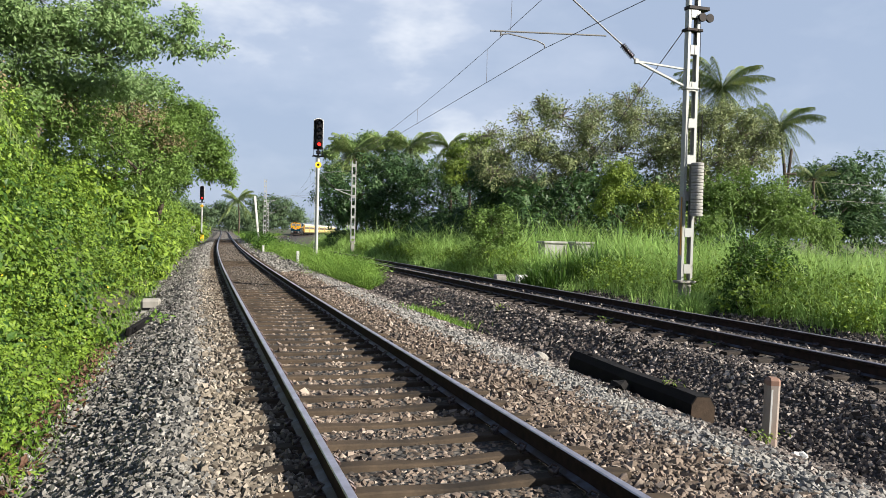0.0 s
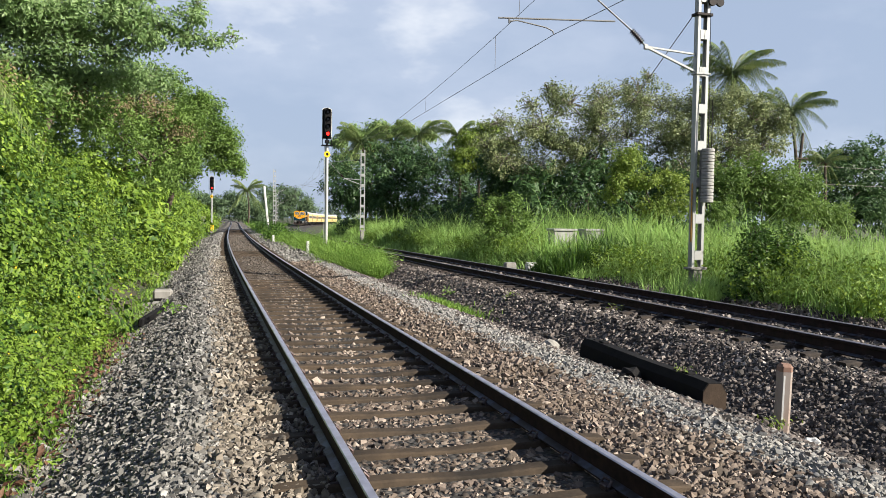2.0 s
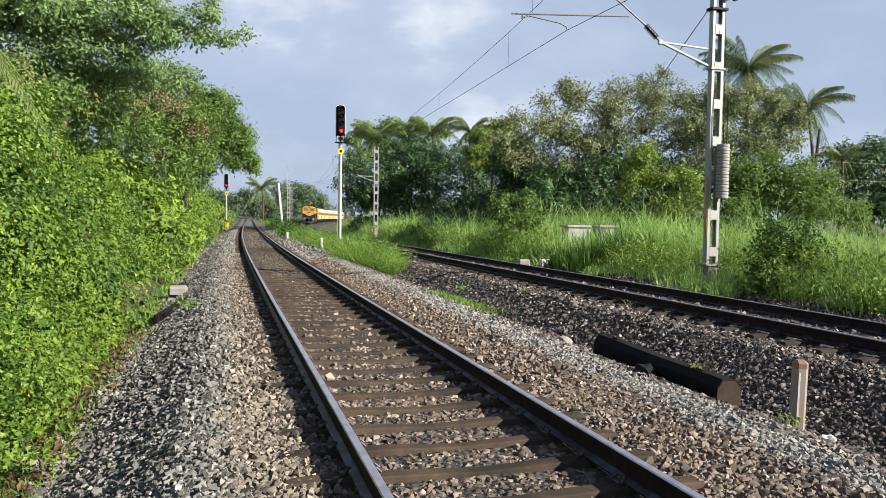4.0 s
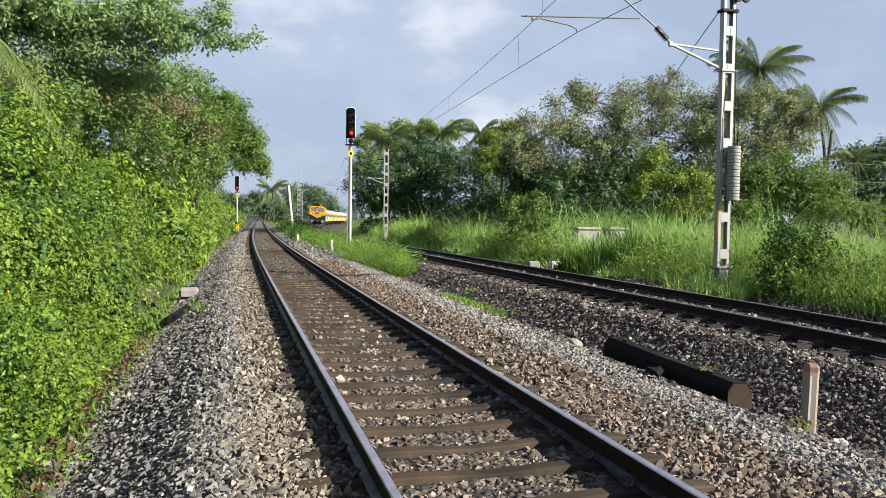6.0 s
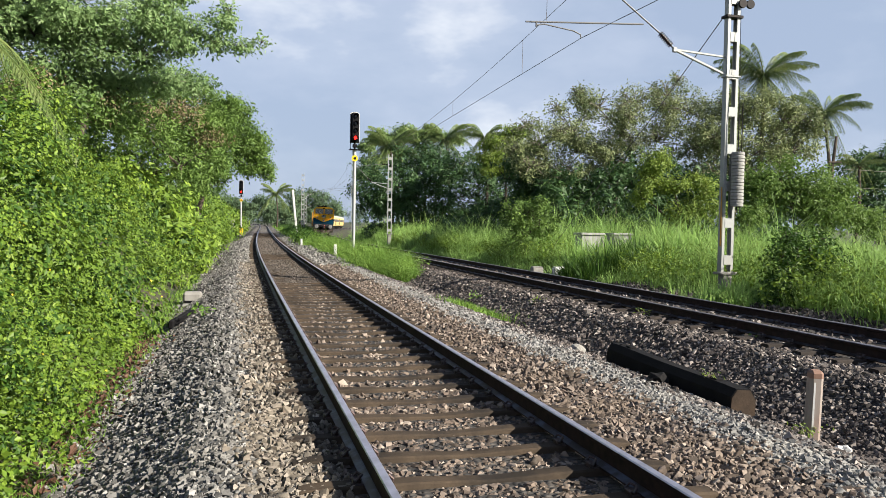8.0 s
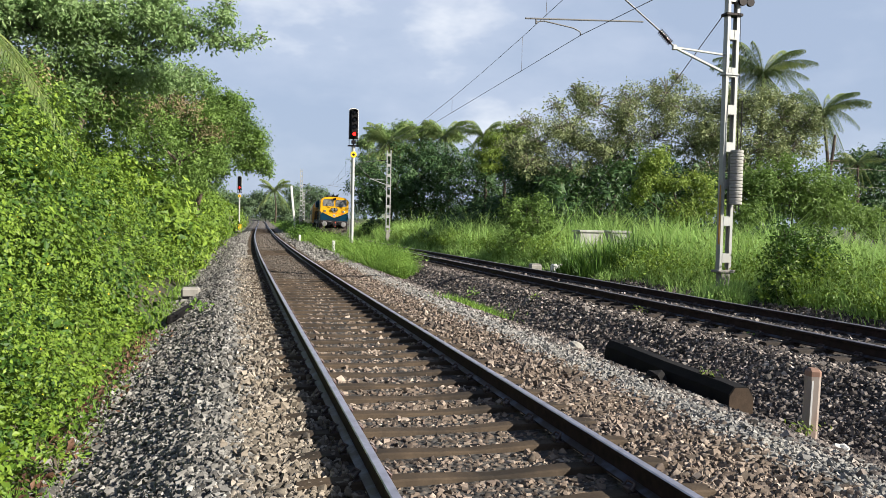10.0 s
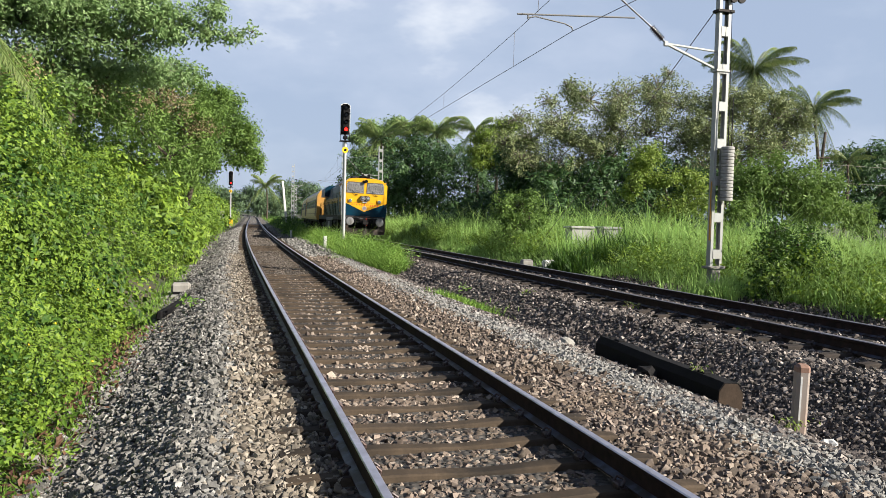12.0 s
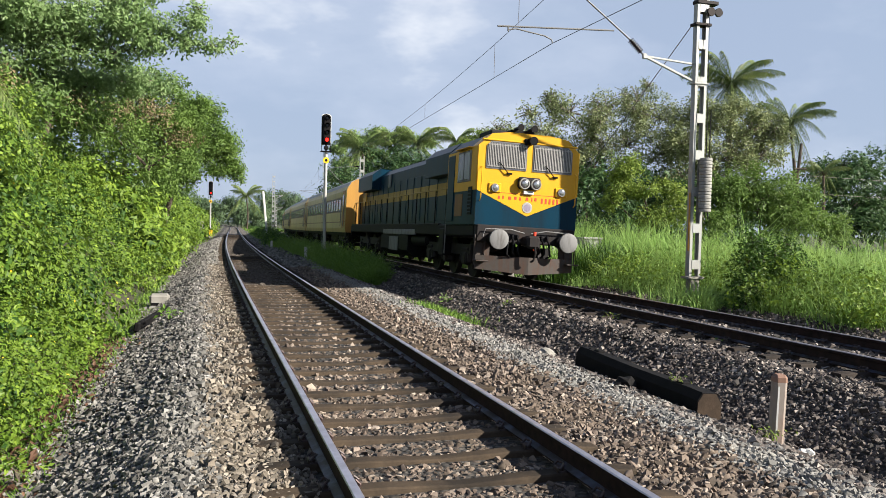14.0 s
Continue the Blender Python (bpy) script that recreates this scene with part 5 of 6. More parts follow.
mast("distant thin steel mast between the tracks", 17.0, 205.0, -0.2, 8.3, 0.45, 0, (5.0, 5.6), (22.0, 6.5), 7.3, False, mirror=-1)
mast("distant steel mast beside the far track", 23.9, 128.0, -0.1, 8.2, 0.42, 0, (5.1, 5.6), (14.0, 6.4), 7.0, False)

# the overhead line of the far track
SUPPORT = ((-40.0, 9.1), (17.1, 7.9), (69.5, 9.8), (128.0, 13.3), (190.0, 20.5), (260.0, 32.0), (340.0, 51.0))
contact_wire, catenary_wire = Shape(), Shape()
line = tagged(empty("overhead_line"), "thin overhead wires hung above the far track", "overhead line")
cps, mps = [], []
for (v0, u0), (v1, u1) in zip(SUPPORT[:-1], SUPPORT[1:]):
    for k in range(12):
        q = k / 12
        v = v0 + (v1 - v0) * q
        u = u0 + (u1 - u0) * q
        cps.append((u, v, 6.12 - float(fall(v)) - 0.09 * (1 - (2 * q - 1) ** 2)))
        mps.append((u, v, 6.05 - float(fall(v)) + 0.35 + 0.98 * (2 * q - 1) ** 2))
part("contact_wire", wire(contact_wire, cps, 0.0085), M_WIRE, line)
part("catenary_wire", wire(catenary_wire, mps, 0.0075), M_WIRE, line)
for c, m in zip(cps[13:36:2], mps[13:36:2]):
    part("dropper", Shape().tube([c, m], 0.006, 5), M_WIRE, line)
part("return_wire", wire(Shape(), [(11.85, 17.2, 6.95), (12.3, 21.5, 4.9), (13.0, 30.0, 1.0), (13.1, 31.5, 0.0)], 0.012), M_WIRE, line)

# cable on the field's poles
pole = tagged(empty("utility_pole"), "leaning dark timber pole with field cables", "pole")
part("shaft", Shape().tube([(44.3, 50, -0.2), (44.5, 50, 6.3), (44.8, 50, 8.9)], [0.16, 0.13, 0.10], 8), M_BARK, pole, smooth=True)
for zz in (5.0, 6.4):
    part("cable", wire(Shape(), [(30.0, 55, zz - 0.3), (44.5, 50, zz), (60, 50, zz - 0.2), (90, 50, zz)], 0.012), M_WIRE, pole)
part("crossarm", Shape().box((44.6, 49.85, 6.9), (1.2, 0.1, 0.1), 0.01), M_BARK, pole)


# ---------------------------------------------------------------- signals
def colour_signal(label, u, v, base, top, k=1.0, lit=True, aspects=4):
    """A post with a colour-light head, hoods, ladder and a number-free round plate."""
    t = tagged(empty("railway_signal", Matrix.Translation((u, v, base))), label, "signal", "colour-light signals")
    h = top - base
    head_h, head_w = 1.62 * k, 0.46 * k
    z0 = h - head_h
    part("post", Shape().tube([(0, 0, -0.2), (0, 0, z0 - 0.4)], 0.088 * k, 14), M_ALU, t, smooth=True)
    part("base_box", Shape().box((0, 0, -0.05), (0.4, 0.4, 0.5), 0.03), M_CONC, t)
    rim = [(-head_w / 2, z0), (head_w / 2, z0)]
    for i in range(9):
        a = math.pi * i / 8
        rim.append((math.cos(a) * head_w / 2, h - head_w * 0.28 + math.sin(a) * head_w * 0.28))
    part("backboard", Shape().prism(rim, 0.0, 0.03), M_BLACK, t)
    edge = [((x * 1.13), z0 - 0.02 + (z - z0) * 1.03) for x, z in rim]
    part("white_border", Shape().prism(edge, 0.035, 0.05), M_WHITE, t, "white rim of the backboard")
    part("lamp_case", Shape().box((0, -0.13, z0 + head_h * 0.5), (head_w * 0.74, 0.26, head_h * 0.9), 0.03), M_BLACK, t)
    for i in range(aspects):
        zc = z0 + head_h * (0.15 + 0.235 * i)
        red = lit and i == 0
        part("lens", Shape().tube([(0, -0.262, zc), (0, -0.275, zc)], [0.09 * k, 0.07 * k], 16), M_RED if red else M_LENS, t, "glowing red lens" if red else "dark lens")
        hood = Shape()
        verts, faces, nseg = [], [], 12
        for j in range(nseg + 1):
            a = math.pi * (-0.15 + 1.3 * j / nseg)
            for rr, y in ((0.125, -0.26), (0.125, -0.50 + 0.10 * (1 - math.sin(max(a, 0)))), (0.115, -0.50 + 0.10 * (1 - math.sin(max(a, 0)))), (0.115, -0.26)):
                verts.append((math.cos(a) * rr * k, y, zc + math.sin(a) * rr * k))
        for j in range(nseg):
            for q in range(3):
                faces.append((j * 4 + q, j * 4 + q + 1, j * 4 + q + 5, j * 4 + q + 4))
        part("hood", hood.add(verts, faces), M_BLACK, t, smooth=True)
    cradle = Shape()
    for sx in (-1, 1):
        bar(cradle, (sx * head_w * 0.5, 0.02, z0 + 0.1), (sx * head_w * 0.5, 0.02, z0 - 0.36), 0.03, 0.03)
    cradle.box((0, 0, z0 - 0.36), (head_w * 1.25, 0.4, 0.05), 0.01)
    cradle.tube([(0, 0, z0 - 0.4), (0, 0, z0 + 0.05)], 0.05, 10)
    cradle.box((0, -0.02, z0 - 0.16), (0.22 * k, 0.18, 0.18), 0.02)
    part("cradle", cradle, M_BLACK, t)
    part("round_plate", Shape().tube([(0, -0.10, z0 - 0.83), (0, -0.115, z0 - 0.83)], [0.17 * k, 0.165 * k], 20), M_SIGYEL, t, "yellow round plate")
    part("plate_mark", Shape().tube([(0, -0.117, z0 - 0.83), (0, -0.121, z0 - 0.83)], [0.075 * k, 0.07 * k], 14), M_BLACK, t)
    rungs = Shape()
    for sx in (-1, 1):
        bar(rungs, (sx * 0.09, 0.30, 0.3), (sx * 0.09, 0.22, z0 - 0.3), 0.02, 0.010)
    z = 0.6
    while z < z0 - 0.4:
        rungs.tube([(-0.09, 0.28, z), (0.09, 0.28, z)], 0.009, 5)
        z += 0.32
    part("ladder", rungs, M_GALV, t)
    return t


colour_signal("tall colour-light signal showing red on a silver post", 5.96, 41.0, -0.25, 7.45)
colour_signal("distant colour-light signal showing red beside the near track", 0.3, 108.0, -0.3, 7.0, 1.15)
box = tagged(empty("relay_box", Matrix.Translation((-0.9, 107, -0.3))), "grey relay cabinet beside the distant signal", "cabinet")
part("body", Shape().box((0, 0, 0.95), (0.8, 0.6, 1.9), 0.04), M_CONC, box)
part("roof", Shape().box((0, 0, 1.94), (0.9, 0.7, 0.06), 0.015), M_CONC, box)
jb = tagged(empty("junction_box", Matrix.Translation((0.35, 106.2, -0.35))), "yellow junction box at the signal's foot", "box")
part("body", Shape().box((0, 0, 0.4), (0.45, 0.4, 0.8), 0.04), M_SIGYEL, jb)
part("lid", Shape().box((0, 0, 0.82), (0.5, 0.45, 0.05), 0.012), M_SIGYEL, jb)

# leaning concrete pole, small white posts
lp = tagged(empty("leaning_post"), "leaning pale concrete post among the weeds", "post")
part("shaft", bar(Shape(), (6.55, 90, -0.4), (5.98, 90, 5.2), 0.24, 0.24), M_WHITE, lp)


def small_post(label, u, v, h):
    t = tagged(empty("marker_post", Matrix.Translation((u, v, land(u, v)))), label, "post")
    part("shaft", Shape().box((0, 0, h / 2 - 0.1), (0.14, 0.12, h + 0.2), 0.02), M_WHITE, t)
    part("cap", Shape().box((0, 0, h + 0.01), (0.15, 0.13, 0.03), 0.01), M_WHITE, t)


small_post("short white marker post in the weeds", 4.75, 39.0, 0.62)
small_post("short white marker post by the weeds", 4.3, 55.0, 0.5)


# ---------------------------------------------------------------- white boxes by the far track
M_LIME = paint("old_limewash", (0.30, 0.30, 0.285), 0.8, (0.12, 0.11, 0.09), 0.9, 0.0, 2.5)


def low_box(label, u, v, w, h, d):
    z = 1.32 - h
    t = tagged(empty("concrete_cabinet", Matrix.Translation((u, v, z))), label, "cabinet")
    part("body", Shape().box((0, 0, h / 2 - 0.2), (w, d, h + 0.2), 0.03), M_LIME, t)
    part("cover_slab", Shape().box((0, 0, h - 0.05), (w + 0.12, d + 0.12, 0.1), 0.02), M_LIME, t)
    for sx in (-1, 1):
        part("corner_post", Shape().box((sx * (w / 2 - 0.03), -d / 2 - 0.01, h / 2 - 0.2), (0.1, 0.06, h + 0.1), 0.01), M_LIME, t)
    return t


low_box("white painted concrete cabinet half hidden by grass", 14.45, 30.0, 1.0, 1.25, 0.7)
low_box("white painted concrete cabinet half hidden by grass", 16.15, 30.6, 0.85, 1.25, 0.7)
blk = tagged(empty("white_block", Matrix.Translation((11.5, 26.3, land(11.5, 26.3)))), "white painted stone block at the ballast's edge", "block")
part("body", Shape().box((0, 0, 0.1), (0.5, 0.3, 0.42), 0.03), M_WHITE, blk)
part("top", Shape().box((0, 0, 0.33), (0.46, 0.26, 0.04), 0.015), M_WHITE, blk)
blk = tagged(empty("grey_block", Matrix.Translation((10.72, 26.6, land(10.72, 26.6)))), "grey stone block at the ballast's edge", "block")
part("body", Shape().box((0, 0, 0.1), (0.42, 0.3, 0.40), 0.03), M_CONC, blk)
part("top", Shape().box((0, 0, 0.31), (0.38, 0.26, 0.04), 0.015), M_CONC, blk)

# concrete drain head at the foot of the bank
dr = tagged(empty("drain_head", Matrix.Translation((-1.25, 23.0, -0.70))), "weathered concrete drain head in the bank's foot", "drain")
part("block", Shape().box((0, 0, 0.08), (0.52, 0.5, 0.30), 0.06), M_CONC, dr)
# Flat black plate stands in for the shade low on the block.
part("mouth", Shape().box((-0.04, -0.252, -0.04), (0.34, 0.02, 0.08), 0.02), M_BLACK, dr, "drain mouth, its shade put in as a black plate")
part("apron", Shape().box((0.1, -0.45, -0.12), (0.7, 0.5, 0.08), 0.02), M_CONC, dr)
# Thin black bar laid where a ridge of ballast casts its shadow.
dr = tagged(empty("drain_kerb", Matrix.Translation((-1.12, 18.6, -0.62)) @ pose(0, 0, 0, 0.5, 8, -8)), "low dark strip standing in for a shadow line on the shoulder", "kerb")
part("stone", Shape().box((0, 0, 0.02), (0.10, 3.4, 0.18), 0.02), M_BEAM, dr)

# ---------------------------------------------------------------- discarded sleeper and post in the dip
beam = tagged(empty("old_sleeper"), "old black concrete sleeper lying on the stones", "sleeper")
beam.matrix_basis = Matrix.Translation((4.93, 7.98, -0.22)) @ pose(0, 0, 0, 0.8, 0, -1.0)


def old_sleeper_shape():
    """A tapered sleeper lying on its side, with slots for the fastenings."""
    s = Shape()
    ys = (-1.38, -1.15, -0.6, 0.0, 0.6, 1.15, 1.38)
    wid = (0.15, 0.152, 0.148, 0.143, 0.148, 0.152, 0.15)
    hgt = (0.26, 0.265, 0.258, 0.252, 0.258, 0.265, 0.26)
    verts, faces = [], []
    for y, w, h in zip(ys, wid, hgt):
        verts += [(-w * 0.75, y, -0.16), (-w, y, -0.05), (-w * 0.9, y, h - 0.10), (-w * 0.5, y, h - 0.02), (w * 0.55, y, h - 0.03), (w, y, h - 0.13), (w * 0.95, y, -0.16)]
    for i in range(len(ys) - 1):
        for k in range(7):
            a, b = i * 7 + k, i * 7 + (k + 1) % 7
            faces.append((a, b, b + 7, a + 7))
    faces += [tuple(range(7)), tuple(42 + k for k in range(7))]
    return s.add(verts, faces)


M_STAIN = sleeper_mat("brown_stain", (0.03, 0.022, 0.016), (0.075, 0.05, 0.034))
part("body", old_sleeper_shape(), M_BEAM, beam)
part("end_face", Shape().prism(((-0.108, -0.155), (-0.143, -0.05), (-0.13, 0.15), (-0.07, 0.23), (0.078, 0.22), (0.143, 0.12), (0.138, -0.155)), -1.386, -1.381), M_STAIN, beam, "brown stained broken end")
for y in (-0.92, 0.98):
    part("insert", Shape().box((0.0, y, 0.235), (0.10, 0.13, 0.05), 0.012), M_BEAM, beam)
    part("insert", Shape().box((0.0, y + 0.2, 0.23), (0.09, 0.05, 0.05), 0.012), M_BEAM, beam)

post = tagged(empty("fouling_post", Matrix.Translation((5.2, 5.98, -0.36)) @ pose(0, 0, 0, 0, 1.6, -20)), "stained white concrete post with a rusty red top", "post")
part("shaft", Shape().box((0, 0, 0.27), (0.125, 0.125, 0.72), 0.028), M_POST, post)
part("cap", Shape().box((0, 0, 0.61), (0.127, 0.127, 0.10), 0.028), M_RUSTCAP, post, "rusty red top")
part("white_edge", Shape().box((-0.022, -0.064, 0.32), (0.016, 0.003, 0.46), 0.0), M_WHITE, post, "white painted edge")


def sprig(label, u, v, z, size, count, seed, mat):
    rng = np.random.default_rng(seed)
    p = np.array((u, v, z)) + rng.normal(scale=size, size=(count, 3)) * np.array((1, 1, 0.6)) + np.array((0, 0, size * 0.8))
    t = tagged(empty("weed"), label, "weed")
    ob = new("leaves", leaf_mesh("leaves", p, np.tile((0.1, -0.3, 0.9), (count, 1)), size * 0.9, mat, rng, 0.45))
    ob.parent = t
    stem = Shape()
    for q in p[:: max(1, count // 8)]:
        stem.tube([(u, v, z - 0.05), tuple((np.array((u, v, z)) + q) / 2), tuple(q)], 0.004, 4)
    part("stem", stem, M_TWIG, t)


sprig("small green fern on the old sleeper", 4.88, 7.12, 0.0, 0.055, 26, 1, M_YELLOW)
sprig("yellowing weed at the post's foot", 5.1, 5.92, -0.30, 0.055, 34, 2, M_YELLOW)
sprig("yellowing weed at the post's foot", 5.28, 6.02, -0.28, 0.045, 20, 3, M_YELLOW)
sprig("small weed on the far ballast", 6.95, 12.3, 0.02, 0.07, 22, 4, M_YELLOW)
sprig("small weed beside the far rail", 7.15, 9.4, 0.0, 0.06, 18, 5, M_SHORT)
sprig("small weed on the far ballast", 6.3, 15.6, -0.12, 0.09, 24, 6, M_YELLOW)
sprig("green weed in the dip between the tracks", 5.9, 18.5, -0.35, 0.14, 40, 7, M_TREE)
sprig("single tall weed beside the far track", 6.55, 27.5, 0.1, 0.16, 40, 8, M_TREE)
sprig("low green weeds at the bank's foot", -1.55, 7.6, -0.72, 0.10, 50, 9, M_HEDGE)
sprig("low green weeds at the bank's foot", -1.7, 9.2, -0.78, 0.10, 50, 10, M_HEDGE)
sprig("low green weeds on the shoulder", -0.75, 17.0, -0.42, 0.12, 40, 11, M_SHORT)


def rock(label, u, v, r, seed, mat):
    bm = bmesh.new()
    bmesh.ops.create_icosphere(bm, subdivisions=2, radius=1.0)
    for x in bm.verts:
        x.co *= r * (1 + 0.55 * noise.noise(x.co * 1.4 + Vector((seed * 5.0, 0, 0))))
        x.co.z *= 0.7
    me = bpy.data.meshes.new("rock")
    bm.to_mesh(me)
    bm.free()
    me.materials.append(mat)
    ob = new("rock", me)
    ob.location = (u, v, land(u, v) + r * 0.35)
    return tagged(ob, label, "rock")


rock("dark mossy rock against the old sleeper", 4.62, 7.75, 0.13, 1, M_BEAM)
rock("brown rock at the edge of the weeds", 5.35, 26.0, 0.24, 2, M_BEAM)
rock("pale rock among the stones", 4.8, 10.3, 0.12, 3, M_CONC)
rock("pale plastic-white stone by the post", 5.32, 5.72, 0.07, 4, M_WHITE)


# ---------------------------------------------------------------- the train
# in a vehicle's own space x points across, y towards its rear, z up from the rail
def wheelset(parent, y, r=0.546):
    """An axle with two flanged wheels, turning as one part."""
    s = Shape()
    for sx in (-1, 1):
        x = sx * 0.84
        s.tube([(x - sx * 0.035, 0, 0), (x - sx * 0.03, 0, 0)], [r + 0.028, r + 0.028], 28)
        s.tube([(x - sx * 0.03, 0, 0), (x + sx * 0.09, 0, 0)], [r, r - 0.006], 28)
        s.tube([(x + sx * 0.09, 0, 0), (x + sx * 0.12, 0, 0)], [r * 0.35, r * 0.3], 14)
        for k in range(4):
            a = k * math.pi / 2
            s.tube([(x + sx * 0.092, math.cos(a) * r * 0.65, math.sin(a) * r * 0.65), (x + sx * 0.10, math.cos(a) * r * 0.65, math.sin(a) * r * 0.65)], [0.07, 0.06], 8)
    s.tube([(-0.8, 0, 0), (0.8, 0, 0)], 0.09, 10)
    w = part("wheelset", s, M_STEEL_DARK, parent)
    w.location = (0, y, r)
    return w


def bogie(parent, y, axles, length):
    """A bogie frame with axle boxes and springs."""
    s = Shape()
    for sx in (-1, 1):
        s.prism(((sx * 1.02, 0.62), (sx * 1.18, 0.62), (sx * 1.18, 0.92), (sx * 1.02, 0.92)), y - length / 2, y + length / 2)
        for a in axles:
            s.box((sx * 1.13, y + a, 0.52), (0.22, 0.36, 0.36), 0.05)
            for q in (-0.34, 0.34):
                s.tube([(sx * 1.12, y + a + q, 0.42), (sx * 1.12, y + a + q, 0.66)], [0.10, 0.10], 10)
            s.box((sx * 1.12, y + a, 0.78), (0.20, 0.62, 0.10), 0.03)
        for q in (-0.5, 0.5):
            s.box((sx * 1.05, y + q * length, 0.45), (0.12, 0.10, 0.42), 0.02)
        s.tube([(sx * 1.2, y - 0.3, 0.7), (sx * 1.24, y + 0.3, 1.1)], 0.05, 8)
    s.box((0, y, 0.8), (2.0, 0.5, 0.2), 0.03)
    return part("bogie_frame", s, M_STEEL_DARK, parent)


def locomotive():
    L = tagged(empty("diesel_locomotive"), "yellow and dark blue diesel locomotive with grey buffers", "locomotive")
    F = 0.72                # the cab's front plane
    W = 1.46                # half width of the cab
    # underframe and walkway
    s = Shape().box((0, 10.4, 1.30), (2.86, 19.2, 0.34), 0.04)
    for sx in (-1, 1):
        s.box((sx * 1.38, 12.0, 1.45), (0.12, 15.6, 0.10), 0.02)
    part("underframe", s, M_BLACK, L, "black underframe")
    # cab shell
    part("cab_roof", Shape().prism(tuple((x * 0.995, z - 0.004) for x, z in ((-W, 3.50), (-W, 3.55), (-1.10, 3.885), (-0.6, 3.96), (0.6, 3.96), (1.10, 3.885), (W, 3.55), (W, 3.50))), F + 0.05, 3.35), M_LBLUE, L, "dark blue cab roof")
    part("cab_roof_front", Shape().prism(((-W, 3.50), (-W, 3.56), (-1.10, 3.89), (-0.6, 3.965), (0.6, 3.965), (1.10, 3.89), (W, 3.56), (W, 3.50)), F - 0.02, F + 0.52), M_LYEL, L, "yellow front edge of the roof")
    part("cab_body", Shape().prism(((-W, 1.46), (-W, 3.5), (W, 3.5), (W, 1.46)), F + 0.02, 3.35), M_LBLUE, L, "dark blue cab sides")
    # front face: yellow above a V, blue below it
    yellow = ((-W, 2.38), (-W, 3.56), (-1.10, 3.89), (-0.6, 3.965), (0.6, 3.965), (1.10, 3.89), (W, 3.56), (W, 2.38), (0.0, 1.76))
    part("front_panel", Shape().prism(yellow, F - 0.05, F + 0.02), M_LYEL, L, "yellow front with a V-shaped lower edge", )
    for sx in (-1, 1):
        part("front_panel", Shape().prism(((0.0, 1.46), (0.0, 1.752), (sx * W, 2.372), (sx * W, 1.46)), F - 0.046, F + 0.02), M_LBLUE, L, "dark blue lower front")
    part("brow", Shape().box((0, F - 0.06, 3.72), (2.75, 0.06, 0.05), 0.015), M_LYEL, L)
    # yellow wraps round the cab's corners
    for sx in (-1, 1):
        part("cab_side", Shape().prism(((sx * W, 2.38), (sx * W, 3.52), (sx * (W + 0.010), 3.52), (sx * (W + 0.010), 2.38)), F + 0.0, 3.34), M_LYEL, L, "yellow upper side of the cab")
        part("side_hatch", Shape().box((sx * (W + 0.006), 2.15, 2.0), (0.02, 0.66, 0.62), 0.006), M_HATCH, L, "brown primer-coloured hatch")
    # windscreens with their grilles
    for sx in (-1, 1):
        cx = sx * 0.665
        t = 0.12
        ring = [(cx - 0.56, 2.98), (cx + 0.56, 2.98), (cx + 0.56, 3.62 if sx < 0 else 3.55), (cx + (0.56 if sx < 0 else 0.44), 3.67), (cx - (0.56 if sx > 0 else 0.44), 3.67), (cx - 0.56, 3.62 if sx > 0 else 3.55)]
        frame_w = part("windscreen", Shape().prism([(cx + (x - cx) * 1.03, 3.32 + (z - 3.32) * 1.05) for x, z in ring], F - 0.068, F - 0.045), M_LGREY, L, "grilled windscreen in a pale metal rim")
        part("glass", Shape().prism(ring, F - 0.073, F - 0.066), M_GLASS, frame_w)
        for k in range(24):
            x = cx - 0.529 + k * 0.046
            part("grille_bar", Shape().box((x, F - 0.084, 3.325), (0.017, 0.012, 0.63 if 1 < k < 22 else 0.56), 0.0), M_BARS, frame_w)
        for zz in (3.03, 3.60):
            part("grille_rail", Shape().box((cx, F - 0.084, zz), (1.08, 0.014, 0.016), 0.0), M_BARS, frame_w)
        part("wiper", Shape().tube([(cx + 0.05, F - 0.11, 2.86), (cx - 0.1, F - 0.12, 3.02), (cx - 0.22, F - 0.11, 3.14)], 0.014, 6).box((cx + 0.09, F - 0.09, 2.86), (0.16, 0.06, 0.05), 0.015), M_BLACK, L)
        # marker lamps
        lamp = part("marker_lamp", Shape().box((sx * 0.96, F - 0.065, 2.46), (0.36, 0.05, 0.26), 0.03), M_LYEL, L)
        part("bezel", Shape().tube([(sx * 0.96, F - 0.09, 2.46), (sx * 0.96, F - 0.13, 2.46)], [0.115, 0.105], 18), M_LGREY, lamp, smooth=True)
        part("lens", Shape().tube([(sx * 0.96, F - 0.13, 2.46), (sx * 0.96, F - 0.145, 2.46)], [0.085, 0.06], 16), M_LAMP, lamp, smooth=True)
        part("grab_rail", Shape().tube([(sx * 1.36, F - 0.05, 2.1), (sx * 1.36, F - 0.13, 2.14), (sx * 1.36, F - 0.13, 2.95), (sx * 1.36, F - 0.05, 3.0)], 0.013, 6), M_LYEL, L)
    # headlamp cluster
    lamp = part("headlamp", Shape().box((0, F - 0.10, 2.64), (0.66, 0.12, 0.32), 0.05), M_STEEL_DARK, L, "twin headlamp in a dark housing")
    for x in (-0.165, 0.165):
        part("bezel", Shape().tube([(x, F - 0.15, 2.62), (x, F - 0.22, 2.62)], [0.15, 0.145], 22), M_WEIGHT, lamp, "pale round bezel", smooth=True)
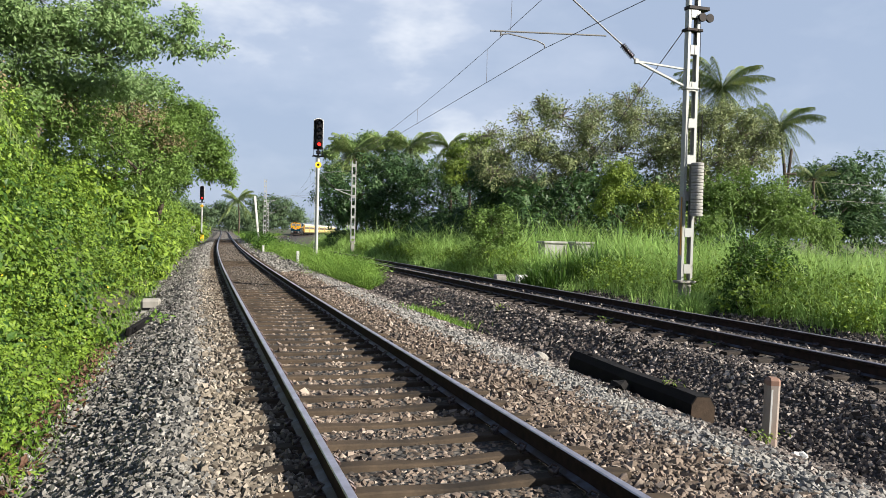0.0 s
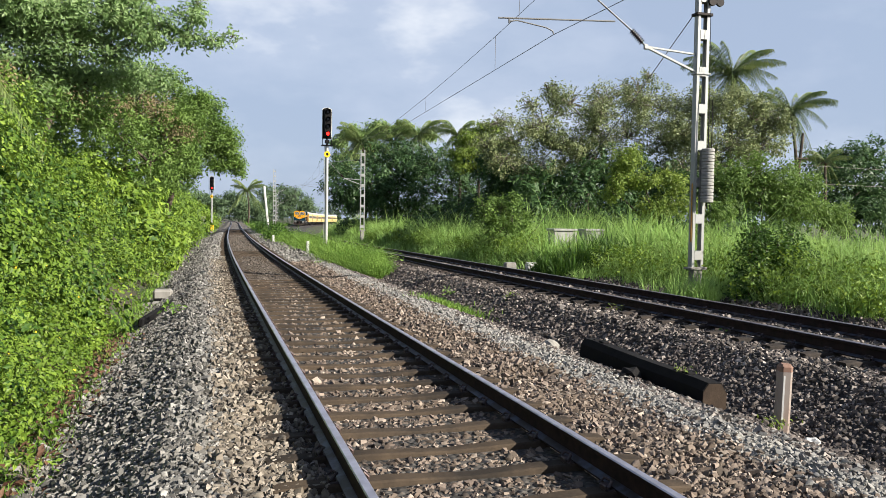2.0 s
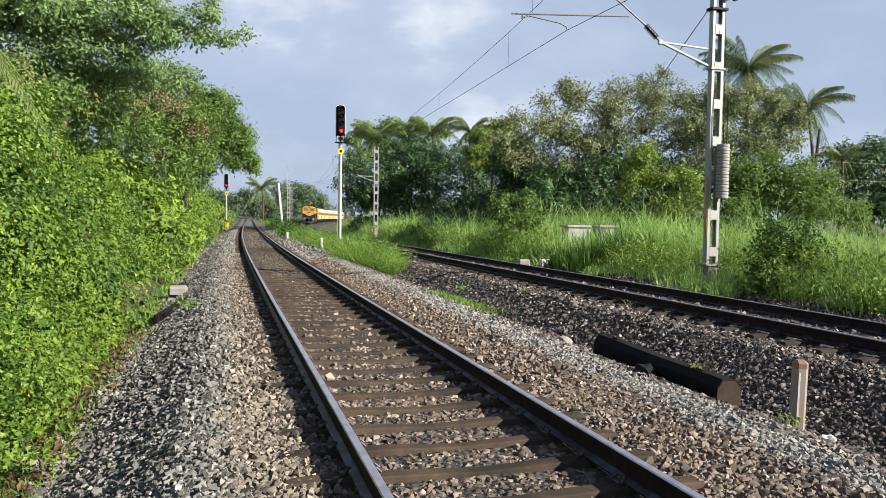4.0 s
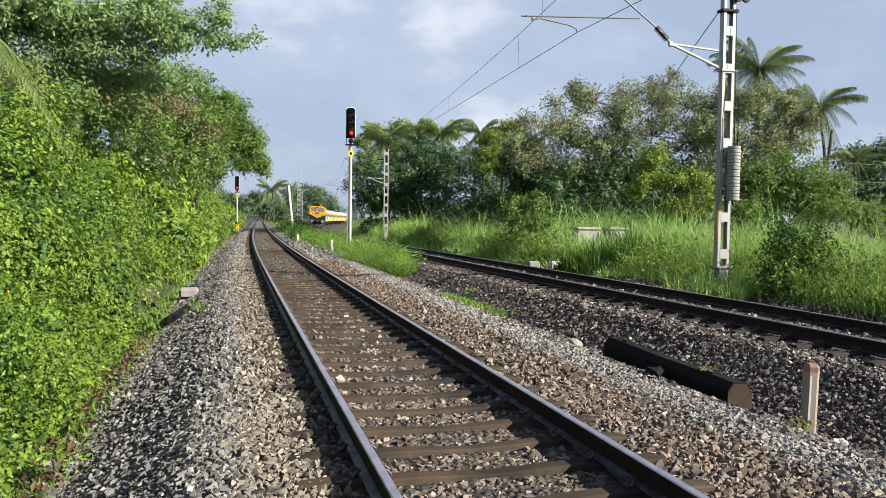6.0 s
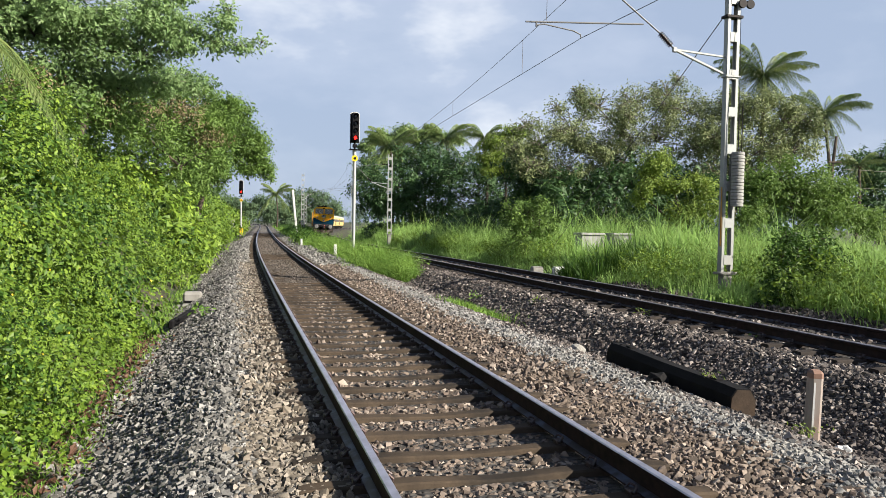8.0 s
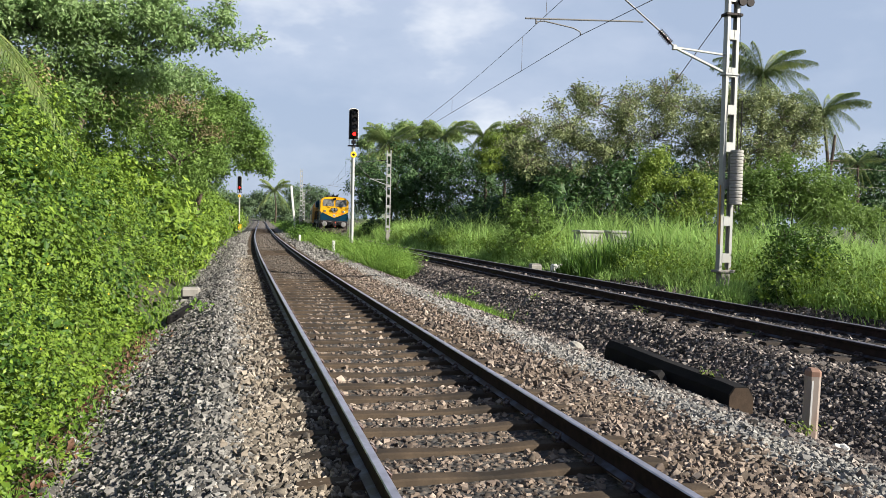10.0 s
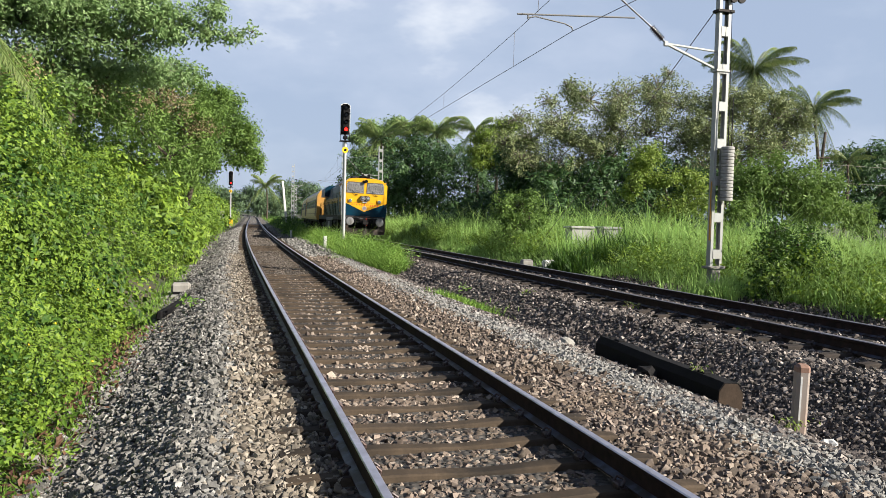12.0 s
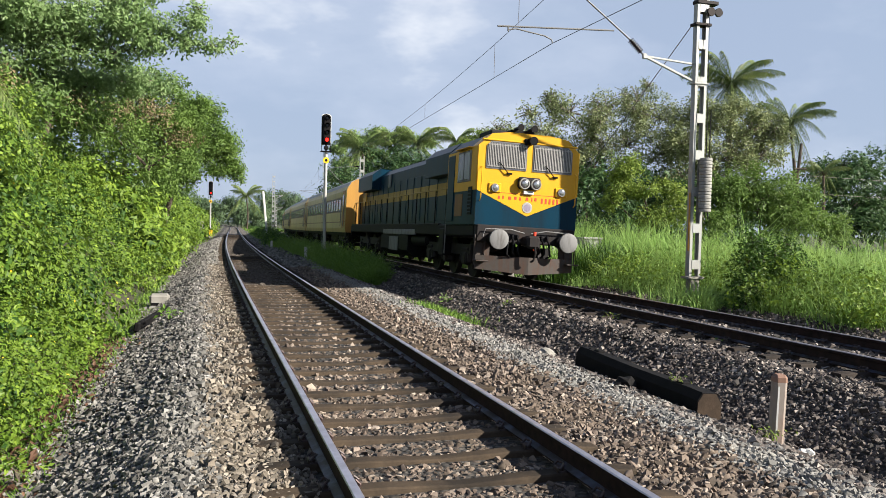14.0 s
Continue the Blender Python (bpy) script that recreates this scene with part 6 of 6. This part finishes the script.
        part("reflector", Shape().tube([(x, F - 0.222, 2.62), (x, F - 0.228, 2.62)], [0.118, 0.115], 20), M_STEEL_DARK, lamp)
        part("lens", Shape().tube([(x, F - 0.23, 2.62), (x, F - 0.25, 2.62)], [0.085, 0.04], 20), M_LAMP, lamp, smooth=True)
    part("lamp_shelf", Shape().box((0, F - 0.08, 2.39), (0.30, 0.08, 0.10), 0.015), M_WHITE, L)
    part("flasher", Shape().tube([(0, F - 0.02, 3.78), (0, F - 0.28, 3.76)], [0.09, 0.115], 16).box((-0.08, F + 0.0, 3.74), (0.24, 0.26, 0.17), 0.03), M_BLACK, L, "black hooded lamp on the roof edge")
    # roof gear
    s = Shape()
    for k, (a, b) in enumerate(((-0.18, 0.30), (0.22, 0.26))):
        s.tube([(a, F + 0.7, 4.17), (a, F + 0.42, 4.17), (a, F + 0.25, 4.17)], [0.04, 0.05, 0.095], 14)
    s.box((0.0, F + 0.75, 4.04), (0.7, 0.4, 0.2), 0.03)
    part("air_horn", s, M_BLACK, L)
    part("roof_box", Shape().box((-0.35, F + 1.3, 4.03), (1.0, 1.0, 0.20), 0.04), M_LROOF, L, "dark box on the cab roof")
    # emblem and lettering as plain shapes
    part("emblem", Shape().tube([(0, F - 0.051, 1.99), (0, F - 0.06, 1.99)], [0.15, 0.14], 24), M_BARS, L, "round pale emblem")
    part("emblem_mark", Shape().tube([(0, F - 0.061, 1.99), (0, F - 0.066, 1.99)], [0.10, 0.095], 16), M_EMBLEM, L)
    part("lettering_panel", Shape().box((0.05, F - 0.051, 2.345), (1.9, 0.006, 0.012), 0.0), M_LRED, L)
    x = -0.86
    for k, wd in enumerate((0.10, 0.07, 0.14, 0.11, 0.09, 0.13, 0.06, 0.10)):
        part("letter_bar", Shape().box((x + wd * 0.4, F - 0.053, 2.215 + 0.01 * (k % 2)), (wd * 0.55, 0.006, 0.085), 0.0), M_LRED, L, "small red painted bar")
        x += wd + (0.09 if k in (1, 4) else 0.035)
    for k in range(5):
        part("number_bar", Shape().box((0.42 + k * 0.115, F - 0.053, 2.20), (0.05, 0.006, 0.14), 0.0), M_LRED, L, "small red painted bar")
    # cab side windows and door
    for sx in (-1, 1):
        x = sx * (W + 0.012)
        sw = part("side_window", Shape().box((x, 1.75, 3.05), (0.03, 1.15, 0.85), 0.02), M_LGREY, L)
        for y in (1.48, 2.02):
            part("glass", Shape().box((x + sx * 0.016, y, 3.05), (0.012, 0.46, 0.74), 0.01), M_GLASS, sw)
        part("cab_door", Shape().box((x, 2.95, 2.5), (0.03, 0.62, 1.9), 0.02), M_LBLUE, L)
        part("sunshade", Shape().box((x + sx * 0.05, 1.75, 3.54), (0.12, 1.2, 0.03), 0.01), M_LYEL, L)
        part("louvre", Shape().box((x, 1.15, 2.1), (0.02, 0.34, 0.75), 0.01), M_BLACK, L)
        for k in range(7):
            part("slat", Shape().box((x + sx * 0.012, 1.15, 1.8 + k * 0.1), (0.02, 0.3, 0.03), 0.0), M_LBLUE, L)
    # long hood behind the cab: blue with a yellow stripe
    hood = Shape().prism(((-1.02, 1.47), (-1.02, 3.62), (-0.72, 3.88), (0.72, 3.88), (1.02, 3.62), (1.02, 1.47)), 3.35, 19.4)
    part("hood", hood, M_LBLUE, L, "long dark blue engine hood")
    part("hood_roof", Shape().prism(((-0.74, 3.875), (-0.70, 3.895), (0.70, 3.895), (0.74, 3.875)), 3.4, 19.38), M_LROOF, L, "sooty dark hood top")
    wide = Shape().prism(((-1.4, 3.0), (-1.4, 3.62), (-1.1, 3.9), (1.1, 3.9), (1.4, 3.62), (1.4, 3.0)), 3.36, 6.2)
    part("blower_housing", wide, M_LBLUE, L)
    rad = Shape().prism(((-1.42, 3.05), (-1.42, 3.7), (-1.1, 3.97), (1.1, 3.97), (1.42, 3.7), (1.42, 3.05)), 15.2, 18.6)
    part("radiator", rad, M_LBLUE, L)
    for sx in (-1, 1):
        part("hood_stripe", Shape().box((sx * 1.022, 11.4, 2.62), (0.012, 15.9, 0.42), 0.0), M_LSTRIPE, L, "yellow stripe along the hood")
        for k in range(14):
            part("hood_door", Shape().box((sx * 1.032, 4.2 + k * 1.08, 2.42), (0.016, 0.92, 1.62), 0.008), M_LBLUE, L)
            part("stripe_piece", Shape().box((sx * 1.043, 4.2 + k * 1.08, 2.62), (0.006, 0.88, 0.40), 0.0), M_LSTRIPE, L)
        part("warning_board", Shape().box((sx * 1.10, 18.3, 2.78), (0.03, 0.55, 0.5), 0.02), M_LYEL, L, "yellow board on the hood")
        part("exhaust_panel", Shape().box((sx * 1.06, 13.2, 3.32), (0.05, 0.5, 0.55), 0.02), M_LGREY, L)
        # handrail with stanchions
        part("handrail", Shape().tube([(sx * 1.36, 3.6, 2.55), (sx * 1.36, 19.6, 2.55)], 0.02, 6), M_LSTRIPE, L)
        for k in range(14):
            part("stanchion", Shape().tube([(sx * 1.36, 3.7 + k * 1.2, 1.48), (sx * 1.36, 3.7 + k * 1.2, 2.55)], 0.018, 6), M_BLACK, L)
        part("step_well", Shape().box((sx * 1.30, 3.75, 0.95), (0.30, 0.5, 0.8), 0.02), M_BLACK, L)
        part("step_rail", Shape().tube([(sx * 1.43, 3.4, 0.6), (sx * 1.43, 3.4, 1.9)], 0.02, 6), M_LGREY, L)
        part("sill_beam", Shape().box((sx * 1.42, 9.6, 1.20), (0.05, 5.2, 0.20), 0.02), M_LGREY, L)
        part("air_tank", Shape().tube([(sx * 1.1, 6.0, 0.95), (sx * 1.1, 6.1, 0.95), (sx * 1.1, 8.0, 0.95), (sx * 1.1, 8.1, 0.95)], [0.1, 0.22, 0.22, 0.1], 12), M_BLACK, L, smooth=True)
        part("tank_panel", Shape().box((sx * 1.40, 10.4, 0.76), (0.02, 1.5, 0.52), 0.01), M_LGREY, L)
    part("fuel_tank", Shape().prism(((-1.38, 0.55), (-1.38, 1.1), (1.38, 1.1), (1.38, 0.55), (1.1, 0.32), (-1.1, 0.32)), 8.2, 12.8), M_BLACK, L, "black fuel tank")
    part("exhaust_stack", Shape().box((0, 9.4, 3.95), (0.5, 0.9, 0.2), 0.03), M_BLACK, L)
    for y in (15.9, 17.4):
        part("roof_fan", Shape().tube([(0, y, 3.92), (0, y, 4.0)], [0.62, 0.6], 24), M_BLACK, L)
    # headstock, buffers, coupler, plough
    part("headstock", Shape().box((0, F - 0.02, 1.24), (2.84, 0.22, 0.46), 0.03), M_STEEL_DARK, L, "dark dirty headstock")
    for sx in (-1, 1):
        x = sx * 0.978
        b = part("buffer", Shape().tube([(x, 0.60, 1.105), (x, 0.42, 1.105), (x, 0.40, 1.105), (x, 0.12, 1.105)], [0.17, 0.16, 0.11, 0.105], 18), M_BLACK, L, smooth=True)
        part("buffer_head", Shape().tube([(x, 0.12, 1.105), (x, 0.07, 1.105), (x, 0.02, 1.105), (x, 0.0, 1.105)], [0.20, 0.262, 0.258, 0.19], 26), M_LGREY, b, "round grey buffer head", smooth=True)
        hose = Shape()
        for k, xx in enumerate((0.28, 0.42, 0.58)):
            hose.tube([(sx * xx, 0.58, 1.16), (sx * xx, 0.42, 1.08), (sx * (xx + 0.04), 0.38, 0.82 - 0.05 * k), (sx * (xx - 0.06), 0.44, 0.66)], 0.028, 8)
            hose.box((sx * xx, 0.55, 1.2), (0.07, 0.1, 0.1), 0.02)
        part("brake_hose", hose, M_BLACK, L)
        part("step_iron", Shape().box((sx * 1.30, 0.50, 0.52), (0.34, 0.30, 0.04), 0.01).box((sx * 1.44, 0.62, 0.85), (0.03, 0.05, 0.7), 0.01).box((sx * 1.16, 0.62, 0.85), (0.03, 0.05, 0.7), 0.01), M_PLOW, L)
        part("uncoupling_lever", Shape().tube([(sx * 0.1, 0.50, 1.30), (sx * 0.5, 0.48, 1.38), (sx * 1.2, 0.5, 1.36), (sx * 1.28, 0.46, 1.15)], 0.016, 6), M_LGREY, L)
        # one wing of the plough, swept back from the middle
        bm_v = [(0.0, 0.34, 0.20), (0.0, 0.34, 0.66), (sx * 1.40, 0.62, 0.66), (sx * 1.40, 0.62, 0.30), (0.0, 0.40, 0.20), (0.0, 0.40, 0.66), (sx * 1.40, 0.68, 0.66), (sx * 1.40, 0.68, 0.30)]
        part("plough_wing", Shape().add(bm_v, [(0, 1, 2, 3), (4, 7, 6, 5), (0, 4, 5, 1), (1, 5, 6, 2), (2, 6, 7, 3), (3, 7, 4, 0)]), M_PLOW, L, "grey plough blade streaked with rust")
        part("corner_plate", Shape().prism(((sx * 1.0, 0.62), (sx * 1.0, 0.98), (sx * 1.42, 1.46), (sx * 1.42, 0.40)), 0.66, 0.70), M_PLOW, L)
    cp = Shape().box((0, 0.42, 1.08), (0.26, 0.5, 0.26), 0.04).box((0.02, 0.16, 1.07), (0.36, 0.16, 0.34), 0.06)
    cp.tube([(0.06, 0.12, 1.0), (0.08, 0.10, 0.78), (0.05, 0.14, 0.60), (0.0, 0.2, 0.55)], 0.03, 8)
    part("coupler", cp, M_STEEL_DARK, L, "dark steel coupler with a hanging link")
    part("draw_screw", Shape().tube([(0.13, 0.34, 1.35), (0.13, 0.32, 0.85)], 0.045, 8), M_LRED, L)
    for y in (4.0, 16.4):
        bogie(L, y, (-1.85, 0.0, 1.85), 4.6)
    axles = [wheelset(L, y + a) for y in (4.0, 16.4) for a in (-1.85, 0.0, 1.85)]
    # rear end
    part("rear_headstock", Shape().box((0, 20.0, 1.2), (2.84, 0.22, 0.5), 0.03), M_BLACK, L)
    for sx in (-1, 1):
        part("rear_rail", Shape().tube([(sx * 1.36, 19.6, 2.55), (sx * 1.36, 19.95, 2.3), (sx * 1.36, 19.95, 1.4)], 0.02, 6), M_LSTRIPE, L)
        part("buffer", Shape().tube([(sx * 0.978, 20.1, 1.105), (sx * 0.978, 20.5, 1.105), (sx * 0.978, 20.52, 1.105), (sx * 0.978, 20.6, 1.105)], [0.15, 0.12, 0.25, 0.24], 16), M_BLACK, L, smooth=True)
    return L, axles


def coach():
    """A steel passenger coach, its front at y = 0."""
    C = tagged(empty("passenger_coach"), "cream passenger coach with a brown window band", "coach", "coaches of the train")
    N, W = 22.3, 1.62
    side = ((-W + 0.05, 1.08), (-W, 1.3), (-W, 3.25), (-W + 0.10, 3.5), (W - 0.10, 3.5), (W, 3.25), (W, 1.3), (W - 0.05, 1.08))
    part("body", Shape().prism(side, 0.35, N - 0.35), M_TAN, C)
    roof = [(-W + 0.09, 3.49)] + [(-math.cos(math.pi * k / 10) * (W - 0.12), 3.52 + math.sin(math.pi * k / 10) * 0.52) for k in range(11)] + [(W - 0.09, 3.49)]
    part("roof", Shape().prism(roof, 0.35, N - 0.35), M_CROOF, C, "grey curved roof")
    for y0, y1 in ((0.335, 0.352), (N - 0.352, N - 0.335)):
        part("end_wall", Shape().prism([(x * 0.985, z) for x, z in side[:3]] + [(x * 0.98, z - 0.01) for x, z in roof] + [(x * 0.985, z) for x, z in side[5:]], y0, y1), M_ORANGE, C, "orange end wall")
    for y in (0.16, N - 0.16):
        part("gangway", Shape().box((0, y, 2.25), (1.1, 0.34, 2.2), 0.06), M_BLACK, C)
    part("roof_vent", Shape().box((0, 4, 4.06), (0.5, 0.5, 0.12), 0.03).box((0, 11, 4.06), (0.5, 0.5, 0.12), 0.03).box((0, 18, 4.06), (0.5, 0.5, 0.12), 0.03), M_CROOF, C)
    part("underframe", Shape().box((0, N / 2, 1.0), (2.7, N - 0.8, 0.22), 0.03).box((0.2, N / 2 - 1.5, 0.72), (2.2, 3.2, 0.4), 0.05), M_BLACK, C)
    for sx in (-1, 1):
        x = sx * (W + 0.004)
        part("window_band", Shape().box((x, N / 2, 2.55), (0.008, N - 3.6, 0.80), 0.0), M_BAND, C, "brown band")
        part("lower_line", Shape().box((x, N / 2, 1.62), (0.012, N - 0.8, 0.05), 0.0), M_BAND, C)
        for k in range(17):
            y = 2.45 + k * 1.0875
            w = part("window", Shape().box((x + sx * 0.004, y, 2.55), (0.02, 0.80, 0.72), 0.02), M_LGREY, C)
            part("pane", Shape().box((x + sx * 0.014, y, 2.55), (0.012, 0.66, 0.60), 0.01), M_GLASS, w)
        for y in (1.15, N - 1.15):
            d = part("door", Shape().box((x + sx * 0.003, y, 2.3), (0.03, 0.8, 1.95), 0.02), M_ORANGE, C)
            part("pane", Shape().box((x + sx * 0.02, y, 2.75), (0.012, 0.5, 0.6), 0.01), M_GLASS, d)
            for q in (-0.5, 0.5):
                part("grab_rail", Shape().tube([(x + sx * 0.06, y + q, 1.4), (x + sx * 0.06, y + q, 2.7)], 0.018, 6), M_LGREY, C)
            part("footstep", Shape().box((sx * 1.5, y, 0.75), (0.25, 0.7, 0.05), 0.01).box((sx * 1.45, y, 0.9), (0.04, 0.6, 0.4), 0.01), M_BLACK, C)
    for y in (3.7, N - 3.7):
        bogie(C, y, (-1.45, 1.45), 3.6)
        for a in (-1.45, 1.45):
            wheelset(C, y + a, 0.457)
    for y, dirn in ((0.35, -1), (N - 0.35, 1)):
        for sx in (-1, 1):
            part("buffer", Shape().tube([(sx * 0.978, y, 1.105), (sx * 0.978, y + dirn * 0.26, 1.105), (sx * 0.978, y + dirn * 0.28, 1.105), (sx * 0.978, y + dirn * 0.34, 1.105)], [0.13, 0.11, 0.22, 0.21], 14), M_BLACK, C, smooth=True)
    return C


LOCO, AXLES = locomotive()
FIRST = coach()
COACHES = [FIRST] + [copy_thing(FIRST, Matrix.Translation((0, 0, -0.0))) for _ in range(5)]

# distance along the far track
_v = np.linspace(-30, 520, 2201)
_s = np.concatenate([[0], np.cumsum(np.hypot(np.diff(_v), np.diff(far_rail(_v))))])
SPEED = 15.6
START = float(np.interp(18.4, _v, _s))


def on_track(s, half, bogie_a, bogie_b):
    """The pose of a vehicle whose front is s metres along the far track."""
    va, vb = (float(np.interp(s + q, _s, _v)) for q in (bogie_a, bogie_b))
    a = Vector((float(far_rail(va)) + GAUGE / 2, va, Z2 - float(fall(va))))
    b = Vector((float(far_rail(vb)) + GAUGE / 2, vb, Z2 - float(fall(vb))))
    way = (b - a).normalized()
    front = a - way * bogie_a
    return Matrix.Translation(front) @ pose(0, 0, 0, 0, 0, -math.degrees(math.atan2(way.x, way.y))) @ pose(0, 0, 0, math.degrees(math.asin(way.z)), 0, 0) @ pose(0, 0, 0, 0, math.degrees(math.atan(CANT)), 0)


def motions():
    """The train rolls towards the camera at a steady pace; the engine's axles turn."""
    steps = [0.5 * k for k in range(29)]
    walk(LOCO, [(t, on_track(START + SPEED * (14 - t), 0, 4.0, 16.4)) for t in steps])
    for k, c in enumerate(COACHES):
        walk(c, [(t, on_track(START + SPEED * (14 - t) + 20.6 + 22.3 * k, 0, 3.7, 18.6)) for t in steps])
    for w in AXLES:
        place = w.location.copy()
        walk(w, [(k / 30, Matrix.Translation(place) @ pose(0, 0, 0, math.degrees(SPEED * k / 30 / 0.546) % 360, 0, 0)) for k in range(421)])


motions()
